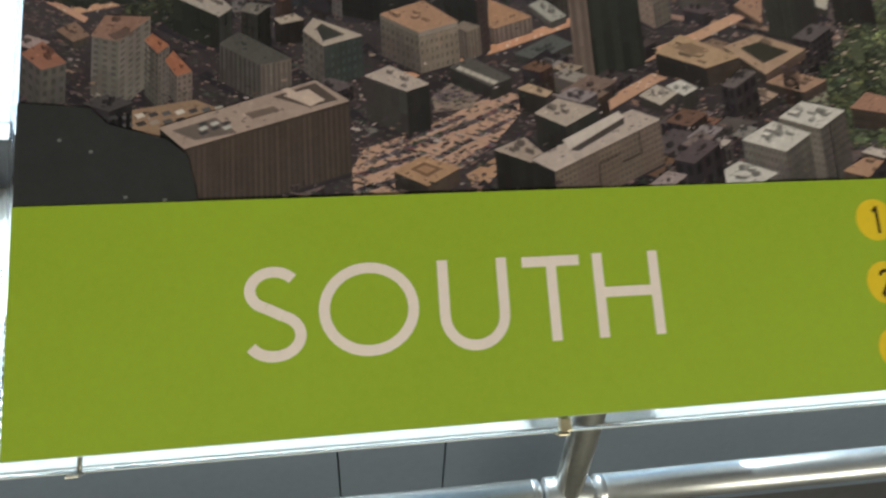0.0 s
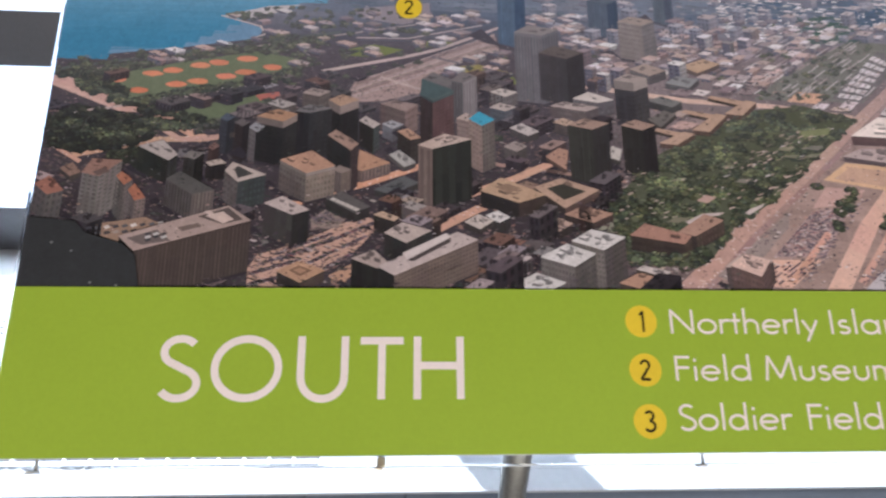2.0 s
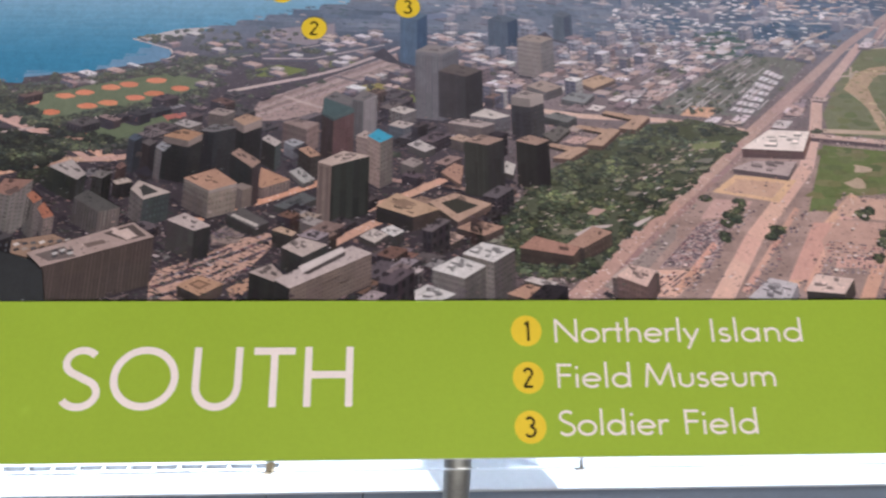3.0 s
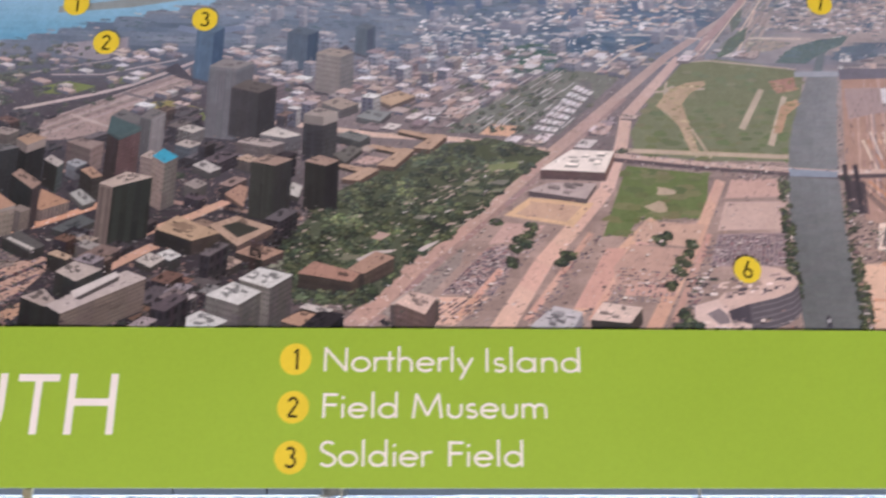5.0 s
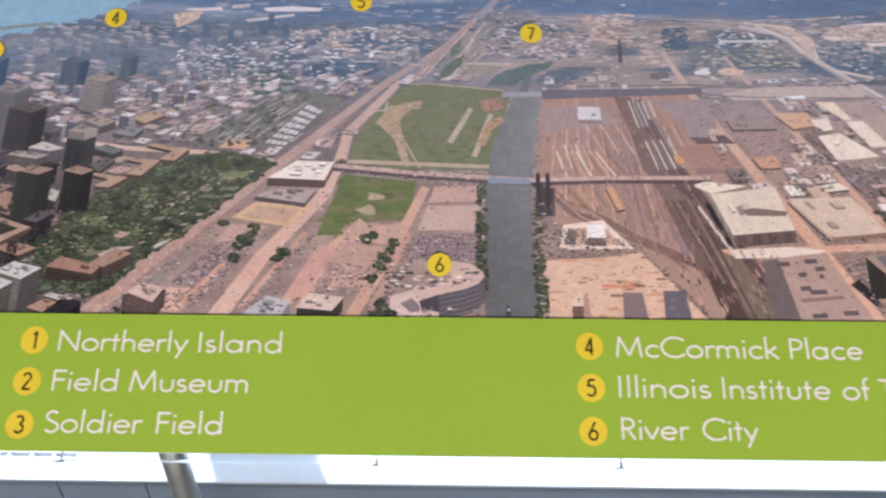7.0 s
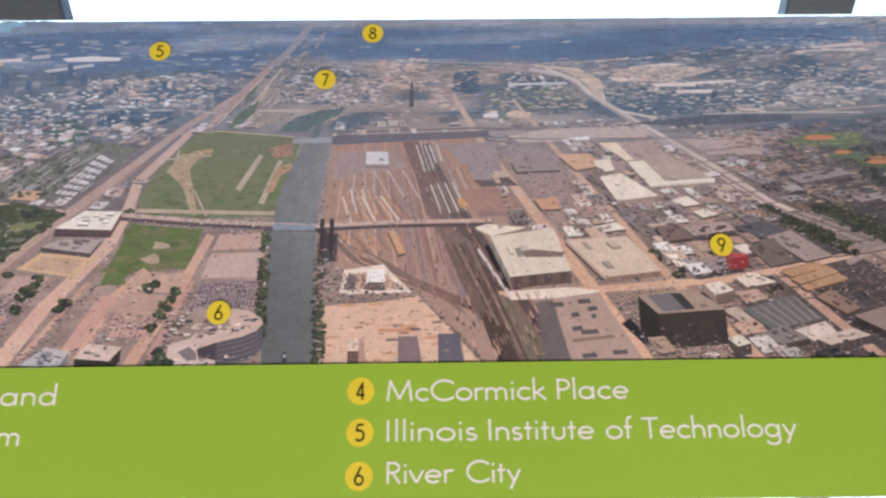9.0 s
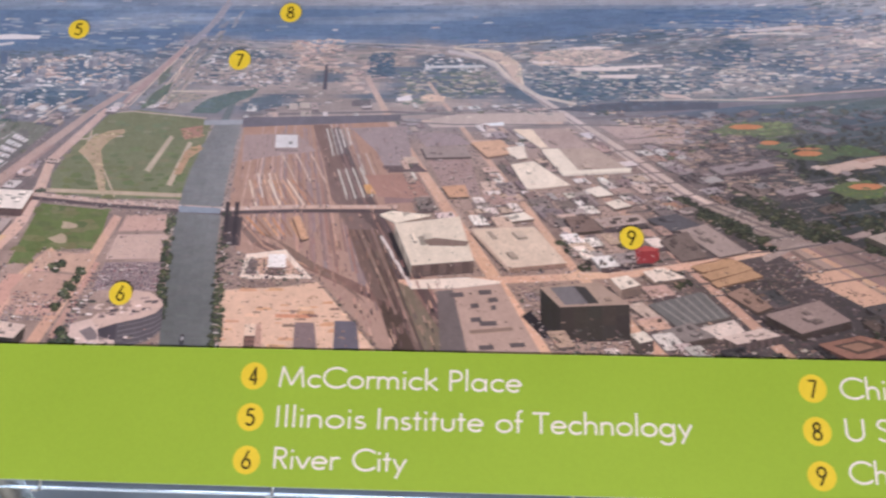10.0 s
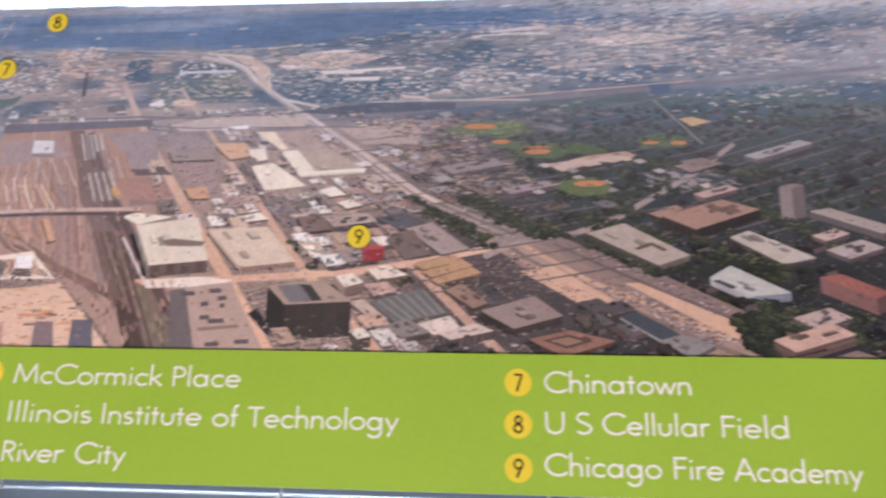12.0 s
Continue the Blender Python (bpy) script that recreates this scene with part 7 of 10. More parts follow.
road(((0.4583, 0.1819), (0.4676, 0.1535)), 0.0025, (236, 213, 188))
road(((0.4628, 0.1820), (0.4737, 0.1534)), 0.0025, (185, 133, 91))
road(((0.4673, 0.1822), (0.4797, 0.1534)), 0.0025, (138, 104, 82))
road(((0.4718, 0.1823), (0.4857, 0.1533)), 0.0025, (216, 168, 126))
road(((0.4763, 0.1824), (0.4917, 0.1533)), 0.0025, (236, 213, 188))
road(((0.4809, 0.1825), (0.4977, 0.1532)), 0.0025, (186, 133, 91))
road(((0.4854, 0.1827), (0.5037, 0.1531)), 0.0025, (138, 103, 82))
road(((0.4899, 0.1828), (0.5097, 0.1531)), 0.0025, (216, 168, 126))
road(((0.4944, 0.1829), (0.5157, 0.1530)), 0.0025, (236, 213, 189))
road(((0.4990, 0.1830), (0.5217, 0.1529)), 0.0025, (186, 133, 91))
road(((0.5035, 0.1832), (0.5277, 0.1529)), 0.0025, (138, 103, 82))
road(((0.4656, 0.1893), (0.4727, 0.1647)), 0.0023, (231, 214, 199))
road(((0.4710, 0.1893), (0.4791, 0.1646)), 0.0023, (206, 168, 136))
road(((0.4764, 0.1892), (0.4855, 0.1646)), 0.0023, (231, 214, 199))
road(((0.4818, 0.1892), (0.4919, 0.1645)), 0.0023, (206, 168, 136))
road(((0.4868, 0.2095), (0.5035, 0.1803)), 0.0022, (213, 185, 161))
road(((0.4939, 0.2094), (0.5105, 0.1802)), 0.0022, (150, 113, 88))
road(((0.5010, 0.2094), (0.5175, 0.1802)), 0.0022, (213, 185, 161))
road(((0.5081, 0.2093), (0.5245, 0.1801)), 0.0022, (150, 113, 88))
road(((0.5152, 0.2092), (0.5315, 0.1800)), 0.0022, (213, 185, 161))
road(((0.5288, 0.2353), (0.5370, 0.2072)), 0.0031, (210, 203, 191))
road(((0.5330, 0.2352), (0.5414, 0.2081)), 0.0031, (162, 153, 144))
road(((0.5371, 0.2352), (0.5457, 0.2089)), 0.0031, (210, 203, 191))
road(((0.5415, 0.2351), (0.5480, 0.2160)), 0.0029, (220, 213, 198))
road(((0.5448, 0.2357), (0.5507, 0.2171)), 0.0029, (138, 125, 116))
road(((0.5482, 0.2363), (0.5535, 0.2183)), 0.0029, (220, 213, 198))
road(((0.5424, 0.1938), (0.5529, 0.1639)), 0.0027, (212, 207, 195))
road(((0.5458, 0.1941), (0.5568, 0.1644)), 0.0027, (126, 104, 95))
road(((0.5492, 0.1945), (0.5607, 0.1649)), 0.0027, (212, 207, 195))
road(((0.5527, 0.1948), (0.5647, 0.1654)), 0.0027, (126, 104, 95))
road(((0.5561, 0.1952), (0.5686, 0.1660)), 0.0027, (212, 207, 196))
road(((0.5596, 0.1955), (0.5725, 0.1665)), 0.0027, (126, 104, 95))
road(((0.5630, 0.1959), (0.5765, 0.1670)), 0.0027, (213, 207, 196))
road(((0.5605, 0.2088), (0.5709, 0.1825)), 0.0025, (193, 177, 162))
road(((0.5641, 0.2095), (0.5750, 0.1830)), 0.0025, (137, 107, 90))
road(((0.5678, 0.2103), (0.5792, 0.1836)), 0.0025, (193, 177, 162))
road(((0.5714, 0.2110), (0.5833, 0.1841)), 0.0025, (137, 107, 89))
road(((0.4589, 0.1458), (0.4778, 0.1274)), 0.0027, (189, 133, 89))
road(((0.4668, 0.1457), (0.4841, 0.1274)), 0.0027, (138, 101, 77))
road(((0.4747, 0.1456), (0.4904, 0.1273)), 0.0027, (201, 155, 113))
road(((0.4827, 0.1455), (0.4967, 0.1272)), 0.0027, (189, 133, 89))
road(((0.4906, 0.1455), (0.5030, 0.1272)), 0.0027, (138, 101, 77))
road(((0.4986, 0.1454), (0.5093, 0.1271)), 0.0027, (201, 155, 113))
photo.flat(((0.5670, 0.1785), (0.5833, 0.1806), (0.5851, 0.1703), (0.5706, 0.1694)), (206, 155, 89))
photo.flat(((0.5837, 0.1980), (0.6201, 0.1976), (0.6280, 0.1917), (0.5900, 0.1910)), (85, 69, 69))
photo.flat(((0.5672, 0.1883), (0.6171, 0.1895), (0.6311, 0.1648), (0.5813, 0.1670)), (160, 120, 104))
tower((0.5028, 0.1464), (0.5092, 0.1475), (0.5188, 0.1264), (0.5125, 0.1243), 0.0022, (200, 158, 123), (139, 103, 82), (61, 47, 39), top=0)
# halls and sheds west of the tracks
tower((0.8165, 0.1200), (0.8265, 0.1232), (0.8383, 0.1209), (0.8309, 0.1172), 0.0108, (164, 77, 71), (103, 34, 34), (132, 46, 45), top=0)
patch(((0.8173, 0.1178), (0.8354, 0.1187), (0.8354, 0.1079), (0.8179, 0.1065)), (130, 44, 45), 0.1058, 9)
photo.flat(((0.6130, 0.0879), (0.6651, 0.0915), (0.6970, 0.0885), (0.6904, 0.0828), (0.6153, 0.0799)), (226, 211, 196))
road(((0.5862, 0.1290), (0.5992, 0.1083), (0.6154, 0.0826)), 0.0040, (210, 202, 196), main=True)
tower((0.5846, 0.1501), (0.5954, 0.1533), (0.6315, 0.1496), (0.6003, 0.1421), 0.0022, (239, 226, 205), (205, 192, 174), (140, 121, 103), top=2)
tower((0.5982, 0.1410), (0.6580, 0.1487), (0.6718, 0.1075), (0.6152, 0.1022), 0.0112, (215, 202, 184), (138, 130, 119), (102, 85, 78), cols=4, rows=1)
patch(((0.6261, 0.1253), (0.6357, 0.1280), (0.6672, 0.1249), (0.6648, 0.1205), (0.6301, 0.1204)), (120, 103, 93), 0.0918, 8)
tower((0.6701, 0.1369), (0.7265, 0.1397), (0.7550, 0.1066), (0.7038, 0.1012), 0.0048, (207, 188, 168), (182, 159, 141), (136, 110, 95))
tower((0.6374, 0.0792), (0.6958, 0.0864), (0.7322, 0.0230), (0.6641, 0.0138), 0.0015, (171, 147, 134), (107, 98, 94), (121, 104, 95), top=0)
patch(((0.6385, 0.0786), (0.6530, 0.0801), (0.6676, 0.0212), (0.6435, 0.0215)), (103, 94, 92), 0.0120, 8)
patch(((0.6497, 0.0769), (0.6621, 0.0779), (0.6634, 0.0737), (0.6510, 0.0728)), (87, 79, 79), 0.0120, 10)
patch(((0.6757, 0.0798), (0.6871, 0.0807), (0.6883, 0.0765), (0.6769, 0.0756)), (87, 79, 79), 0.0117, 10)
patch(((0.6845, 0.0729), (0.6928, 0.0739), (0.6940, 0.0697), (0.6857, 0.0687)), (87, 79, 79), 0.0116, 10)
patch(((0.6687, 0.0674), (0.6759, 0.0683), (0.6772, 0.0642), (0.6699, 0.0632)), (87, 79, 79), 0.0118, 10)
patch(((0.6871, 0.0661), (0.6912, 0.0671), (0.6925, 0.0630), (0.6883, 0.0620)), (87, 79, 79), 0.0116, 10)
patch(((0.6689, 0.0550), (0.6781, 0.0559), (0.6794, 0.0518), (0.6701, 0.0509)), (87, 79, 79), 0.0118, 10)
patch(((0.6768, 0.0518), (0.6922, 0.0527), (0.6934, 0.0486), (0.6781, 0.0477)), (87, 79, 79), 0.0117, 10)
patch(((0.6763, 0.0306), (0.6895, 0.0314), (0.6907, 0.0274), (0.6776, 0.0266)), (87, 79, 79), 0.0117, 10)
patch(((0.7038, 0.0333), (0.7170, 0.0341), (0.7182, 0.0301), (0.7050, 0.0293)), (87, 79, 79), 0.0113, 10)
patch(((0.6681, 0.0438), (0.7060, 0.0474), (0.7078, 0.0444), (0.6699, 0.0407)), (130, 110, 97), 0.0116, 9)
tower((0.7313, 0.0834), (0.7823, 0.0892), (0.8099, 0.0700), (0.7487, 0.0665), 0.0306, (159, 139, 124), (41, 39, 34), (56, 51, 45), top=2)
patch(((0.7401, 0.0833), (0.7621, 0.0852), (0.7759, 0.0698), (0.7530, 0.0680)), (110, 106, 108), 0.0358, 8)
patch(((0.7611, 0.0852), (0.7714, 0.0846), (0.7831, 0.0703), (0.7738, 0.0693)), (56, 54, 52), 0.0356, 9)
tower((0.7942, 0.0928), (0.8092, 0.0958), (0.8201, 0.0877), (0.8034, 0.0832), 0.0094, (222, 209, 194), (141, 122, 109), (110, 94, 84), top=1)
tower((0.8232, 0.0994), (0.8416, 0.1035), (0.8602, 0.0948), (0.8334, 0.0902), 0.0042, (219, 203, 188), (121, 104, 93), (94, 81, 72), top=5)
tower((0.8088, 0.0690), (0.8205, 0.0720), (0.8432, 0.0541), (0.8335, 0.0506), 0.0031, (186, 166, 151), (86, 75, 67), (80, 71, 63), top=1)
tower((0.8264, 0.0698), (0.8728, 0.0819), (0.8972, 0.0607), (0.8513, 0.0504), 0.0031, (103, 101, 98), (70, 65, 61), (80, 73, 67), top=0)
patch(((0.8337, 0.0702), (0.8353, 0.0707), (0.8604, 0.0529), (0.8583, 0.0524)), (132, 128, 123), 0.0459, 9)
patch(((0.8417, 0.0722), (0.8434, 0.0727), (0.8673, 0.0543), (0.8652, 0.0539)), (132, 128, 123), 0.0458, 9)
patch(((0.8498, 0.0742), (0.8514, 0.0748), (0.8742, 0.0558), (0.8721, 0.0553)), (132, 128, 123), 0.0457, 9)
patch(((0.8579, 0.0763), (0.8595, 0.0768), (0.8811, 0.0573), (0.8790, 0.0568)), (132, 128, 123), 0.0457, 9)
patch(((0.8660, 0.0783), (0.8676, 0.0788), (0.8881, 0.0588), (0.8859, 0.0583)), (132, 128, 123), 0.0456, 9)
patch(((0.8741, 0.0803), (0.8757, 0.0808), (0.8950, 0.0602), (0.8929, 0.0597)), (132, 128, 123), 0.0455, 9)
tower((0.8380, 0.0470), (0.8622, 0.0544), (0.8828, 0.0429), (0.8575, 0.0376), 0.0055, (127, 118, 113), (74, 65, 59), (68, 58, 53), top=6)
tower((0.8685, 0.0492), (0.8997, 0.0576), (0.9083, 0.0482), (0.8870, 0.0403), 0.0051, (207, 190, 179), (100, 85, 78), (86, 73, 67), top=1)
tower((0.8889, 0.0423), (0.9242, 0.0511), (0.9384, 0.0449), (0.9011, 0.0366), 0.0075, (193, 174, 163), (82, 71, 65), (68, 58, 55), cols=6, rows=1)
tower((0.8095, 0.0432), (0.8211, 0.0462), (0.8292, 0.0389), (0.8176, 0.0360), 0.0100, (216, 205, 190), (74, 67, 59), (70, 62, 57), top=1)
tower((0.7075, 0.2359), (0.7575, 0.2367), (0.7829, 0.2154), (0.7346, 0.2171), 0.0018, (175, 150, 136), (196, 179, 157), (166, 144, 128), top=2)
patch(((0.7075, 0.2359), (0.7252, 0.2358), (0.7402, 0.2176), (0.7324, 0.2171)), (246, 222, 190), 0.2130, 9)
tower((0.7345, 0.2159), (0.7842, 0.2172), (0.8167, 0.1957), (0.7541, 0.1916), 0.0029, (178, 158, 141), (237, 224, 205), (224, 211, 192), top=2)
patch(((0.7345, 0.2159), (0.7499, 0.2164), (0.7695, 0.1938), (0.7541, 0.1916)), (242, 229, 208), 0.1876, 9)
patch(((0.7532, 0.1940), (0.8170, 0.1980), (0.8166, 0.1951), (0.7540, 0.1911)), (247, 237, 216), 0.1873, 9)
tower((0.7058, 0.2003), (0.7268, 0.2036), (0.7600, 0.1806), (0.7201, 0.1758), 0.0023, (243, 229, 209), (190, 176, 158), (164, 143, 125), top=1)
tower((0.7005, 0.2168), (0.7172, 0.2191), (0.7206, 0.2072), (0.7083, 0.2050), 0.0023, (247, 231, 210), (124, 103, 85), (110, 89, 73), top=0)
tower((0.6678, 0.2219), (0.6956, 0.2252), (0.7089, 0.2120), (0.6834, 0.2076), 0.0024, (216, 170, 131), (109, 83, 62), (95, 71, 53), top=2)
tower((0.6889, 0.1479), (0.7171, 0.1537), (0.7262, 0.1475), (0.6960, 0.1433), 0.0028, (240, 229, 213), (105, 88, 77), (94, 77, 66), top=4)
tower((0.6409, 0.1778), (0.6626, 0.1798), (0.6667, 0.1684), (0.6484, 0.1674), 0.0023, (198, 153, 118), (68, 54, 46), (58, 47, 38), top=1)
tower((0.6209, 0.2164), (0.6621, 0.2184), (0.6681, 0.2077), (0.6259, 0.2064), 0.0023, (150, 133, 125), (63, 52, 47), (58, 47, 41), top=2)
tower((0.7541, 0.1494), (0.7757, 0.1514), (0.7891, 0.1379), (0.7632, 0.1349), 0.0033, (118, 99, 90), (51, 42, 36), (57, 47, 38))
tower((0.7742, 0.1764), (0.7875, 0.1797), (0.7996, 0.1716), (0.7842, 0.1695), 0.0023, (239, 227, 212), (102, 86, 73), (90, 73, 60), top=0)
tower((0.7921, 0.1637), (0.8044, 0.1670), (0.8155, 0.1612), (0.8011, 0.1579), 0.0028, (231, 218, 201), (92, 79, 69), (85, 69, 59), top=1)
# trees and warehouses along the motorway
grove(((0.9782, 0.1422), (1.0229, 0.1380), (1.0868, 0.1035), (1.1307, 0.0898), (1.1871, 0.0599), (1.1921, 0.1067), (1.1142, 0.1196), (1.0676, 0.1470), (1.0086, 0.1535)), 520, 0.55)
grove(((1.0693, 0.1763), (1.1998, 0.1789), (1.1948, 0.1320), (1.1789, 0.1522), (1.1179, 0.1693)), 320, 0.55)
grove(((1.1468, 0.0608), (1.1873, 0.0623), (1.1833, 0.0242), (1.1534, 0.0323)), 200, 0.55)
grove(((0.8488, 0.1692), (0.8645, 0.1695), (0.9237, 0.1382), (0.9125, 0.1326)), 170, 0.55)
grove(((0.8994, 0.1702), (0.9175, 0.1733), (0.9921, 0.1346), (0.9780, 0.1289)), 220, 0.55)
grove(((0.9946, 0.1913), (1.1004, 0.1986), (1.0982, 0.1662), (0.9939, 0.1640)), 170, 0.55)
grove(((0.9384, 0.2298), (1.0725, 0.2343), (1.1197, 0.1935), (0.9691, 0.1908)), 260, 0.55)
tower((0.8285, 0.1484), (0.8555, 0.1539), (0.8775, 0.1430), (0.8497, 0.1374), 0.0027, (81, 79, 82), (45, 41, 41), (41, 38, 37))
tower((0.8396, 0.1280), (0.8642, 0.1373), (0.8811, 0.1142), (0.8577, 0.1093), 0.0016, (109, 96, 89), (63, 56, 51), (58, 50, 45), top=4)
tower((0.8580, 0.1382), (0.8816, 0.1442), (0.9166, 0.1194), (0.8913, 0.1140), 0.0021, (154, 138, 130), (89, 78, 73), (80, 69, 62))
photo.flat(((0.8668, 0.1613), (0.8995, 0.1652), (0.9756, 0.1347), (0.9488, 0.1213)), (136, 120, 110))
road(((0.8788, 0.1604), (0.9479, 0.1297)), 0.0018, (77, 70, 67))
road(((0.8836, 0.1611), (0.9530, 0.1312)), 0.0018, (159, 143, 130))
road(((0.8884, 0.1617), (0.9580, 0.1326)), 0.0018, (77, 70, 67))
road(((0.8931, 0.1624), (0.9630, 0.1341)), 0.0018, (159, 143, 130))
road(((0.8979, 0.1630), (0.9681, 0.1355)), 0.0018, (77, 69, 67))
tower((0.8660, 0.1048), (0.8984, 0.1126), (0.9116, 0.1087), (0.8753, 0.0998), 0.0026, (173, 139, 105), (98, 76, 59), (106, 81, 63), top=0)
tower((0.8743, 0.0977), (0.9116, 0.1082), (0.9197, 0.1037), (0.8825, 0.0928), 0.0026, (172, 139, 106), (98, 77, 60), (106, 82, 63), top=0)
tower((0.8825, 0.0907), (0.9187, 0.1022), (0.9277, 0.0972), (0.8886, 0.0867), 0.0026, (172, 139, 106), (98, 77, 60), (106, 82, 63), top=0)
tower((0.8952, 0.0808), (0.9102, 0.0869), (0.9335, 0.0698), (0.9207, 0.0648), 0.0030, (138, 114, 99), (65, 55, 47), (70, 58, 49))
tower((0.9267, 0.0823), (0.9376, 0.0852), (0.9513, 0.0739), (0.9414, 0.0700), 0.0030, (66, 65, 65), (44, 41, 39), (41, 38, 36), top=2)
tower((0.9276, 0.0625), (0.9749, 0.0762), (0.9997, 0.0590), (0.9568, 0.0471), 0.0074, (139, 122, 115), (49, 43, 38), (54, 46, 42))
tower((0.9702, 0.0377), (1.0060, 0.0459), (1.0445, 0.0372), (1.0005, 0.0234), 0.0039, (131, 97, 81), (66, 48, 39), (71, 53, 44), top=4)
patch(((0.9817, 0.0367), (1.0049, 0.0420), (1.0265, 0.0365), (1.0026, 0.0297)), (77, 63, 54), 0.0196, 9)
patch(((0.9884, 0.0365), (1.0048, 0.0400), (1.0170, 0.0361), (1.0026, 0.0322)), (136, 106, 87), 0.0196, 10)
tower((1.0494, 0.0588), (1.0638, 0.0633), (1.1010, 0.0437), (1.0839, 0.0387), 0.0029, (62, 66, 72), (138, 134, 129), (125, 120, 117), top=0)
tower((1.0847, 0.0368), (1.1029, 0.0438), (1.1298, 0.0347), (1.1088, 0.0239), 0.0038, (128, 122, 119), (91, 83, 80), (83, 75, 72), top=2)
photo.flat(((0.9600, 0.0997), (0.9922, 0.1038), (1.0592, 0.0646), (1.0388, 0.0560), (1.0050, 0.0747)), (193, 158, 134))
photo.flat(((1.0547, 0.0884), (1.0749, 0.0890), (1.1660, 0.0500), (1.1495, 0.0398), (1.1256, 0.0504)), (193, 158, 132))
cars(((1.0305, 0.0841), (1.0452, 0.0896), (1.1538, 0.0371), (1.1262, 0.0351)), 240, 0.0016)
cars(((1.0075, 0.1218), (1.0224, 0.1249), (1.1473, 0.0657), (1.1329, 0.0603)), 200, 0.0016)
road(((0.9928, 0.1241), (1.0457, 0.0997), (1.1060, 0.0741), (1.1817, 0.0429)), 0.0040, (100, 86, 84), main=True)
tower((1.0233, 0.1343), (1.0566, 0.1435), (1.1128, 0.1144), (1.0854, 0.1050), 0.0056, (164, 150, 139), (66, 63, 54), (93, 83, 75))
patch(((1.0651, 0.1203), (1.0800, 0.1259), (1.0940, 0.1190), (1.0901, 0.1174), (1.0798, 0.1228), (1.0679, 0.1183)), (81, 70, 62), 0.0992, 9)
tower((1.0908, 0.1507), (1.1448, 0.1661), (1.1770, 0.1569), (1.1204, 0.1383), 0.0093, (152, 120, 103), (37, 32, 26), (28, 24, 20), cols=10, rows=1, top=8)
tower((1.0797, 0.1530), (1.1037, 0.1610), (1.1103, 0.1580), (1.0902, 0.1491), 0.0032, (148, 118, 100), (48, 39, 31), (44, 35, 27), top=2)
tower((1.1292, 0.0942), (1.1475, 0.1048), (1.1971, 0.0811), (1.1651, 0.0781), 0.0078, (174, 171, 165), (156, 154, 154), (111, 115, 125))
patch(((1.1308, 0.0908), (1.1366, 0.0920), (1.1519, 0.0855), (1.1470, 0.0834)), (66, 66, 68), 0.0694, 9)
tower((1.1494, 0.1308), (1.1661, 0.1369), (1.2214, 0.1125), (1.1939, 0.1067), 0.0025, (175, 164, 153), (81, 73, 65), (76, 68, 60), top=6)
tower((0.9898, 0.2012), (1.0128, 0.2049), (1.0228, 0.1995), (1.0023, 0.1936), 0.0022, (183, 160, 139), (55, 48, 42), (48, 39, 33), top=2)
tower((1.0093, 0.2048), (1.0283, 0.2096), (1.0407, 0.2042), (1.0253, 0.1984), 0.0022, (174, 141, 117), (40, 34, 29), (40, 31, 25), top=1)
tower((1.0308, 0.2096), (1.0613, 0.2134), (1.0711, 0.2091), (1.0432, 0.2031), 0.0022, (173, 139, 114), (39, 32, 28), (39, 30, 23), top=1)
tower((1.1043, 0.1987), (1.1354, 0.2046), (1.1458, 0.2005), (1.1197, 0.1924), 0.0022, (135, 117, 105), (38, 35, 33), (33, 29, 27), top=2)
photo.flat(((0.9751, 0.2360), (0.9737, 0.2319), (0.9541, 0.2288), (0.9332, 0.2274), (0.9121, 0.2282), (0.8922, 0.2310), (0.8908, 0.2350), (0.9009, 0.2392), (0.9120, 0.2423), (0.9332, 0.2436), (0.9543, 0.2427), (0.9652, 0.2399)), (64, 79, 31))
photo.flat(((0.9437, 0.2385), (0.9405, 0.2363), (0.9321, 0.2348), (0.9216, 0.2347), (0.9132, 0.2360), (0.9099, 0.2381), (0.9132, 0.2403), (0.9216, 0.2418), (0.9321, 0.2419), (0.9405, 0.2406)), (179, 102, 52))
photo.flat(((0.9556, 0.2266), (0.9552, 0.2243), (0.9483, 0.2225), (0.9410, 0.2218), (0.9337, 0.2223), (0.9268, 0.2239), (0.9263, 0.2262), (0.9298, 0.2285), (0.9337, 0.2303), (0.9410, 0.2310), (0.9484, 0.2305), (0.9522, 0.2288)), (66, 81, 35))
photo.flat(((0.9509, 0.2237), (0.9495, 0.2227), (0.9459, 0.2221), (0.9413, 0.2220), (0.9377, 0.2226), (0.9363, 0.2235), (0.9377, 0.2244), (0.9414, 0.2251), (0.9459, 0.2251), (0.9495, 0.2246)), (176, 104, 56))
photo.flat(((1.0208, 0.2150), (1.0196, 0.2111), (1.0027, 0.2080), (0.9848, 0.2067), (0.9668, 0.2074), (0.9498, 0.2101), (0.9487, 0.2140), (0.9574, 0.2181), (0.9670, 0.2211), (0.9851, 0.2224), (1.0031, 0.2216), (1.0125, 0.2189)), (68, 82, 39))
photo.flat(((0.9953, 0.2164), (0.9923, 0.2143), (0.9845, 0.2130), (0.9750, 0.2129), (0.9673, 0.2140), (0.9643, 0.2159), (0.9673, 0.2180), (0.9751, 0.2193), (0.9847, 0.2194), (0.9924, 0.2183)), (174, 104, 58))
photo.flat(((1.0465, 0.1791), (1.0455, 0.1742), (1.0327, 0.1704), (1.0191, 0.1688), (1.0056, 0.1698), (0.9929, 0.1732), (0.9922, 0.1781), (0.9989, 0.1831), (1.0061, 0.1869), (1.0198, 0.1884), (1.0334, 0.1874), (1.0403, 0.1839)), (75, 87, 50))
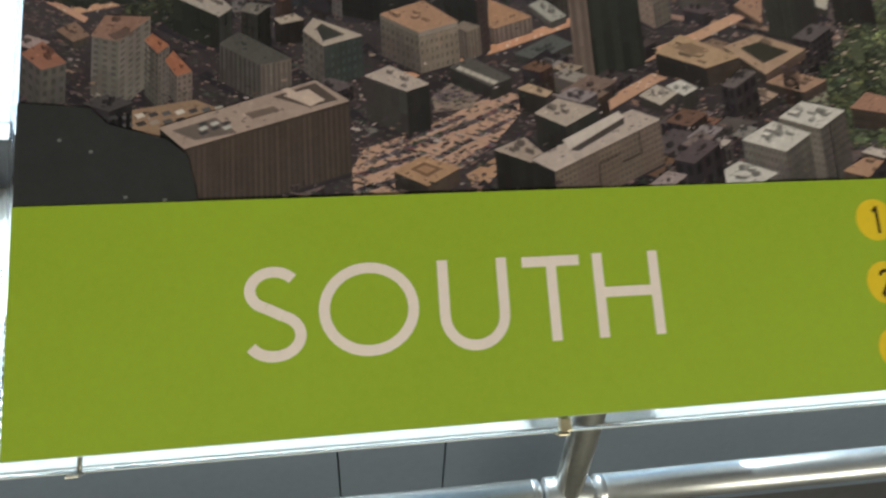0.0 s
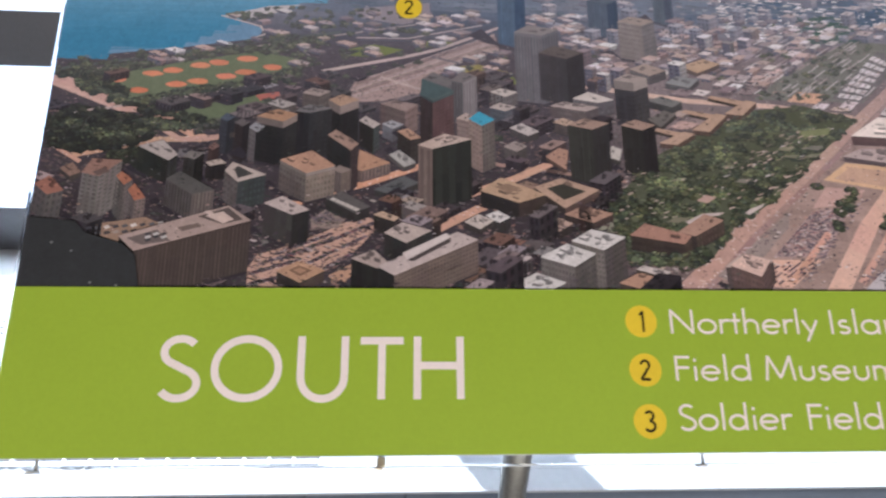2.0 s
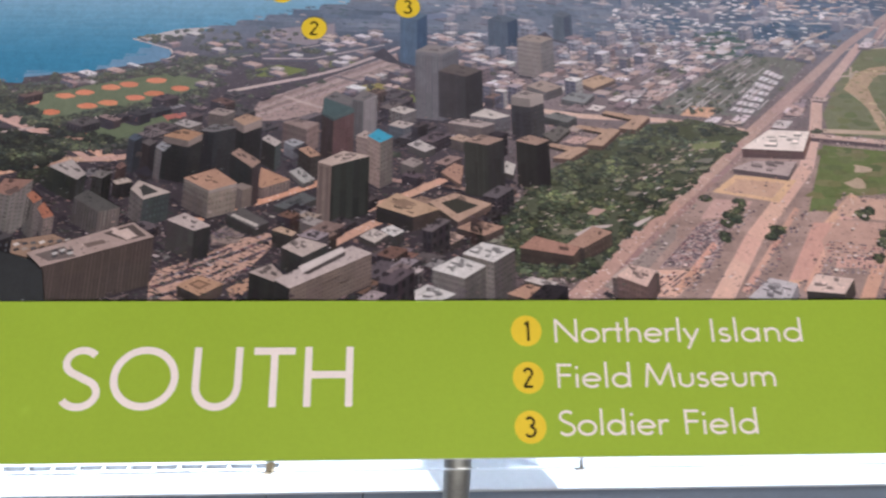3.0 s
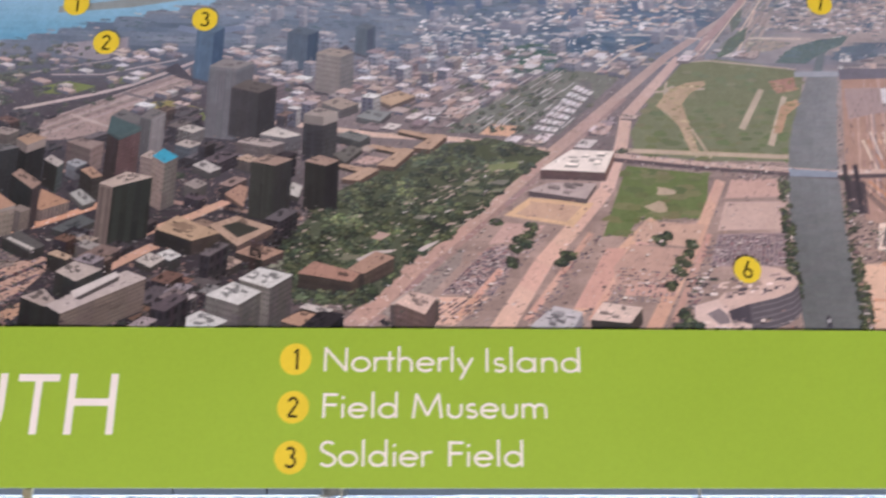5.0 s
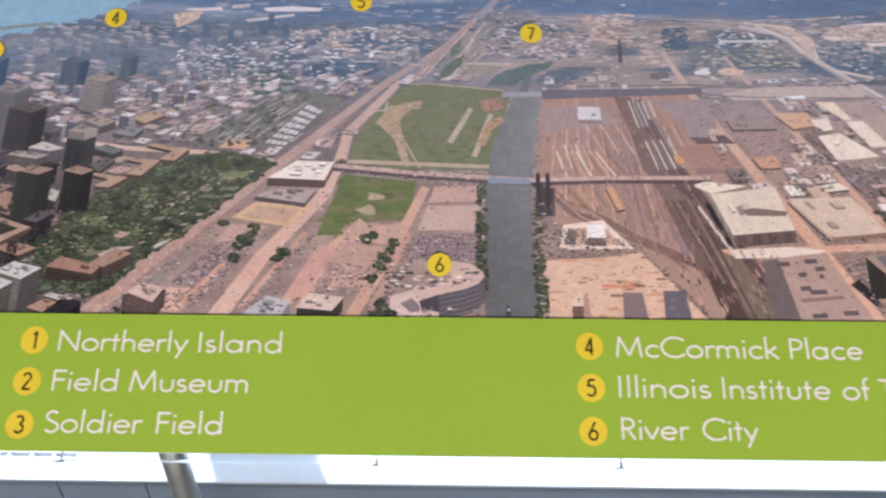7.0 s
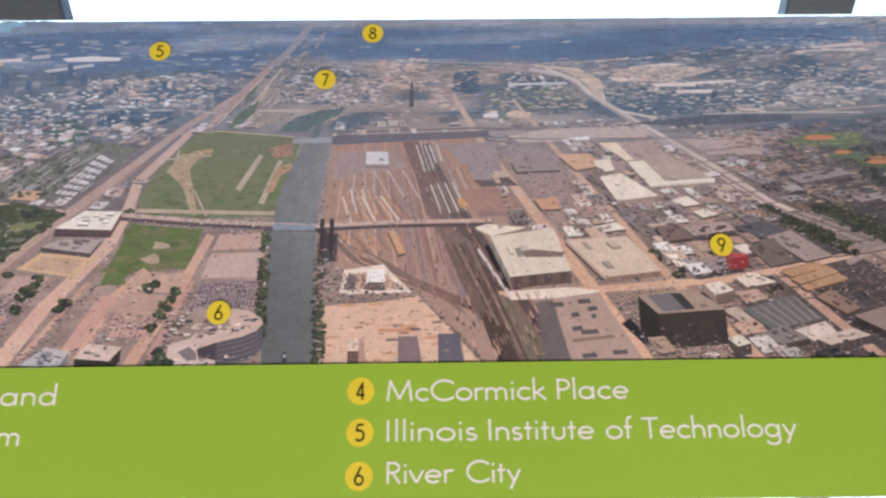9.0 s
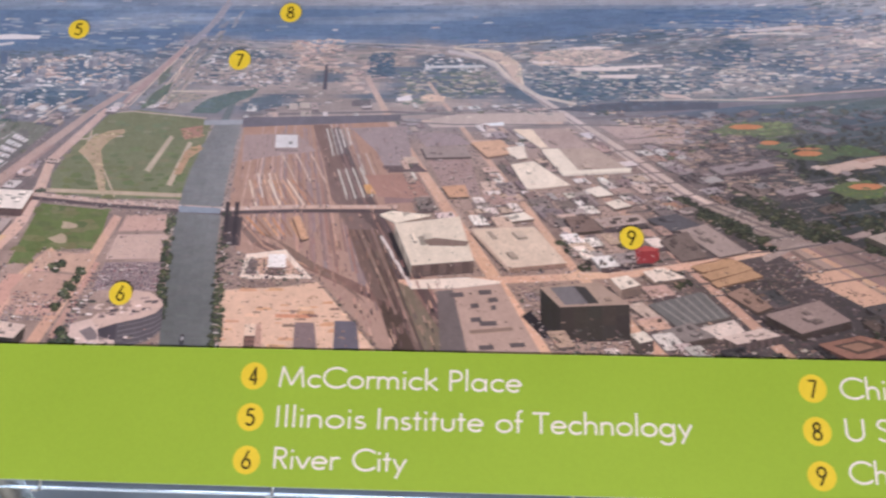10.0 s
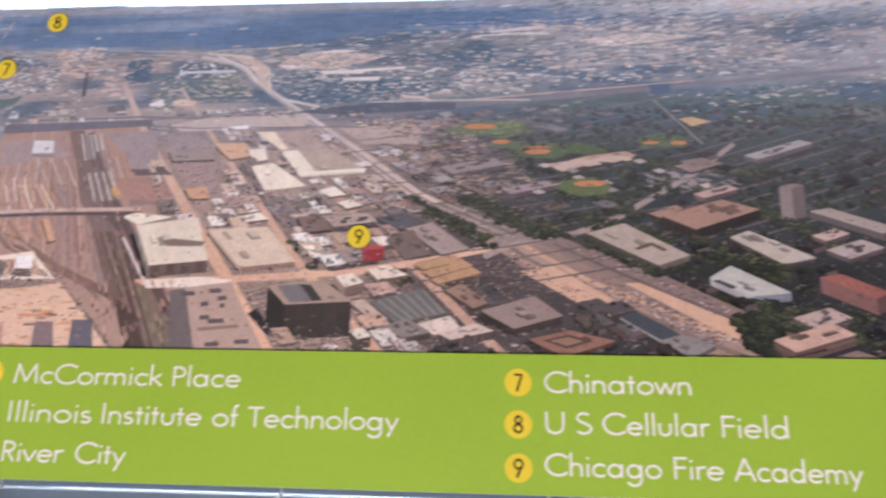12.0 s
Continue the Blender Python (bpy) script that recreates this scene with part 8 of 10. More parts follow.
photo.flat(((1.0385, 0.1784), (1.0356, 0.1764), (1.0280, 0.1751), (1.0187, 0.1749), (1.0112, 0.1760), (1.0084, 0.1778), (1.0113, 0.1798), (1.0189, 0.1811), (1.0283, 0.1813), (1.0357, 0.1803)), (168, 107, 67))
photo.flat(((1.1176, 0.2248), (1.1167, 0.2223), (1.1058, 0.2203), (1.0943, 0.2194), (1.0828, 0.2200), (1.0720, 0.2216), (1.0715, 0.2241), (1.0771, 0.2267), (1.0833, 0.2287), (1.0949, 0.2295), (1.1064, 0.2290), (1.1123, 0.2272)), (66, 81, 35))
photo.flat(((1.0960, 0.2228), (1.0942, 0.2216), (1.0896, 0.2208), (1.0841, 0.2207), (1.0796, 0.2214), (1.0779, 0.2226), (1.0797, 0.2238), (1.0843, 0.2246), (1.0899, 0.2246), (1.0944, 0.2240)), (176, 104, 57))
# pink rail land running to the horizon
for i in range(420):
    u, v = rng.uniform(0.33, 0.45), rng.uniform(0.25, 0.372)
    if inside(u, v, FAR_RAIL):
        p, w = Vector((u, v)), away(u, v) * rng.uniform(0.008, 0.022) * near(v) * 2.2
        e = Vector((0.0016, 0))
        photo.far([p - e, p + e, p + e + w, p - e + w], mix(rng.choice(((206, 182, 166), (176, 150, 138), (132, 132, 120), (190, 166, 152))), far_tint(u, v), 0.62), v, 1)
# far districts: slabs, pink yards, tree clumps
for i in range(150):
    u, v = rng.uniform(-0.06, 0.33), rng.uniform(0.236, 0.318)
    if inside(u, v, LAKE) or inside(u, v, LAWN) or on_road(u, v) or inside(u, v, TERRACE) or v < 0.25 - (u + 0.06) * 0.02 and u > 0.2:
        continue
    k = near(v)
    roof = rng.choice(((206, 190, 180), (168, 164, 168), (150, 152, 162), (188, 164, 150)))
    block(u, v, rng.uniform(0.008, 0.026) * k, rng.uniform(0.008, 0.02) * k, rng.choice((0.006, 0.01, 0.016, 0.03)) * k, roof, (126, 124, 128), (88, 92, 102), 0, 0, 1, False)


def speckle(zone, n, tints, least=0.002, most=0.006, low=0.0):
    """Streaks of colour strewn over a far stretch of the picture."""
    us, vs = [p[0] for p in zone], [p[1] for p in zone]
    for i in range(n * 2):
        u, v = rng.uniform(min(us), max(us)), rng.uniform(min(vs), max(vs))
        if inside(u, v, zone) and not on_road(u, v):
            w, h = rng.uniform(least, most), rng.uniform(0.0007, 0.0019)
            photo.far([(u - w, v), (u + w * 0.8, v - h * 0.2), (u + w, v + h * 0.7), (u - w * 0.6, v + h)], jitter(rng.choice(tints), 7), v - 0.0005 - low, rng.randrange(4))


def far_line(pts, width, rgb, low):
    """A thin far road or railway along points."""
    for (a, b), (c, d) in zip(pts, pts[1:]):
        n = max(1, int(math.hypot(c - a, d - b) / 0.02))
        for i in range(n):
            p, q = Vector((a, b)).lerp(Vector((c, d)), i / n), Vector((a, b)).lerp(Vector((c, d)), (i + 1) / n)
            way = (q - p).normalized()
            side = Vector((-way.y, way.x * 0.8)) * width / 2
            photo.far([p - side, q - side, q + side, p + side], jitter(rgb, 5), min(p.y, q.y) - low, 3)


# far lakeside: beach, long white halls, hazy towers, woods between the streets
photo.far(((0.0821, 0.3265), (0.0943, 0.3296), (0.1093, 0.3307), (0.1062, 0.3216), (0.0957, 0.3153), (0.0849, 0.3109)), (196, 175, 164), 0.3099, 1)
speckle(((0.0821, 0.3265), (0.0943, 0.3296), (0.1093, 0.3307), (0.1062, 0.3216), (0.0957, 0.3153), (0.0849, 0.3109)), 29, ((152, 148, 147), (219, 199, 181), (196, 178, 162), (152, 148, 147)), 0.0008, 0.0034, 0.0218)
photo.far(((0.0914, 0.3329), (0.1272, 0.3351), (0.1300, 0.3318), (0.0990, 0.3296)), (214, 203, 206), 0.3256, 3)
photo.far(((0.1692, 0.3345), (0.1968, 0.3368), (0.2296, 0.3350), (0.2266, 0.3311), (0.2011, 0.3308), (0.1744, 0.3305)), (218, 211, 216), 0.3265, 3)
photo.far(((0.1526, 0.3210), (0.2009, 0.3282), (0.2029, 0.3256), (0.1565, 0.3184)), (196, 192, 198), 0.3144, 3)
photo.far(((0.1384, 0.3376), (0.1568, 0.3393), (0.1563, 0.3354), (0.1379, 0.3336)), (190, 181, 188), 0.3296, 3)
photo.far(((0.1126, 0.3009), (0.1206, 0.3008), (0.1178, 0.3176), (0.1097, 0.3177)), (96, 108, 134), 0.2968, 4)
photo.far(((0.1678, 0.3041), (0.1770, 0.3039), (0.1750, 0.3181), (0.1657, 0.3183)), (96, 108, 134), 0.2999, 4)
photo.far(((0.1776, 0.3123), (0.1834, 0.3122), (0.1812, 0.3278), (0.1754, 0.3279)), (96, 108, 134), 0.3082, 4)
photo.far(((0.1383, 0.2981), (0.1441, 0.2980), (0.1423, 0.3095), (0.1365, 0.3096)), (96, 108, 134), 0.2940, 4)
photo.far(((0.1921, 0.3031), (0.1990, 0.3030), (0.1973, 0.3159), (0.1903, 0.3160)), (96, 108, 134), 0.2990, 4)
photo.far(((0.2736, 0.2970), (0.2794, 0.2969), (0.2783, 0.3071), (0.2726, 0.3072)), (96, 108, 134), 0.2929, 4)
photo.far(((0.2195, 0.2907), (0.2263, 0.2906), (0.2253, 0.2995), (0.2184, 0.2996)), (96, 108, 134), 0.2866, 4)
photo.far(((0.0965, 0.2910), (0.1034, 0.2909), (0.1010, 0.3049), (0.0940, 0.3050)), (96, 108, 134), 0.2869, 4)
speckle(((0.2079, 0.2745), (0.2532, 0.2752), (0.2556, 0.2535), (0.2134, 0.2540)), 120, ((88, 104, 128), (96, 110, 130), (80, 96, 116)), 0.002, 0.006)
speckle(((0.2675, 0.2737), (0.2872, 0.2747), (0.2886, 0.2604), (0.2702, 0.2594)), 40, ((88, 104, 128), (96, 110, 130), (80, 96, 116)), 0.0015, 0.004)
speckle(((0.1140, 0.2756), (0.1648, 0.2781), (0.1678, 0.2582), (0.1175, 0.2551)), 70, ((88, 104, 128), (96, 110, 130), (80, 96, 116)), 0.002, 0.006)
speckle(((0.1615, 0.2626), (0.2091, 0.2651), (0.2097, 0.2394), (0.1597, 0.2375)), 90, ((84, 104, 100), (92, 110, 102), (76, 94, 92)), 0.002, 0.006)
speckle(((0.0890, 0.2885), (0.1964, 0.2967), (0.2608, 0.2832), (0.2649, 0.2460), (0.0990, 0.2328)), 210, ((214, 208, 212), (198, 190, 192), (226, 220, 222)), 0.0012, 0.0045)
speckle(((0.1947, 0.3095), (0.3322, 0.3154), (0.3239, 0.2761), (0.2038, 0.2839)), 150, ((214, 208, 212), (198, 190, 192), (226, 220, 222), (196, 172, 164), (180, 156, 150), (210, 190, 182)), 0.0012, 0.0045)
speckle(((0.1125, 0.3532), (0.3817, 0.3562), (0.3720, 0.3234), (0.1233, 0.3234)), 60, ((150, 156, 172), (168, 170, 180)), 0.002, 0.008)
speckle(((0.2333, 0.2994), (0.2588, 0.3023), (0.2546, 0.2883), (0.2262, 0.2868)), 24, ((196, 172, 164), (180, 156, 150), (210, 190, 182)), 0.002, 0.006)
far_line(((0.2617, 0.2750), (0.2957, 0.2752), (0.3413, 0.2709)), 0.0012, (206, 196, 194), 0.0040)
far_line(((0.3722, 0.2737), (0.4174, 0.2737)), 0.0014, (204, 186, 176), 0.0040)
far_line(((0.2377, 0.2390), (0.2634, 0.2595), (0.2823, 0.2673)), 0.0016, (196, 178, 168), 0.0040)
# rail land running to the horizon
photo.far(((0.3174, 0.2527), (0.3321, 0.2729), (0.3585, 0.3010), (0.3790, 0.3226), (0.3814, 0.3200), (0.3622, 0.2971), (0.3412, 0.2728), (0.3278, 0.2563)), (168, 147, 148), 0.2517, 1)
speckle(((0.3174, 0.2527), (0.3321, 0.2729), (0.3585, 0.3010), (0.3790, 0.3226), (0.3814, 0.3200), (0.3622, 0.2971), (0.3412, 0.2728), (0.3278, 0.2563)), 45, ((137, 132, 138), (188, 168, 163), (168, 150, 146), (137, 132, 138)), 0.0008, 0.0034, 0.0719)
photo.far(((0.3790, 0.3226), (0.4064, 0.3538), (0.4161, 0.3725), (0.4232, 0.3724), (0.4123, 0.3524), (0.3893, 0.3238)), (152, 148, 160), 0.3216, 1)
speckle(((0.3790, 0.3226), (0.4064, 0.3538), (0.4161, 0.3725), (0.4232, 0.3724), (0.4123, 0.3524), (0.3893, 0.3238)), 34, ((128, 131, 146), (170, 165, 179), (152, 148, 160), (128, 131, 146)), 0.0008, 0.0034, 0.0519)
far_line(((0.3311, 0.2575), (0.3836, 0.3232)), 0.0012, (206, 184, 172), 0.0040)
far_line(((0.3507, 0.2584), (0.3929, 0.3211)), 0.0012, (206, 184, 172), 0.0040)
far_line(((0.3613, 0.2596), (0.3802, 0.3007)), 0.0012, (206, 184, 172), 0.0040)
far_line(((0.3224, 0.2539), (0.3653, 0.3022)), 0.0012, (206, 184, 172), 0.0040)
photo.far(((0.3426, 0.2536), (0.3536, 0.2720), (0.3721, 0.2843), (0.3683, 0.2719), (0.3556, 0.2596)), (105, 113, 107), 0.2526, 1)
speckle(((0.3426, 0.2536), (0.3536, 0.2720), (0.3721, 0.2843), (0.3683, 0.2719), (0.3556, 0.2596)), 24, ((102, 114, 116), (116, 129, 118), (104, 116, 106), (102, 114, 116)), 0.0008, 0.0034, 0.0327)
photo.far(((0.3570, 0.2896), (0.3687, 0.3021), (0.3662, 0.2882), (0.3577, 0.2782)), (113, 118, 114), 0.2772, 1)
speckle(((0.3570, 0.2896), (0.3687, 0.3021), (0.3662, 0.2882), (0.3577, 0.2782)), 10, ((106, 116, 121), (125, 134, 127), (112, 120, 114), (106, 116, 121)), 0.0008, 0.0034, 0.0259)
photo.far(((0.3662, 0.2706), (0.3864, 0.2729), (0.4125, 0.2701), (0.3892, 0.2617), (0.3690, 0.2607)), (158, 147, 142), 0.2597, 1)
speckle(((0.3662, 0.2706), (0.3864, 0.2729), (0.4125, 0.2701), (0.3892, 0.2617), (0.3690, 0.2607)), 32, ((131, 132, 135), (176, 168, 156), (158, 150, 140), (131, 132, 135)), 0.0008, 0.0034, 0.0142)
photo.far(((0.3921, 0.2506), (0.4093, 0.2658), (0.4315, 0.2729), (0.4596, 0.2770), (0.4520, 0.2683), (0.4342, 0.2611), (0.4189, 0.2503)), (104, 116, 118), 0.2493, 1)
speckle(((0.3921, 0.2506), (0.4093, 0.2658), (0.4315, 0.2729), (0.4596, 0.2770), (0.4520, 0.2683), (0.4342, 0.2611), (0.4189, 0.2503)), 67, ((102, 114, 123), (116, 129, 132), (104, 116, 118), (102, 114, 123)), 0.0008, 0.0034, 0.0287)
speckle(((0.3921, 0.2506), (0.4093, 0.2658), (0.4315, 0.2729), (0.4596, 0.2770), (0.4520, 0.2683), (0.4342, 0.2611), (0.4189, 0.2503)), 60, ((84, 104, 100), (92, 110, 102), (76, 94, 92)), 0.001, 0.003)
photo.far(((0.4406, 0.2549), (0.4542, 0.2671), (0.4823, 0.2692), (0.4825, 0.2581), (0.4546, 0.2523)), (104, 112, 126), 0.2513, 1)
speckle(((0.4406, 0.2549), (0.4542, 0.2671), (0.4823, 0.2692), (0.4825, 0.2581), (0.4546, 0.2523)), 42, ((102, 112, 127), (116, 125, 141), (104, 112, 126), (102, 112, 127)), 0.0008, 0.0034, 0.0189)
speckle(((0.3837, 0.3200), (0.4412, 0.3224), (0.4989, 0.3056), (0.4879, 0.2772), (0.3859, 0.2816)), 240, ((204, 196, 200), (180, 164, 162), (118, 124, 138), (92, 104, 122)), 0.0012, 0.004)
speckle(((0.4872, 0.3283), (0.5391, 0.3309), (0.5388, 0.2923), (0.4990, 0.2992)), 110, ((196, 172, 164), (180, 156, 150), (210, 190, 182)), 0.0015, 0.004)
# district beyond the freight yards
speckle(((0.5653, 0.3143), (0.5906, 0.3159), (0.5909, 0.2904), (0.5671, 0.2894)), 110, ((88, 104, 128), (96, 110, 130), (80, 96, 116)), 0.0015, 0.004)
speckle(((0.5446, 0.3050), (0.5731, 0.3046), (0.5724, 0.2731), (0.5442, 0.2703)), 60, ((196, 176, 170), (150, 138, 140)), 0.002, 0.006)
speckle(((0.5956, 0.2948), (0.6922, 0.2967), (0.6962, 0.2746), (0.6000, 0.2573)), 200, ((112, 122, 118), (120, 128, 124), (160, 152, 144), (188, 176, 168), (100, 112, 116)), 0.0015, 0.005)
photo.far(((0.6220, 0.3021), (0.6790, 0.3032), (0.6822, 0.3006), (0.6242, 0.2995)), (200, 198, 202), 0.2955, 3)
speckle(((0.6190, 0.3104), (0.6595, 0.3189), (0.6851, 0.3096), (0.6841, 0.2955), (0.6183, 0.2945)), 60, ((214, 208, 212), (198, 190, 192), (226, 220, 222), (88, 104, 128), (96, 110, 130), (80, 96, 116)), 0.001, 0.003)
photo.far(((0.6183, 0.2688), (0.6252, 0.2724), (0.6430, 0.2691), (0.6405, 0.2641), (0.6192, 0.2638)), (206, 181, 168), 0.2628, 1)
speckle(((0.6183, 0.2688), (0.6252, 0.2724), (0.6430, 0.2691), (0.6405, 0.2641), (0.6192, 0.2638)), 14, ((158, 151, 149), (230, 206, 185), (206, 184, 166), (158, 151, 149)), 0.0008, 0.0034, 0.0106)
photo.far(((0.5947, 0.2678), (0.6083, 0.2714), (0.6103, 0.2651), (0.5957, 0.2641)), (222, 213, 218), 0.2601, 3)
photo.far(((0.5509, 0.2646), (0.5700, 0.2656), (0.5698, 0.2595), (0.5519, 0.2585)), (118, 112, 120), 0.2545, 3)
photo.far(((0.5217, 0.2762), (0.5262, 0.2761), (0.5252, 0.3039), (0.5229, 0.3040)), (92, 88, 100), 0.2721, 5)
photo.far(((0.6273, 0.2459), (0.6554, 0.2511), (0.7557, 0.2535), (0.7592, 0.2437), (0.7103, 0.2419), (0.6327, 0.2416)), (186, 171, 168), 0.2406, 1)
speckle(((0.6273, 0.2459), (0.6554, 0.2511), (0.7557, 0.2535), (0.7592, 0.2437), (0.7103, 0.2419), (0.6327, 0.2416)), 109, ((147, 146, 149), (208, 194, 185), (186, 174, 166), (147, 146, 149)), 0.0008, 0.0034, 0.0139)
speckle(((0.6273, 0.2459), (0.6554, 0.2511), (0.7557, 0.2535), (0.7592, 0.2437), (0.7103, 0.2419)), 90, ((212, 200, 190), (160, 150, 146), (196, 180, 168)), 0.001, 0.003)
photo.far(((0.6770, 0.2411), (0.6982, 0.2432), (0.6990, 0.2396), (0.6790, 0.2386)), (226, 226, 232), 0.2346, 3)
far_line(((0.5774, 0.2483), (0.6332, 0.2519), (0.7342, 0.2611)), 0.0022, (132, 128, 134), 0.0040)
far_line(((0.4548, 0.2456), (0.5217, 0.2454), (0.5817, 0.2440)), 0.0030, (92, 90, 102), 0.0040)
far_line(((0.5817, 0.2440), (0.6492, 0.2402), (0.7600, 0.2407), (0.8151, 0.2400)), 0.0016, (120, 116, 122), 0.0040)
# ring of ramps and the suburb beyond
photo.far(((0.6765, 0.3174), (0.6981, 0.3158), (0.7143, 0.3041), (0.7182, 0.2825), (0.7094, 0.2851), (0.6982, 0.3017)), (192, 173, 166), 0.2815, 1)
speckle(((0.6765, 0.3174), (0.6981, 0.3158), (0.7143, 0.3041), (0.7182, 0.2825), (0.7094, 0.2851), (0.6982, 0.3017)), 45, ((150, 147, 148), (215, 197, 183), (192, 176, 164), (150, 147, 148)), 0.0008, 0.0034, 0.0369)
far_line(((0.6493, 0.3216), (0.6937, 0.3172), (0.7132, 0.3041), (0.7169, 0.2812)), 0.0028, (206, 192, 182), 0.0040)
far_line(((0.6595, 0.3189), (0.6905, 0.3056), (0.7040, 0.2889), (0.7189, 0.2775)), 0.0030, (200, 188, 182), 0.0040)
far_line(((0.5449, 0.3269), (0.6024, 0.3249), (0.6539, 0.3216)), 0.0014, (170, 162, 164), 0.0040)
far_line(((0.6453, 0.3217), (0.6656, 0.3253), (0.7231, 0.3272), (0.7464, 0.3308)), 0.0012, (196, 184, 176), 0.0040)
photo.far(((0.7226, 0.3078), (0.7395, 0.3179), (0.7671, 0.3201), (0.7939, 0.3146), (0.7974, 0.3055), (0.7743, 0.3020), (0.7518, 0.3036), (0.7324, 0.3025)), (190, 171, 166), 0.3010, 1)
speckle(((0.7226, 0.3078), (0.7395, 0.3179), (0.7671, 0.3201), (0.7939, 0.3146), (0.7974, 0.3055), (0.7743, 0.3020), (0.7518, 0.3036), (0.7324, 0.3025)), 89, ((149, 146, 148), (212, 194, 183), (190, 174, 164), (149, 146, 148)), 0.0008, 0.0034, 0.0201)
photo.far(((0.7453, 0.3191), (0.7801, 0.3238), (0.8062, 0.3222), (0.7739, 0.3193)), (216, 203, 202), 0.3151, 3)
photo.far(((0.7214, 0.3072), (0.7443, 0.3088), (0.7554, 0.3054), (0.7325, 0.3038)), (216, 203, 202), 0.2998, 3)
photo.far(((0.7651, 0.3008), (0.8117, 0.3015), (0.8100, 0.2971), (0.7693, 0.2970)), (216, 203, 202), 0.2930, 3)
photo.far(((0.7880, 0.2929), (0.8277, 0.2937), (0.8248, 0.2893), (0.7911, 0.2897)), (216, 203, 202), 0.2853, 3)
photo.far(((0.8004, 0.3017), (0.8517, 0.3042), (0.8514, 0.3016), (0.8057, 0.2990)), (216, 203, 202), 0.2950, 3)
speckle(((0.7148, 0.2964), (0.8166, 0.2951), (0.8774, 0.2867), (0.8743, 0.2662), (0.7568, 0.2633), (0.7191, 0.2800)), 330, ((88, 104, 128), (96, 110, 130), (80, 96, 116), (100, 114, 124), (188, 180, 180)), 0.0015, 0.005)
speckle(((0.7210, 0.3027), (0.9799, 0.2993), (0.9744, 0.2712), (0.8247, 0.2712)), 200, ((206, 198, 196), (188, 176, 172), (90, 104, 122), (100, 112, 126)), 0.0015, 0.005)
far_line(((0.8185, 0.2663), (0.8801, 0.2674), (0.9736, 0.2668)), 0.0018, (190, 178, 172), 0.0040)
photo.far(((0.7393, 0.2562), (0.8240, 0.2656), (0.9019, 0.2646), (0.9008, 0.2579), (0.7946, 0.2530)), (98, 100, 114), 0.2520, 1)
speckle(((0.7393, 0.2562), (0.8240, 0.2656), (0.9019, 0.2646), (0.9008, 0.2579), (0.7946, 0.2530)), 113, ((98, 105, 121), (109, 112, 127), (98, 100, 114), (98, 105, 121)), 0.0008, 0.0034, 0.0145)
photo.far(((0.8453, 0.2740), (0.8696, 0.2718), (0.8779, 0.2680), (0.8525, 0.2696)), (200, 181, 176), 0.2640, 3)
far_line(((0.7678, 0.2620), (0.7350, 0.2692), (0.7135, 0.2800)), 0.0034, (196, 186, 182), 0.0040)
speckle(((0.7566, 0.2615), (0.8447, 0.2543), (0.8976, 0.2384), (0.8316, 0.2392), (0.7934, 0.2427)), 150, ((206, 186, 170), (184, 160, 146), (124, 116, 120), (96, 98, 104)), 0.002, 0.006)
photo.far(((0.9306, 0.3414), (0.9892, 0.3472), (0.9885, 0.3433), (0.9372, 0.3393)), (200, 189, 192), 0.3353, 3)
speckle(((0.8363, 0.3599), (0.9932, 0.3678), (0.9892, 0.3472), (0.8339, 0.3414)), 40, ((96, 116, 150), (88, 108, 142)), 0.006, 0.016)
# worn paths of the great lawn
photo.far(((0.2872, 0.2097), (0.3006, 0.2253), (0.3149, 0.2312), (0.3295, 0.2334), (0.3314, 0.2297), (0.3167, 0.2214), (0.3096, 0.2118), (0.3143, 0.1939), (0.3205, 0.1692), (0.3139, 0.1692), (0.3061, 0.1910), (0.2967, 0.2036)), (176, 155, 134), 0.1592, 2)
speckle(((0.2872, 0.2097), (0.3006, 0.2253), (0.3149, 0.2312), (0.3295, 0.2334), (0.3314, 0.2297), (0.3167, 0.2214), (0.3096, 0.2118), (0.3143, 0.1939), (0.3205, 0.1692), (0.3139, 0.1692), (0.3061, 0.1910), (0.2967, 0.2036)), 81, ((143, 137, 108), (197, 176, 147), (176, 158, 132), (143, 137, 108)), 0.0008, 0.0034, 0.0752)
photo.far(((0.3847, 0.1870), (0.3926, 0.2107), (0.4069, 0.2177), (0.4093, 0.2128), (0.3974, 0.2034), (0.3913, 0.1870)), (178, 147, 124), 0.1770, 2)
speckle(((0.3847, 0.1870), (0.3926, 0.2107), (0.4069, 0.2177), (0.4093, 0.2128), (0.3974, 0.2034), (0.3913, 0.1870)), 22, ((144, 132, 103), (199, 168, 136), (178, 150, 122), (144, 132, 103)), 0.0008, 0.0034, 0.0417)
photo.far(((0.3849, 0.2338), (0.4073, 0.2377), (0.4078, 0.2255), (0.3910, 0.2227)), (160, 127, 118), 0.2127, 2)
speckle(((0.3849, 0.2338), (0.4073, 0.2377), (0.4078, 0.2255), (0.3910, 0.2227)), 21, ((134, 121, 99), (179, 145, 129), (160, 130, 116), (134, 121, 99)), 0.0008, 0.0034, 0.0260)
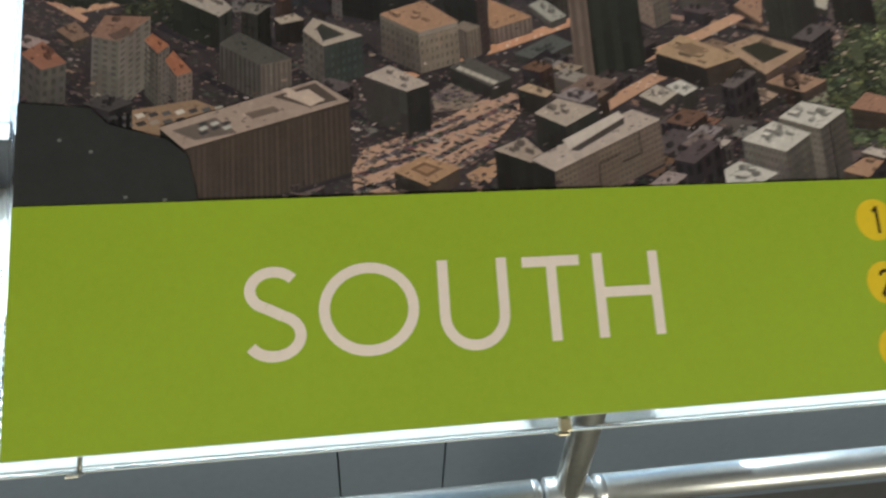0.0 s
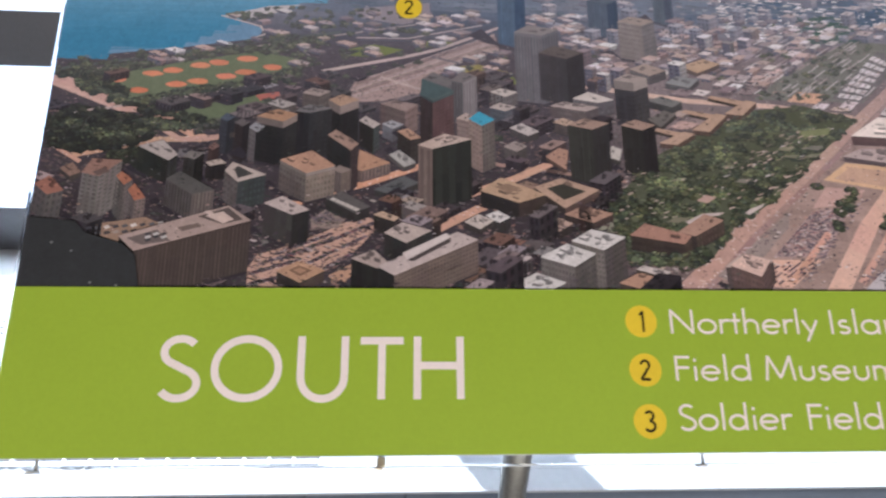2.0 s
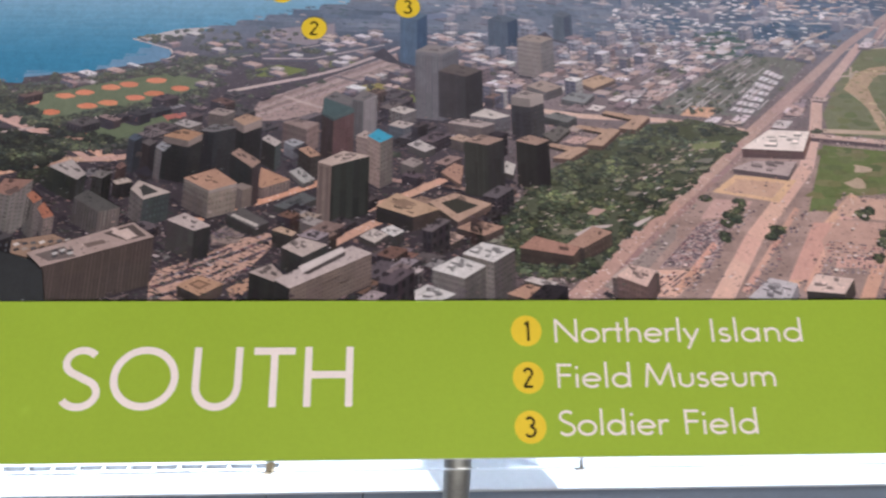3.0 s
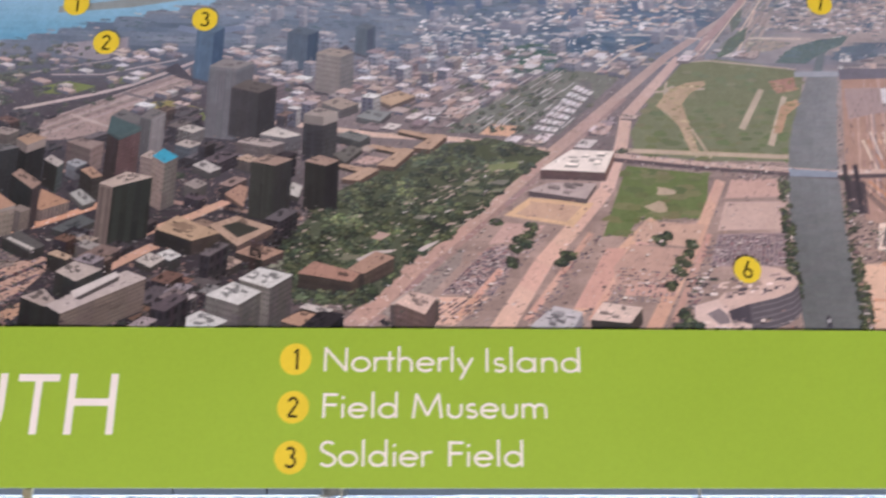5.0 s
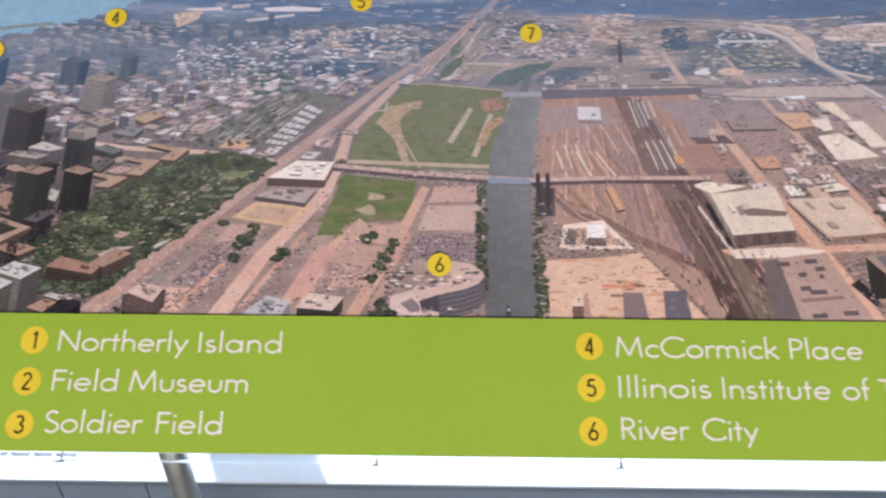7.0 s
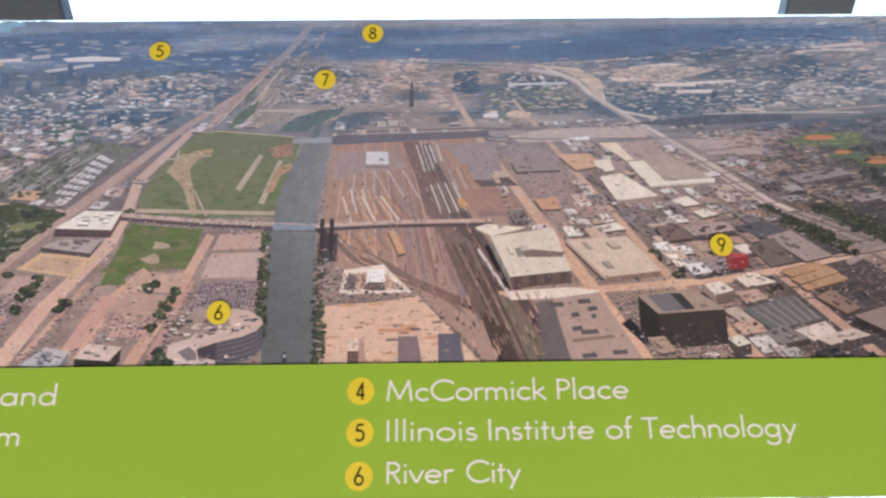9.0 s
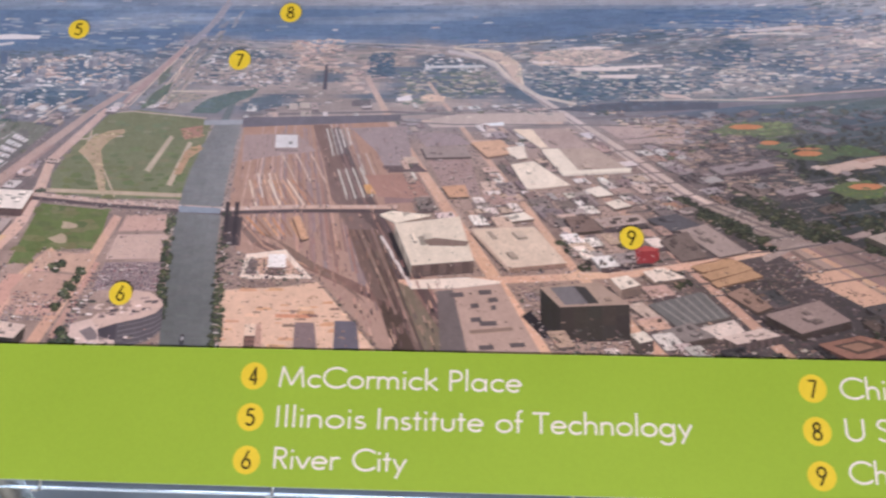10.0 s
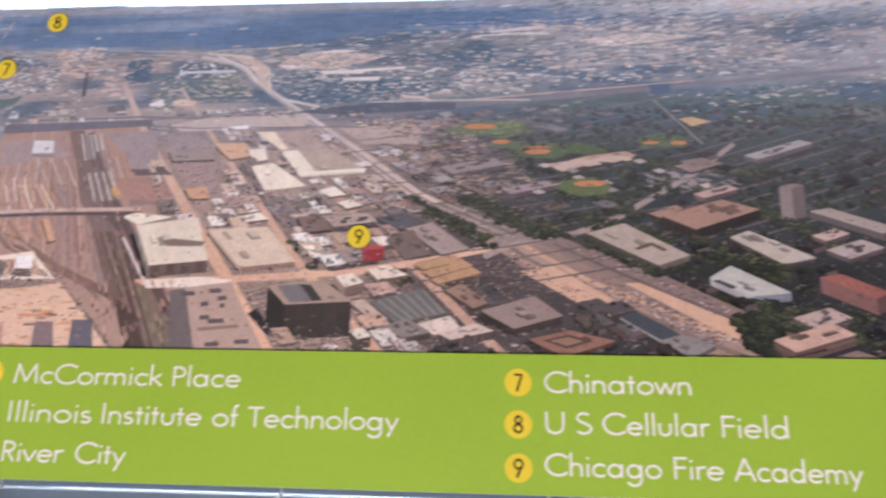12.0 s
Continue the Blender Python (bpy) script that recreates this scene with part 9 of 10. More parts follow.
# western fields, housing rows and the long railway
photo.far(((1.0144, 0.3296), (1.0518, 0.3332), (1.0940, 0.3356), (1.1249, 0.3307), (1.0987, 0.3271), (1.0513, 0.3223)), (196, 181, 180), 0.3213, 1)
speckle(((1.0144, 0.3296), (1.0518, 0.3332), (1.0940, 0.3356), (1.1249, 0.3307), (1.0987, 0.3271), (1.0513, 0.3223)), 69, ((152, 151, 156), (219, 206, 199), (196, 184, 178), (152, 151, 156)), 0.0008, 0.0034, 0.0153)
far_line(((1.0144, 0.3296), (1.0780, 0.3308), (1.1251, 0.3331)), 0.0014, (220, 208, 198), 0.0040)
far_line(((1.0408, 0.3235), (1.0935, 0.3271)), 0.0014, (212, 198, 188), 0.0040)
far_line(((0.9171, 0.3359), (0.9608, 0.3383), (0.9932, 0.3370)), 0.0016, (212, 202, 198), 0.0040)
photo.far(((0.7447, 0.3110), (0.7500, 0.3185), (0.7952, 0.3198), (0.8346, 0.3161), (0.8069, 0.3086), (0.7677, 0.3061)), (188, 171, 168), 0.3051, 1)
speckle(((0.7447, 0.3110), (0.7500, 0.3185), (0.7952, 0.3198), (0.8346, 0.3161), (0.8069, 0.3086), (0.7677, 0.3061)), 74, ((148, 146, 149), (210, 194, 185), (188, 174, 166), (148, 146, 149)), 0.0008, 0.0034, 0.0157)
speckle(((0.8615, 0.3511), (1.2185, 0.3546), (1.2169, 0.3390), (0.8620, 0.3310)), 70, ((206, 196, 194), (180, 170, 172), (100, 114, 136), (112, 124, 142), (194, 176, 168)), 0.002, 0.006)
speckle(((0.8622, 0.3198), (1.2153, 0.3247), (1.2116, 0.2896), (0.8631, 0.2796)), 260, ((206, 196, 194), (180, 170, 172), (100, 114, 136), (112, 124, 142), (194, 176, 168)), 0.002, 0.006)
speckle(((0.8952, 0.3248), (0.9335, 0.3272), (0.9389, 0.3064), (0.9009, 0.3003)), 80, ((88, 104, 128), (96, 110, 130), (80, 96, 116)), 0.002, 0.006)
speckle(((1.0944, 0.2601), (1.2104, 0.2781), (1.2065, 0.2414), (1.1132, 0.2404)), 170, ((88, 104, 128), (96, 110, 130), (80, 96, 116), (84, 104, 100), (92, 110, 102), (76, 94, 92), (188, 178, 172)), 0.0015, 0.005)
far_line(((1.0896, 0.2646), (1.1095, 0.2443), (1.1316, 0.2200)), 0.0018, (140, 136, 134), 0.0040)
photo.far(((1.1116, 0.2454), (1.1238, 0.2473), (1.1414, 0.2424), (1.1231, 0.2377)), (190, 161, 130), 0.2337, 3)
photo.far(((1.0865, 0.2809), (1.1050, 0.2821), (1.1063, 0.2717), (1.0879, 0.2704)), (92, 104, 128), 0.2664, 3)
photo.far(((0.8919, 0.2338), (0.9120, 0.2433), (0.9385, 0.2448), (0.9700, 0.2440), (0.9646, 0.2324), (0.9226, 0.2307)), (116, 120, 102), 0.2247, 2)
speckle(((0.8919, 0.2338), (0.9120, 0.2433), (0.9385, 0.2448), (0.9700, 0.2440), (0.9646, 0.2324), (0.9226, 0.2307)), 74, ((102, 113, 94), (132, 141, 107), (118, 126, 96), (102, 113, 94)), 0.0008, 0.0034, 0.0210)
photo.far(((0.9300, 0.2183), (0.9436, 0.2253), (0.9655, 0.2233), (0.9592, 0.2164)), (104, 110, 98), 0.2104, 2)
speckle(((0.9300, 0.2183), (0.9436, 0.2253), (0.9655, 0.2233), (0.9592, 0.2164)), 17, ((95, 107, 93), (117, 128, 105), (105, 115, 94), (95, 107, 93)), 0.0008, 0.0034, 0.0159)
photo.far(((0.9642, 0.2086), (0.9747, 0.2166), (1.0005, 0.2181), (1.0105, 0.2127), (0.9950, 0.2057)), (98, 105, 90), 0.1997, 2)
speckle(((0.9642, 0.2086), (0.9747, 0.2166), (1.0005, 0.2181), (1.0105, 0.2127), (0.9950, 0.2057)), 33, ((92, 104, 88), (110, 123, 96), (99, 110, 86), (92, 104, 88)), 0.0008, 0.0034, 0.0194)
photo.far(((1.0003, 0.2125), (1.0160, 0.2228), (1.0412, 0.2165), (1.0461, 0.2121), (1.0207, 0.2106)), (92, 101, 83), 0.2046, 2)
speckle(((1.0003, 0.2125), (1.0160, 0.2228), (1.0412, 0.2165), (1.0461, 0.2121), (1.0207, 0.2106)), 29, ((88, 103, 84), (103, 120, 87), (92, 108, 78), (88, 103, 84)), 0.0008, 0.0034, 0.0193)
photo.far(((0.9932, 0.1781), (1.0076, 0.1849), (1.0299, 0.1875), (1.0466, 0.1802), (1.0422, 0.1715), (1.0191, 0.1688)), (100, 107, 83), 0.1628, 2)
speckle(((0.9932, 0.1781), (1.0076, 0.1849), (1.0299, 0.1875), (1.0466, 0.1802), (1.0422, 0.1715), (1.0191, 0.1688)), 58, ((93, 107, 82), (114, 128, 84), (102, 115, 75), (93, 107, 82)), 0.0008, 0.0034, 0.0257)
photo.far(((1.0716, 0.2169), (1.0870, 0.2238), (1.1182, 0.2253), (1.1165, 0.2164)), (96, 103, 88), 0.2104, 2)
speckle(((1.0716, 0.2169), (1.0870, 0.2238), (1.1182, 0.2253), (1.1165, 0.2164)), 26, ((91, 103, 87), (108, 120, 94), (97, 108, 84), (91, 103, 87)), 0.0008, 0.0034, 0.0159)
photo.far(((0.9083, 0.2392), (0.9151, 0.2416), (0.9253, 0.2423), (0.9371, 0.2416), (0.9422, 0.2396), (0.9337, 0.2372), (0.9168, 0.2370)), (186, 131, 100), 0.2120, 3)
photo.far(((0.9363, 0.2235), (0.9401, 0.2254), (0.9457, 0.2259), (0.9523, 0.2253), (0.9551, 0.2237), (0.9504, 0.2218), (0.9410, 0.2217)), (186, 131, 100), 0.1967, 3)
photo.far(((0.9664, 0.2131), (0.9718, 0.2155), (0.9798, 0.2161), (0.9892, 0.2154), (0.9932, 0.2135), (0.9864, 0.2112), (0.9730, 0.2110)), (186, 131, 100), 0.1860, 3)
photo.far(((1.0115, 0.1812), (1.0181, 0.1839), (1.0278, 0.1847), (1.0390, 0.1840), (1.0437, 0.1818), (1.0356, 0.1790), (1.0195, 0.1787)), (186, 131, 100), 0.1537, 3)
photo.far(((1.0768, 0.2214), (1.0801, 0.2228), (1.0850, 0.2232), (1.0906, 0.2228), (1.0929, 0.2216), (1.0888, 0.2203), (1.0808, 0.2201)), (186, 131, 100), 0.1951, 3)
photo.far(((1.1019, 0.2212), (1.1052, 0.2230), (1.1100, 0.2235), (1.1156, 0.2230), (1.1179, 0.2214), (1.1138, 0.2196), (1.1058, 0.2195)), (186, 131, 100), 0.1945, 3)
photo.far(((0.9927, 0.1979), (1.0103, 0.2043), (1.0203, 0.2011), (1.0023, 0.1947)), (190, 169, 162), 0.1867, 5)
photo.far(((1.0103, 0.2048), (1.0205, 0.2072), (1.0405, 0.2009), (1.0273, 0.1985)), (190, 169, 162), 0.1905, 5)
photo.far(((1.0265, 0.2040), (1.0460, 0.2098), (1.0691, 0.2080), (1.0497, 0.2021)), (190, 169, 162), 0.1941, 5)
photo.far(((1.1096, 0.2031), (1.1306, 0.2067), (1.1497, 0.2005), (1.1200, 0.1968)), (136, 121, 122), 0.1888, 5)
speckle(((0.8094, 0.2505), (0.9173, 0.2434), (0.9840, 0.1746), (0.9072, 0.1676)), 420, ((162, 142, 134), (180, 158, 146), (136, 122, 120), (86, 82, 88), (96, 90, 94), (150, 132, 126)), 0.002, 0.0065, 0.0020)
photo.far(((0.9739, 0.1744), (0.9810, 0.1762), (0.9870, 0.1730), (0.9799, 0.1713)), (176, 165, 168), 0.1653, 5)
photo.far(((1.0054, 0.1953), (1.0126, 0.1971), (1.0185, 0.1939), (1.0114, 0.1921)), (150, 139, 144), 0.1861, 5)
photo.far(((1.0357, 0.1833), (1.0428, 0.1850), (1.0487, 0.1819), (1.0416, 0.1801)), (190, 175, 172), 0.1741, 5)
photo.far(((1.0673, 0.2041), (1.0744, 0.2059), (1.0802, 0.2026), (1.0732, 0.2009)), (176, 165, 168), 0.1949, 5)
photo.far(((1.0970, 0.1920), (1.1040, 0.1938), (1.1097, 0.1906), (1.1027, 0.1888)), (150, 139, 144), 0.1828, 5)
photo.far(((1.1261, 0.1801), (1.1330, 0.1819), (1.1386, 0.1788), (1.1317, 0.1770)), (190, 175, 172), 0.1710, 5)
photo.far(((0.9927, 0.1979), (0.9999, 0.1997), (1.0059, 0.1964), (0.9988, 0.1947)), (176, 165, 168), 0.1887, 5)
photo.far(((1.0233, 0.1858), (1.0304, 0.1875), (1.0363, 0.1844), (1.0292, 0.1826)), (150, 139, 144), 0.1766, 5)
photo.far(((1.0549, 0.2067), (1.0620, 0.2084), (1.0679, 0.2052), (1.0608, 0.2034)), (190, 175, 172), 0.1974, 5)
photo.far(((1.0847, 0.1945), (1.0918, 0.1963), (1.0975, 0.1931), (1.0905, 0.1913)), (176, 165, 168), 0.1853, 5)
photo.far(((1.1140, 0.1826), (1.1210, 0.1843), (1.1266, 0.1812), (1.1197, 0.1795)), (150, 139, 144), 0.1735, 5)
photo.far(((0.9800, 0.2005), (0.9872, 0.2022), (0.9933, 0.1990), (0.9861, 0.1972)), (190, 175, 172), 0.1912, 5)
photo.far(((1.0107, 0.1883), (1.0179, 0.1900), (1.0238, 0.1869), (1.0167, 0.1851)), (176, 165, 168), 0.1791, 5)
photo.far(((1.0409, 0.1763), (1.0480, 0.1781), (1.0538, 0.1749), (1.0468, 0.1732)), (150, 139, 144), 0.1672, 5)
photo.up([(-0.115, 0.273), (-0.089, 0.269), (-0.055, 0.275), (-0.060, 0.279), (-0.090, 0.2745), (-0.112, 0.278)], (92, 108, 134), 0.26, 1, 1)
block(1.215, 0.050, 0.03, 0.02, 0.005, (176, 150, 140), None, (72, 62, 62), 0, 0, 4)
block(1.25, 0.112, 0.03, 0.02, 0.005, (166, 148, 142), None, (72, 62, 62), 0, 0, 4)
block(1.232, 0.128, 0.02, 0.012, 0.005, (190, 160, 146), None, (72, 62, 62), 0, 0, 4)
block(0.955, 0.172, 0.04, 0.01, 0.005, (150, 132, 128), None, (72, 62, 62), 0, 0, 4)
block(0.90, 0.192, 0.05, 0.014, 0.005, (140, 124, 122), None, (72, 62, 62), 0, 0, 4)
block(0.985, 0.178, 0.02, 0.006, 0.005, (158, 142, 136), None, (72, 62, 62), 0, 0, 4)
block(1.13, 0.168, 0.03, 0.01, 0.005, (186, 150, 136), None, (72, 62, 62), 0, 0, 4)
block(1.18, 0.205, 0.05, 0.012, 0.005, (160, 150, 146), None, (72, 62, 62), 0, 0, 4)
block(0.80, 0.106, 0.03, 0.012, 0.005, (150, 136, 132), None, (72, 62, 62), 0, 0, 4)
block(0.79, 0.140, 0.04, 0.012, 0.005, (176, 152, 140), None, (72, 62, 62), 0, 0, 4)
# trees of the wood and its paths
for i in range(70):
    u, v = rng.uniform(0.0, 0.18), rng.uniform(0.04, 0.17)
    if inside(u, v, WOOD):
        k = rng.uniform(0.003, 0.008) * near(v)
        photo.flat([(u - k, v), (u + k * 0.6, v - k * 0.3), (u + k, v + k * 0.5), (u - k * 0.3, v + k * 0.7)], jitter((188, 160, 138), 14), 1, False)
photo.flat(WOOD, (70, 75, 52))
for i in range(3600):
    u, v = rng.uniform(-0.018, 0.198), rng.uniform(0.036, 0.178)
    if inside(u, v, WOOD) and noise.noise((u * 60, v * 90, 1.0)) > -0.22:
        tree(u, v, rng.uniform(0.0024, 0.0062), 0.94 + 0.5 * noise.noise((u * 45, v * 80, 4.0)))
for i in range(15):
    u, v = rng.uniform(0.0, 0.18), rng.uniform(0.05, 0.17)
    if inside(u, v, WOOD):
        k = rng.uniform(0.004, 0.009) * near(v)
        photo.up([(u - k * 1.3, v), (u + k * 0.6, v - k * 0.2), (u + k * 1.3, v + k * 0.5), (u - k * 0.3, v + k * 0.5)], jitter((126, 122, 98), 14), v - 0.004, 1, 2)
# lanes, courts and roofs among the trees of the wood
photo.up(((0.0905, 0.0850), (0.0954, 0.0885), (0.1080, 0.0934), (0.1039, 0.0895), (0.0940, 0.0837)), (190, 176, 166), 0.0717, 1, 4)
photo.up(((0.0423, 0.0773), (0.0565, 0.0841), (0.0726, 0.0853), (0.0701, 0.0829), (0.0572, 0.0813), (0.0449, 0.0754)), (186, 172, 162), 0.0634, 1, 4)
photo.up(((0.1462, 0.1561), (0.1728, 0.1597), (0.1700, 0.1534), (0.1484, 0.1509)), (116, 122, 76), 0.1389, 1, 4)
photo.up(((0.0527, 0.0946), (0.0613, 0.0995), (0.0695, 0.0977), (0.0617, 0.0928)), (176, 148, 132), 0.0808, 1, 4)
photo.up(((0.1102, 0.1219), (0.1126, 0.1227), (0.1129, 0.1233), (0.1107, 0.1227)), (184, 160, 140), 0.1099, 1, 5)
photo.up(((0.1565, 0.1532), (0.1632, 0.1554), (0.1641, 0.1567), (0.1581, 0.1551)), (150, 134, 118), 0.1412, 1, 3)
photo.up(((0.1566, 0.1574), (0.1595, 0.1584), (0.1600, 0.1595), (0.1574, 0.1587)), (150, 134, 118), 0.1454, 1, 5)
photo.up(((0.1635, 0.1517), (0.1677, 0.1531), (0.1682, 0.1538), (0.1645, 0.1528)), (184, 160, 140), 0.1397, 1, 4)
photo.up(((0.1431, 0.1498), (0.1483, 0.1515), (0.1489, 0.1524), (0.1443, 0.1511)), (184, 160, 140), 0.1378, 1, 5)
photo.up(((0.1339, 0.1403), (0.1387, 0.1419), (0.1393, 0.1425), (0.1351, 0.1413)), (168, 146, 130), 0.1283, 1, 5)
photo.up(((0.1151, 0.1296), (0.1193, 0.1310), (0.1199, 0.1323), (0.1162, 0.1313)), (196, 172, 156), 0.1176, 1, 5)
photo.up(((0.1566, 0.1510), (0.1618, 0.1527), (0.1624, 0.1534), (0.1578, 0.1521)), (214, 200, 192), 0.1390, 1, 4)
photo.up(((0.1009, 0.1113), (0.1044, 0.1125), (0.1049, 0.1133), (0.1017, 0.1124)), (214, 200, 192), 0.0993, 1, 5)
photo.up(((0.1275, 0.1147), (0.1332, 0.1166), (0.1338, 0.1172), (0.1288, 0.1159)), (196, 172, 156), 0.1027, 1, 3)
photo.up(((0.1162, 0.1001), (0.1179, 0.1007), (0.1182, 0.1016), (0.1167, 0.1012)), (184, 160, 140), 0.0881, 1, 4)
photo.up(((0.1015, 0.1237), (0.1042, 0.1246), (0.1046, 0.1257), (0.1022, 0.1250)), (196, 172, 156), 0.1117, 1, 4)
photo.up(((0.1165, 0.1167), (0.1188, 0.1175), (0.1192, 0.1188), (0.1171, 0.1182)), (168, 146, 130), 0.1047, 1, 5)
photo.up(((0.0924, 0.1220), (0.0943, 0.1227), (0.0947, 0.1241), (0.0930, 0.1236)), (168, 146, 130), 0.1100, 1, 4)
photo.up(((0.1365, 0.1229), (0.1433, 0.1252), (0.1441, 0.1255), (0.1380, 0.1239)), (168, 146, 130), 0.1109, 1, 4)
photo.up(((0.1149, 0.1415), (0.1220, 0.1439), (0.1228, 0.1442), (0.1165, 0.1424)), (196, 172, 156), 0.1295, 1, 5)
photo.up(((0.1062, 0.1358), (0.1105, 0.1373), (0.1110, 0.1379), (0.1072, 0.1369)), (150, 134, 118), 0.1238, 1, 3)
photo.up(((0.1526, 0.1482), (0.1555, 0.1492), (0.1559, 0.1497), (0.1533, 0.1490)), (184, 160, 140), 0.1362, 1, 4)
photo.up(((0.1455, 0.1400), (0.1498, 0.1414), (0.1504, 0.1422), (0.1466, 0.1412)), (150, 134, 118), 0.1280, 1, 3)
photo.up(((0.1121, 0.1367), (0.1142, 0.1374), (0.1144, 0.1380), (0.1126, 0.1375)), (214, 200, 192), 0.1247, 1, 3)
photo.up(((0.1142, 0.1323), (0.1182, 0.1336), (0.1188, 0.1347), (0.1152, 0.1338)), (184, 160, 140), 0.1203, 1, 5)
photo.up(((0.1281, 0.1506), (0.1325, 0.1521), (0.1331, 0.1533), (0.1293, 0.1522)), (168, 146, 130), 0.1386, 1, 4)
photo.up(((0.1308, 0.1421), (0.1329, 0.1428), (0.1333, 0.1440), (0.1314, 0.1435)), (196, 172, 156), 0.1301, 1, 5)
photo.up(((0.1114, 0.1355), (0.1172, 0.1375), (0.1179, 0.1383), (0.1128, 0.1369)), (168, 146, 130), 0.1235, 1, 5)
photo.up(((0.1026, 0.1365), (0.1051, 0.1373), (0.1055, 0.1383), (0.1033, 0.1377)), (168, 146, 130), 0.1245, 1, 4)
photo.up(((0.1334, 0.1483), (0.1405, 0.1507), (0.1413, 0.1512), (0.1351, 0.1494)), (184, 160, 140), 0.1363, 1, 3)
photo.up(((0.1355, 0.1501), (0.1414, 0.1521), (0.1421, 0.1528), (0.1369, 0.1514)), (150, 134, 118), 0.1381, 1, 3)
photo.up(((0.1026, 0.1250), (0.1055, 0.1260), (0.1059, 0.1270), (0.1033, 0.1263)), (214, 200, 192), 0.1130, 1, 4)
photo.up(((0.0833, 0.1222), (0.0876, 0.1237), (0.0881, 0.1240), (0.0843, 0.1230)), (214, 200, 192), 0.1102, 1, 4)
photo.up(((0.1431, 0.1455), (0.1449, 0.1461), (0.1453, 0.1476), (0.1437, 0.1471)), (214, 200, 192), 0.1335, 1, 4)
photo.up(((0.1424, 0.1330), (0.1466, 0.1344), (0.1472, 0.1350), (0.1434, 0.1340)), (214, 200, 192), 0.1210, 1, 4)
photo.up(((0.1262, 0.1323), (0.1320, 0.1342), (0.1327, 0.1347), (0.1276, 0.1333)), (168, 146, 130), 0.1203, 1, 3)
photo.up(((0.1674, 0.1579), (0.1719, 0.1594), (0.1725, 0.1601), (0.1685, 0.1590)), (214, 200, 192), 0.1459, 1, 3)
photo.up(((0.0855, 0.0965), (0.0889, 0.0976), (0.0894, 0.0987), (0.0864, 0.0979)), (184, 160, 140), 0.0845, 1, 5)
photo.up(((0.1427, 0.1538), (0.1478, 0.1555), (0.1484, 0.1565), (0.1439, 0.1552)), (150, 134, 118), 0.1418, 1, 3)
photo.up(((0.1001, 0.1299), (0.1043, 0.1313), (0.1049, 0.1324), (0.1011, 0.1313)), (150, 134, 118), 0.1179, 1, 4)
photo.up(((0.1359, 0.1178), (0.1419, 0.1197), (0.1426, 0.1204), (0.1373, 0.1189)), (184, 160, 140), 0.1058, 1, 3)
photo.up(((0.1385, 0.1194), (0.1418, 0.1204), (0.1422, 0.1209), (0.1393, 0.1201)), (196, 172, 156), 0.1074, 1, 4)
photo.up(((0.0996, 0.0960), (0.1062, 0.0981), (0.1070, 0.0989), (0.1012, 0.0974)), (184, 160, 140), 0.0840, 1, 3)
photo.up(((0.1040, 0.1003), (0.1084, 0.1018), (0.1090, 0.1023), (0.1050, 0.1012)), (184, 160, 140), 0.0883, 1, 4)
photo.up(((0.1420, 0.1311), (0.1486, 0.1332), (0.1493, 0.1337), (0.1435, 0.1321)), (168, 146, 130), 0.1191, 1, 4)
photo.up(((0.1537, 0.1559), (0.1607, 0.1582), (0.1615, 0.1585), (0.1553, 0.1568)), (150, 134, 118), 0.1439, 1, 3)
photo.up(((0.1107, 0.1266), (0.1153, 0.1281), (0.1159, 0.1293), (0.1119, 0.1282)), (168, 146, 130), 0.1146, 1, 4)
photo.up(((0.0936, 0.1114), (0.1004, 0.1136), (0.1012, 0.1140), (0.0952, 0.1124)), (196, 172, 156), 0.0994, 1, 3)
photo.up(((0.0776, 0.1149), (0.0825, 0.1165), (0.0830, 0.1170), (0.0787, 0.1158)), (214, 200, 192), 0.1029, 1, 4)
photo.up(((0.1272, 0.1089), (0.1326, 0.1106), (0.1333, 0.1116), (0.1285, 0.1104)), (196, 172, 156), 0.0969, 1, 4)
photo.up(((0.0817, 0.1188), (0.0839, 0.1195), (0.0841, 0.1202), (0.0823, 0.1197)), (150, 134, 118), 0.1068, 1, 5)
photo.up(((0.1027, 0.0995), (0.1074, 0.1010), (0.1080, 0.1018), (0.1038, 0.1007)), (168, 146, 130), 0.0875, 1, 3)
photo.up(((0.1124, 0.1059), (0.1180, 0.1077), (0.1187, 0.1081), (0.1137, 0.1067)), (150, 134, 118), 0.0939, 1, 5)
photo.up(((0.1070, 0.1331), (0.1127, 0.1350), (0.1134, 0.1358), (0.1083, 0.1344)), (168, 146, 130), 0.1211, 1, 3)
photo.up(((0.0790, 0.1218), (0.0826, 0.1230), (0.0831, 0.1241), (0.0799, 0.1232)), (168, 146, 130), 0.1098, 1, 4)
photo.up(((0.0779, 0.0877), (0.0829, 0.0893), (0.0835, 0.0903), (0.0791, 0.0892)), (196, 172, 156), 0.0757, 1, 5)
photo.up(((0.1714, 0.1579), (0.1756, 0.1593), (0.1761, 0.1599), (0.1724, 0.1589)), (214, 200, 192), 0.1459, 1, 4)
photo.up(((0.1231, 0.1297), (0.1299, 0.1319), (0.1306, 0.1322), (0.1247, 0.1306)), (168, 146, 130), 0.1177, 1, 3)
photo.up(((0.1502, 0.1329), (0.1521, 0.1336), (0.1523, 0.1343), (0.1507, 0.1339)), (150, 134, 118), 0.1209, 1, 4)
photo.up(((0.1614, 0.1560), (0.1685, 0.1584), (0.1693, 0.1588), (0.1630, 0.1570)), (150, 134, 118), 0.1440, 1, 3)
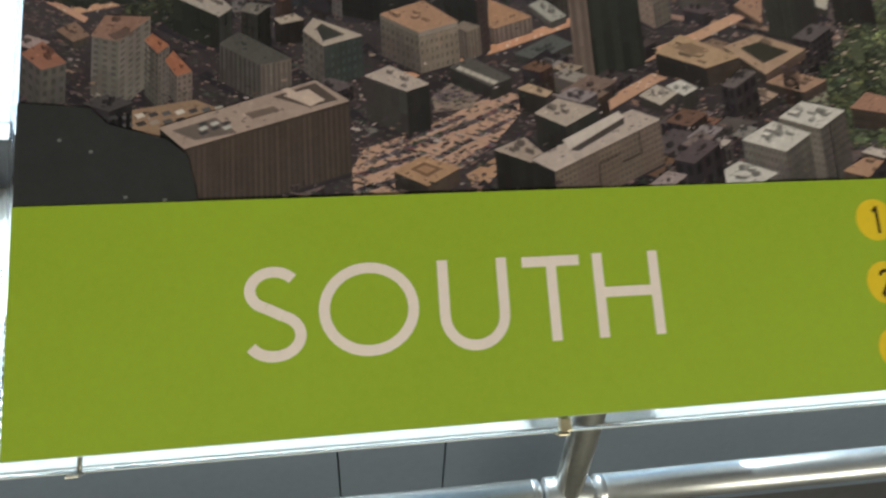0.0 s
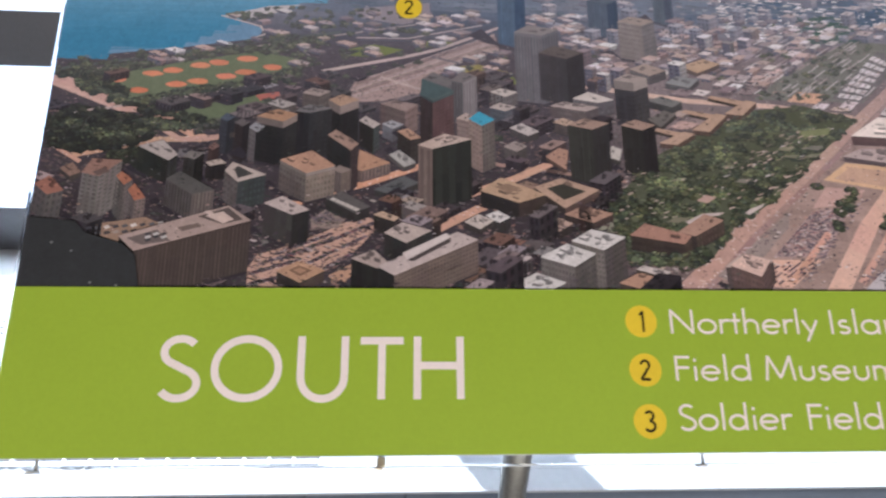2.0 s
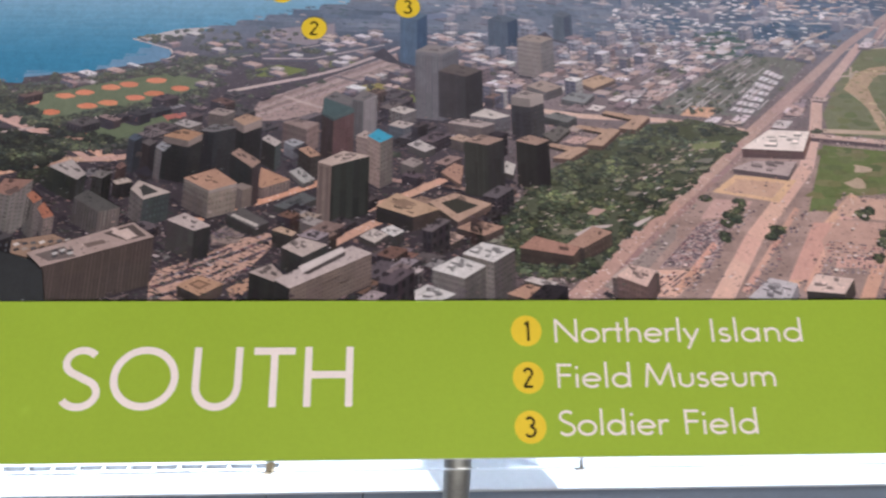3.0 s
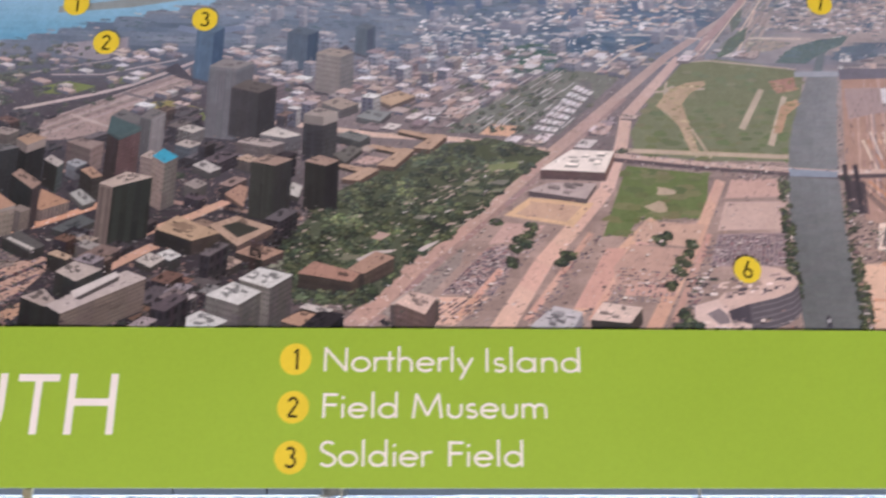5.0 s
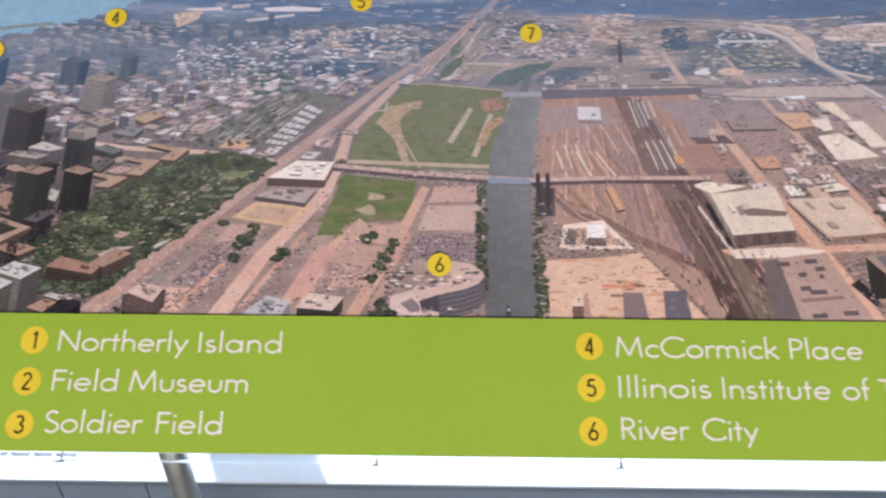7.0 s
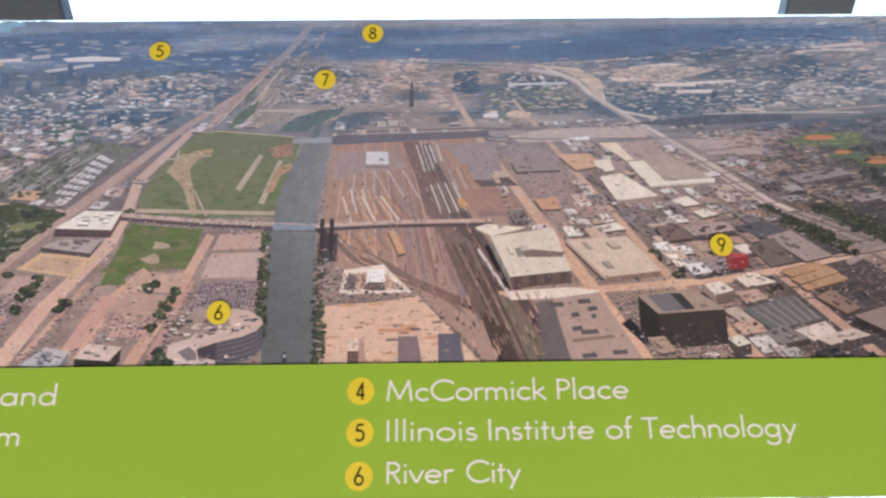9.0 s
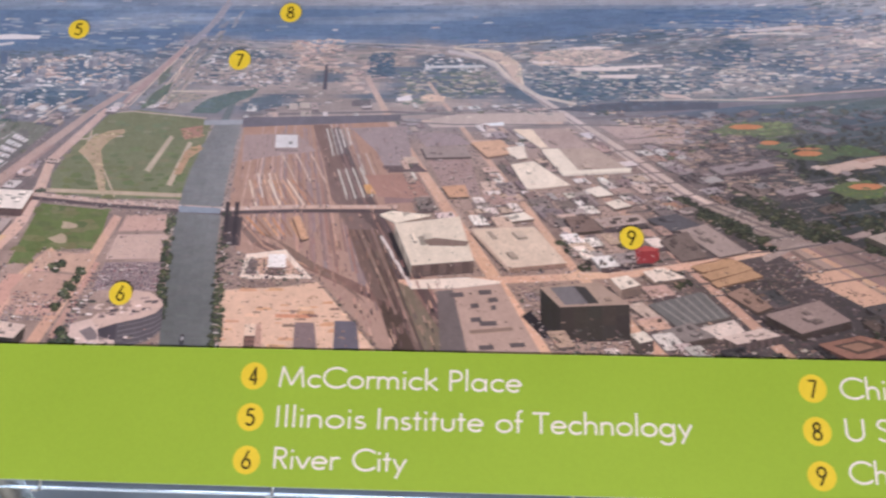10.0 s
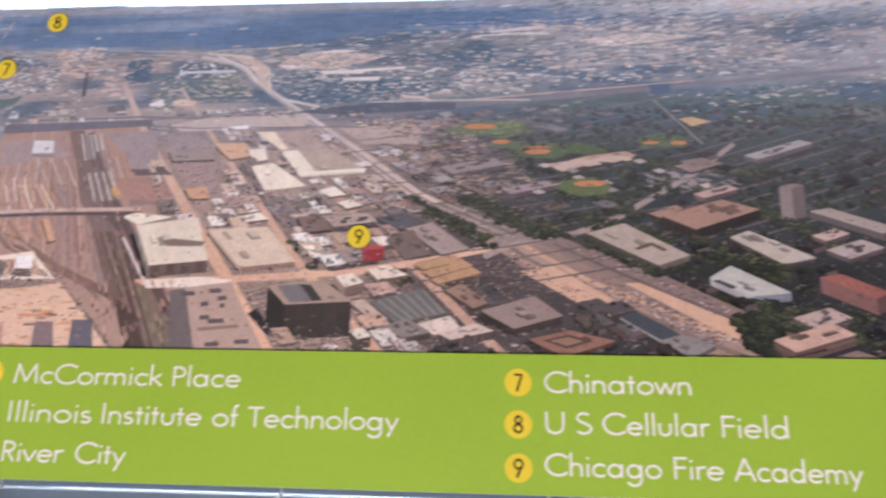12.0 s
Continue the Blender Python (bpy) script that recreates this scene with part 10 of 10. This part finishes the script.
photo.up(((0.1402, 0.1207), (0.1422, 0.1214), (0.1425, 0.1223), (0.1407, 0.1218)), (184, 160, 140), 0.1087, 1, 4)
photo.up(((0.1311, 0.1443), (0.1352, 0.1457), (0.1358, 0.1468), (0.1322, 0.1458)), (150, 134, 118), 0.1323, 1, 4)
photo.up(((0.1595, 0.1566), (0.1633, 0.1578), (0.1639, 0.1587), (0.1605, 0.1577)), (214, 200, 192), 0.1446, 1, 4)
photo.up(((0.0743, 0.1053), (0.0762, 0.1059), (0.0765, 0.1068), (0.0748, 0.1063)), (214, 200, 192), 0.0933, 1, 3)
photo.up(((0.1201, 0.1356), (0.1243, 0.1370), (0.1248, 0.1379), (0.1211, 0.1368)), (196, 172, 156), 0.1236, 1, 4)
photo.up(((0.0868, 0.1261), (0.0900, 0.1271), (0.0904, 0.1283), (0.0876, 0.1275)), (168, 146, 130), 0.1141, 1, 4)
photo.up(((0.1518, 0.1500), (0.1565, 0.1515), (0.1571, 0.1529), (0.1530, 0.1517)), (184, 160, 140), 0.1380, 1, 3)
photo.up(((0.1088, 0.1362), (0.1154, 0.1384), (0.1161, 0.1392), (0.1103, 0.1376)), (150, 134, 118), 0.1242, 1, 3)
photo.up(((0.0898, 0.1031), (0.0928, 0.1040), (0.0931, 0.1047), (0.0905, 0.1040)), (184, 160, 140), 0.0911, 1, 3)
photo.up(((0.0975, 0.1242), (0.1027, 0.1260), (0.1034, 0.1272), (0.0988, 0.1259)), (168, 146, 130), 0.1122, 1, 5)
photo.up(((0.1191, 0.1032), (0.1257, 0.1054), (0.1266, 0.1065), (0.1207, 0.1050)), (150, 134, 118), 0.0912, 1, 4)
photo.up(((0.1064, 0.1279), (0.1106, 0.1293), (0.1111, 0.1297), (0.1074, 0.1287)), (196, 172, 156), 0.1159, 1, 5)
photo.up(((0.1266, 0.1157), (0.1286, 0.1164), (0.1289, 0.1176), (0.1272, 0.1171)), (196, 172, 156), 0.1037, 1, 4)
photo.up(((0.0997, 0.0952), (0.1039, 0.0966), (0.1044, 0.0971), (0.1007, 0.0961)), (196, 172, 156), 0.0832, 1, 4)
photo.up(((0.1272, 0.1152), (0.1337, 0.1173), (0.1345, 0.1179), (0.1287, 0.1164)), (196, 172, 156), 0.1032, 1, 3)
photo.up(((0.1124, 0.1049), (0.1173, 0.1065), (0.1179, 0.1075), (0.1136, 0.1063)), (196, 172, 156), 0.0929, 1, 3)
photo.up(((0.1322, 0.1434), (0.1391, 0.1457), (0.1399, 0.1461), (0.1338, 0.1444)), (196, 172, 156), 0.1314, 1, 5)
photo.up(((0.1439, 0.1551), (0.1461, 0.1558), (0.1464, 0.1568), (0.1445, 0.1563)), (184, 160, 140), 0.1431, 1, 5)
photo.up(((0.0778, 0.0998), (0.0808, 0.1008), (0.0812, 0.1015), (0.0785, 0.1008)), (196, 172, 156), 0.0878, 1, 4)
photo.up(((0.1166, 0.1056), (0.1207, 0.1069), (0.1212, 0.1079), (0.1176, 0.1069)), (196, 172, 156), 0.0936, 1, 3)
photo.up(((0.1114, 0.1154), (0.1158, 0.1169), (0.1164, 0.1182), (0.1126, 0.1171)), (214, 200, 192), 0.1034, 1, 5)
photo.up(((0.1274, 0.1414), (0.1308, 0.1425), (0.1313, 0.1436), (0.1283, 0.1427)), (214, 200, 192), 0.1294, 1, 4)
photo.up(((0.0259, 0.0839), (0.0292, 0.0844), (0.0292, 0.0851), (0.0265, 0.0846)), (190, 172, 156), 0.0719, 1, 4)
photo.up(((0.0439, 0.0799), (0.0460, 0.0803), (0.0461, 0.0811), (0.0442, 0.0808)), (120, 116, 92), 0.0679, 1, 4)
photo.up(((-0.0007, 0.0826), (0.0019, 0.0830), (0.0020, 0.0838), (-0.0003, 0.0834)), (170, 150, 134), 0.0706, 1, 4)
photo.up(((-0.0047, 0.0787), (-0.0019, 0.0792), (-0.0018, 0.0799), (-0.0043, 0.0795)), (190, 172, 156), 0.0667, 1, 4)
photo.up(((0.0555, 0.1131), (0.0598, 0.1138), (0.0599, 0.1148), (0.0562, 0.1140)), (120, 116, 92), 0.1011, 1, 4)
photo.up(((-0.0032, 0.0884), (-0.0002, 0.0889), (-0.0002, 0.0898), (-0.0027, 0.0893)), (170, 150, 134), 0.0764, 1, 4)
photo.up(((-0.0015, 0.1134), (0.0005, 0.1137), (0.0005, 0.1142), (-0.0012, 0.1139)), (190, 172, 156), 0.1014, 1, 4)
photo.up(((0.0662, 0.0974), (0.0684, 0.0978), (0.0685, 0.0985), (0.0666, 0.0981)), (170, 150, 134), 0.0854, 1, 4)
photo.up(((0.0254, 0.0803), (0.0287, 0.0809), (0.0288, 0.0817), (0.0259, 0.0811)), (190, 172, 156), 0.0683, 1, 4)
photo.up(((0.0322, 0.0806), (0.0367, 0.0814), (0.0367, 0.0821), (0.0329, 0.0813)), (170, 150, 134), 0.0686, 1, 4)
photo.up(((0.0060, 0.1066), (0.0096, 0.1072), (0.0096, 0.1077), (0.0066, 0.1071)), (190, 172, 156), 0.0946, 1, 4)
photo.up(((0.0732, 0.0961), (0.0763, 0.0966), (0.0764, 0.0973), (0.0737, 0.0967)), (190, 172, 156), 0.0841, 1, 4)
photo.up(((0.0290, 0.0848), (0.0309, 0.0852), (0.0310, 0.0861), (0.0293, 0.0857)), (170, 150, 134), 0.0728, 1, 4)
photo.up(((0.0223, 0.0919), (0.0267, 0.0926), (0.0267, 0.0933), (0.0230, 0.0925)), (190, 172, 156), 0.0799, 1, 4)
photo.up(((0.0368, 0.1112), (0.0388, 0.1116), (0.0389, 0.1125), (0.0371, 0.1122)), (120, 116, 92), 0.0992, 1, 4)
photo.up(((0.0164, 0.0949), (0.0205, 0.0956), (0.0205, 0.0964), (0.0171, 0.0957)), (120, 116, 92), 0.0829, 1, 4)
photo.up(((0.0149, 0.0876), (0.0175, 0.0880), (0.0175, 0.0887), (0.0154, 0.0883)), (190, 172, 156), 0.0756, 1, 4)
photo.up(((0.0429, 0.1115), (0.0454, 0.1120), (0.0454, 0.1128), (0.0433, 0.1124)), (190, 172, 156), 0.0995, 1, 4)
photo.up(((0.0557, 0.0996), (0.0582, 0.1001), (0.0582, 0.1007), (0.0561, 0.1002)), (190, 172, 156), 0.0876, 1, 4)
photo.up(((-0.0009, 0.0987), (0.0026, 0.0993), (0.0026, 0.1002), (-0.0004, 0.0996)), (170, 150, 134), 0.0867, 1, 4)
photo.up(((0.0582, 0.0982), (0.0609, 0.0987), (0.0610, 0.0996), (0.0587, 0.0992)), (190, 172, 156), 0.0862, 1, 4)
photo.up(((0.0217, 0.1144), (0.0256, 0.1151), (0.0256, 0.1156), (0.0223, 0.1149)), (170, 150, 134), 0.1024, 1, 4)
photo.up(((0.0190, 0.0935), (0.0226, 0.0941), (0.0227, 0.0948), (0.0196, 0.0942)), (190, 172, 156), 0.0815, 1, 4)
photo.up(((0.0686, 0.1062), (0.0714, 0.1066), (0.0715, 0.1076), (0.0690, 0.1071)), (170, 150, 134), 0.0942, 1, 4)
photo.up(((0.0355, 0.1052), (0.0384, 0.1057), (0.0385, 0.1065), (0.0360, 0.1060)), (120, 116, 92), 0.0932, 1, 4)
photo.up(((0.0447, 0.0875), (0.0486, 0.0881), (0.0486, 0.0886), (0.0453, 0.0880)), (170, 150, 134), 0.0755, 1, 4)
photo.up(((0.0165, 0.0835), (0.0201, 0.0841), (0.0202, 0.0847), (0.0171, 0.0841)), (190, 172, 156), 0.0715, 1, 4)
photo.up(((0.0475, 0.1036), (0.0514, 0.1043), (0.0515, 0.1050), (0.0482, 0.1043)), (190, 172, 156), 0.0916, 1, 4)
photo.up(((0.0484, 0.0863), (0.0503, 0.0866), (0.0504, 0.0874), (0.0488, 0.0871)), (190, 172, 156), 0.0743, 1, 4)
photo.up(((-0.0089, 0.0855), (-0.0050, 0.0861), (-0.0050, 0.0870), (-0.0083, 0.0864)), (170, 150, 134), 0.0735, 1, 4)
photo.up(((0.0107, 0.1162), (0.0153, 0.1170), (0.0153, 0.1178), (0.0115, 0.1170)), (170, 150, 134), 0.1042, 1, 4)
photo.up(((0.0714, 0.0842), (0.0740, 0.0846), (0.0740, 0.0855), (0.0719, 0.0851)), (190, 172, 156), 0.0722, 1, 4)
photo.up(((-0.0002, 0.0999), (0.0040, 0.1006), (0.0041, 0.1014), (0.0005, 0.1007)), (170, 150, 134), 0.0879, 1, 4)
photo.up(((0.0097, 0.1070), (0.0117, 0.1074), (0.0118, 0.1083), (0.0100, 0.1080)), (120, 116, 92), 0.0950, 1, 4)
for u, v in ((0.172, 0.095), (0.176, 0.090), (0.168, 0.085), (0.180, 0.098), (0.182, 0.104), (0.163, 0.076), (0.205, 0.078), (0.21, 0.082), (0.283, 0.095), (0.287, 0.097), (0.300, 0.078), (0.305, 0.085), (0.309, 0.09), (0.296, 0.07), (0.29, 0.06), (0.252, 0.165), (0.257, 0.168), (0.298, 0.035), (0.303, 0.028), (0.295, 0.025), (0.31, 0.024)):
    for i in range(4):
        tree(u + rng.uniform(-0.003, 0.003), v + rng.uniform(-0.003, 0.003), 0.005, 0.9)


def tree_row(a, b, n):
    """A belt of trees from a to b."""
    for i in range(n):
        t = rng.random()
        tree(a[0] + (b[0] - a[0]) * t + rng.uniform(-0.006, 0.006), a[1] + (b[1] - a[1]) * t + rng.uniform(-0.004, 0.004), 0.0055, 0.70)


tree_row((0.850, 0.168), (0.917, 0.137), 60)
tree_row((1.02, 0.128), (1.085, 0.100), 60)
tree_row((0.905, 0.178), (1.0, 0.134), 60)
tree_row((1.20, 0.064), (1.30, 0.046), 90)
tree_row((1.05, 0.16), (1.2, 0.12), 60)
tree_row((1.0, 0.19), (1.07, 0.15), 70)
tree_row((0.855, 0.167), (0.938, 0.124), 70)
tree_row((0.912, 0.164), (0.984, 0.131), 60)
tree_row((1.03, 0.130), (1.085, 0.098), 60)
tree_row((1.17, 0.058), (1.28, 0.036), 200)
tree_row((1.10, 0.098), (1.2, 0.060), 40)
tree_row((1.12, 0.128), (1.20, 0.098), 80)
tree_row((1.17, 0.160), (1.24, 0.125), 80)
tree_row((1.02, 0.150), (1.09, 0.128), 50)
tree_row((1.06, 0.205), (1.20, 0.19), 110)
tree_row((1.15, 0.245), (1.26, 0.24), 120)
tree_row((0.76, 0.122), (0.775, 0.108), 12)
tree_row((0.845, 0.098), (0.862, 0.088), 14)
# terraces of white roofs beside the main road
photo.flat(TERRACE, (100, 102, 84))
for i in range(260):
    u, v = rng.uniform(0.11, 0.26), rng.uniform(0.184, 0.242)
    if inside(u, v, TERRACE) and not (u > 0.178 and v < 0.187 + (u - 0.18) * 1.1):
        tree(u, v, rng.uniform(0.003, 0.006), 0.95)
photo.flat(((0.178, 0.186), (0.203, 0.183), (0.236, 0.212), (0.234, 0.231), (0.226, 0.231)), (92, 88, 82))
for i in range(4):
    for j in range(7):
        p = Vector((0.182, 0.187)).lerp(Vector((0.202, 0.1845)), (i + 0.15) / 4)
        q = Vector((0.222, 0.229)).lerp(Vector((0.236, 0.222)), (i + 0.15) / 4)
        c = p.lerp(q, (j + 0.2) / 7)
        d, e = (q - p) / 7 * 0.62, Vector((0.0040, -0.0005))
        photo.flat([c, c + e, c + e + d, c + d], jitter((232, 222, 216), 8), 1, False)
photo.flat(((0.140, 0.183), (0.165, 0.181), (0.176, 0.190), (0.150, 0.192)), (214, 164, 122))
for i in range(90):
    a = Vector((rng.uniform(0.10, 0.21), rng.uniform(0.186, 0.238)))
    w = away(*a) * rng.uniform(0.008, 0.018) * near(a.y) * 1.5
    e = Vector((0.0024, -0.0003)) * near(a.y)
    if not inside(a.x, a.y, WOOD):
        photo.up([a, a + e, a + e + w, a + w], rng.choice(((206, 196, 188), (180, 166, 156), (156, 136, 126), (196, 186, 178))), a.y - 0.003, 1, rng.randrange(4))

for i in range(16):
    v = 0.05 + 0.012 * i
    road(((0.80 + 0.01 * (i % 3), v + 0.02), (0.95, v + 0.035), (1.12, v + 0.065), (1.3, v + 0.12)), 0.0024, (90, 82, 80))
# ---- everyday houses, sheds and trees that fill the rest ----
FREE = (LAKE, PARK, PARK_2, YARD, WOOD, TERRACE, RIVER, LAWN, LAWN_2, TRACKS, SAND, LOTS, TANGLE)
ROOFS_TOWN = ((196, 158, 134), (210, 186, 176), (150, 126, 118), (112, 98, 96), (186, 134, 102), (224, 212, 206), (92, 82, 82), (168, 150, 146))
ROOFS_LOW = ((206, 172, 148), (226, 208, 196), (176, 144, 128), (140, 118, 110), (196, 158, 134), (236, 226, 218), (160, 142, 138), (120, 104, 100))


def taken(u, v):
    return any(a < u < b and c < v < d for a, b, c, d in KEEP) or any(a < u < b and c < v < d and inside(u, v, z) for a, b, c, d, z in WALLS)


spots = []
for i in range(72000):
    u = rng.uniform(UL, UR)
    v = rng.uniform(0.02, VT)
    if rng.random() < (1.15 if u < 0.03 and v < 0.2 else 1.6 if 0.58 < u < 0.95 and v < 0.24 else 1.0) * min(1.0, (0.22 / near(v)) ** 1.35):
        spots.append((v, u))
spots.sort(reverse=True)
for v, u in spots:
    k = near(v)
    # streets stay open
    lane = ((u - VP.x) / max(0.03, VP.y - v)) % 0.16
    row = ((v - 0.21 * (u - 0.45) ** 2) / max(0.03, VP.y - v)) % 0.13
    if lane < 0.022 or row < 0.016 or taken(u, v) or any(inside(u, v, z) for z in FREE) or on_road(u, v):
        continue
    tip = Vector((u, v)) + away(u, v) * 0.016 * k
    if any(inside(tip.x, tip.y, z) for z in FREE) or on_road(tip.x, tip.y) or taken(tip.x, tip.y):
        continue
    clump = noise.noise((u * 16, v * 34, 5.0))
    green = 0.10 + 0.5 * max(0.0, clump) + (0.40 if u > 0.9 and v > 0.12 else 0) + (0.25 if u > 1.02 else 0) + (0.12 if v > 0.25 else 0)
    if u < -0.16 and v > 0.185:
        green = 0.82
    if v > 0.258:
        # far streaks of roofs and trees
        wood = step(v, wood_line(u) - 0.006, wood_line(u) + 0.002) * (1 - step(v, 0.343, 0.358) * step(u, 0.88, 1.1))
        if rng.random() < 0.9 - 0.6 * wood:
            w, h = rng.uniform(0.0014, 0.0075) * (0.55 if v < 0.31 else 1.0), rng.uniform(0.0006, 0.0017)
            dense = 0.5 - 1.0 * noise.noise((u * 8, v * 42, 17.0)) + 0.4 * noise.noise((u * 11, v * 48, 7.0)) - (0.28 if u < 0.33 else 0) + 0.06 * step(u, 0.95, 1.1) * step(v, 0.29, 0.31) - 0.3 * step(u, 0.93, 1.1) * (1 - step(v, 0.285, 0.3))
            here = far_tint(u, v)
            if rng.random() < dense * (1 - 0.93 * wood):
                g = mix(rng.choice(((198, 176, 168), (184, 162, 156), (218, 208, 206), (176, 160, 160), (206, 200, 204))), here, rng.uniform(0.1, 0.7))
            else:
                g = mix(rng.choice(((84, 98, 106), (74, 90, 96), (98, 108, 116), (110, 108, 114), (90, 96, 110))), here, rng.uniform(0.25, 0.8) if wood < 0.5 else 0.85)
            s = cross(u) * 0.5
            photo.far([(u - w, v - w * s), (u + w, v + w * s), (u + w * 0.8, v + w * s + h), (u - w * 0.9, v - w * s + h * 0.9)], jitter(g, 7), v, rng.randrange(4))
        continue
    if rng.random() < green:
        tree(u, v, rng.uniform(0.004, 0.0075), 0.9 - 0.38 * step(u, 0.95, 1.05))
        continue
    if u < 0.03 and v < 0.20:
        w, d = rng.uniform(0.007, 0.020) * k, rng.uniform(0.008, 0.026) * k
        h = rng.choice((0.005, 0.010, 0.016, 0.024, 0.030)) * k * (0.5 if v > 0.125 and u < -0.22 else 1.0)
        roof = tuple((0.58 + 0.42 * noise.noise((u * 28, v * 50, 12.0))) * q for q in jitter(rng.choice(ROOFS_TOWN), 16))
        block(u, v, w, d, h, roof, tuple(q * 0.40 for q in roof), (38, 34, 36), rng.choice((3, 4, 6)) if k > 0.45 and rng.random() < 0.8 else 0, rng.choice((1, 3, 5)), rng.choice((1, 2, 3, 5)), False)
    elif v > 0.20 and u < 0.30:
        w, d = rng.uniform(0.008, 0.020) * k, rng.uniform(0.006, 0.016) * k
        h = rng.choice((0.003, 0.005, 0.008, 0.008, 0.028 if -0.06 < u < 0.2 and rng.random() < 0.4 else 0.005)) * k
        roof = jitter(rng.choice(ROOFS_LOW), 14)
        block(u, v, w, d, h, roof, tuple(q * 0.6 for q in roof), (72, 72, 82), 0, 0, rng.choice((0, 0, 1)), False)
    else:
        w, d = rng.uniform(0.007, 0.024) * k, rng.uniform(0.006, 0.020) * k
        dim = 1.0 - 0.46 * step(u, 0.80, 0.95) - 0.30 * step(u, 1.0, 1.12)
        roof = tuple(dim * q for q in jitter(rng.choice(ROOFS_LOW if dim > 0.9 else ROOFS_TOWN), 14))
        roof = mix(roof, (sum(roof) / 3,) * 3, 0.4 * step(u, 0.85, 1.0))
        block(u, v, w, d, rng.choice((0.002, 0.003, 0.006)) * k, roof, None, (84, 72, 70), 0, 0, rng.choice((0, 1, 2, 3)), False)

# crumbs: cars, sheds, shadows and roof clutter too small to name
for i in range(84000):
    u, v = rng.uniform(UL, UR), rng.uniform(0.024, 0.24)
    if any(inside(u, v, z) for z in (LAKE, LAWN, LAWN_2, RIVER, PARK, PARK_2)) or v > 0.235 or u < -0.355 and v < 0.066:
        continue
    if any(a < u < b and c < v < d and inside(u, v, z) for a, b, c, d, z in WALLS) and rng.random() < 0.9:
        continue
    k = near(v)
    w, h = rng.uniform(0.0004, 0.0012 if i % 4 else 0.0028) * k, rng.uniform(0.0003, 0.0011) * k
    roll = rng.random()
    if u > 0.98 and roll < 0.6:
        continue
    if inside(u, v, TRACKS):
        if roll > 0.13:
            continue
        g = rng.choice(((132, 106, 98), (196, 158, 138), (150, 118, 106), (104, 90, 88)))
        n, w = away(u, v) * rng.uniform(0.003, 0.010) * k, w * 0.4
    elif inside(u, v, SAND):
        if roll > 0.10:
            continue
        g = rng.choice(((150, 120, 100), (96, 84, 80), (190, 150, 120)))
        n = away(u, v) * h
    elif inside(u, v, LOTS) or inside(u, v, TANGLE):
        if roll > 0.2:
            continue
        g = rng.choice(((70, 62, 66), (92, 82, 84), (212, 194, 182), (160, 128, 112), (60, 56, 60)))
        w, n = w * 0.6, away(u, v) * w * 0.9
    elif inside(u, v, WOOD):
        if roll > 0.2:
            continue
        g = rng.choice(((96, 106, 74), (120, 118, 92), (52, 60, 46)))
        n = Vector((0, h))
    elif on_road(u, v):
        if roll > 0.3:
            continue
        g = rng.choice(((70, 62, 66), (226, 212, 202)))
        w, n = 0.0007 * k, Vector((0, 0.0006 * k))
    else:
        g = rng.choice(((50, 45, 48), (66, 58, 60), (180, 156, 142), (206, 190, 180), (124, 104, 98), (84, 74, 74), (158, 128, 110), (70, 74, 60), (60, 66, 54), (104, 88, 82)))
        if u < 0:
            g = tuple(q * (0.45 if sum(g) > 420 and i % 3 else 0.8) for q in g)
        g = mix(g, (58, 56, 56), 0.55 * step(u, 0.85, 1.05))
        g = mix(g, (74, 64, 64) if u < 0 else (136, 118, 110), (0.0 if u < 0 else 0.14) * (1 - step(u, 0.85, 1.05)))
        n = away(u, v) * h * rng.choice((0.8, 1.6, 3.0))
    e = Vector((w, w * cross(u)))
    p = Vector((u, v))
    base = v - rng.uniform(0.0, 0.02) * k
    photo.up([p - e, p + e, p + e + n, p - e + n], jitter(g, 12), base, 1, rng.randrange(6))
    if sum(g) > 420 and not on_road(u, v):
        photo.up([p - e, p + e, p + e - n * 0.7, p - e * 1.4 - n * 0.7], (44, 39, 41), base + 0.0001, 1, 0)

photo.finish("photo_print", INK, panel, "printed aerial photo of a city, river and rail land")
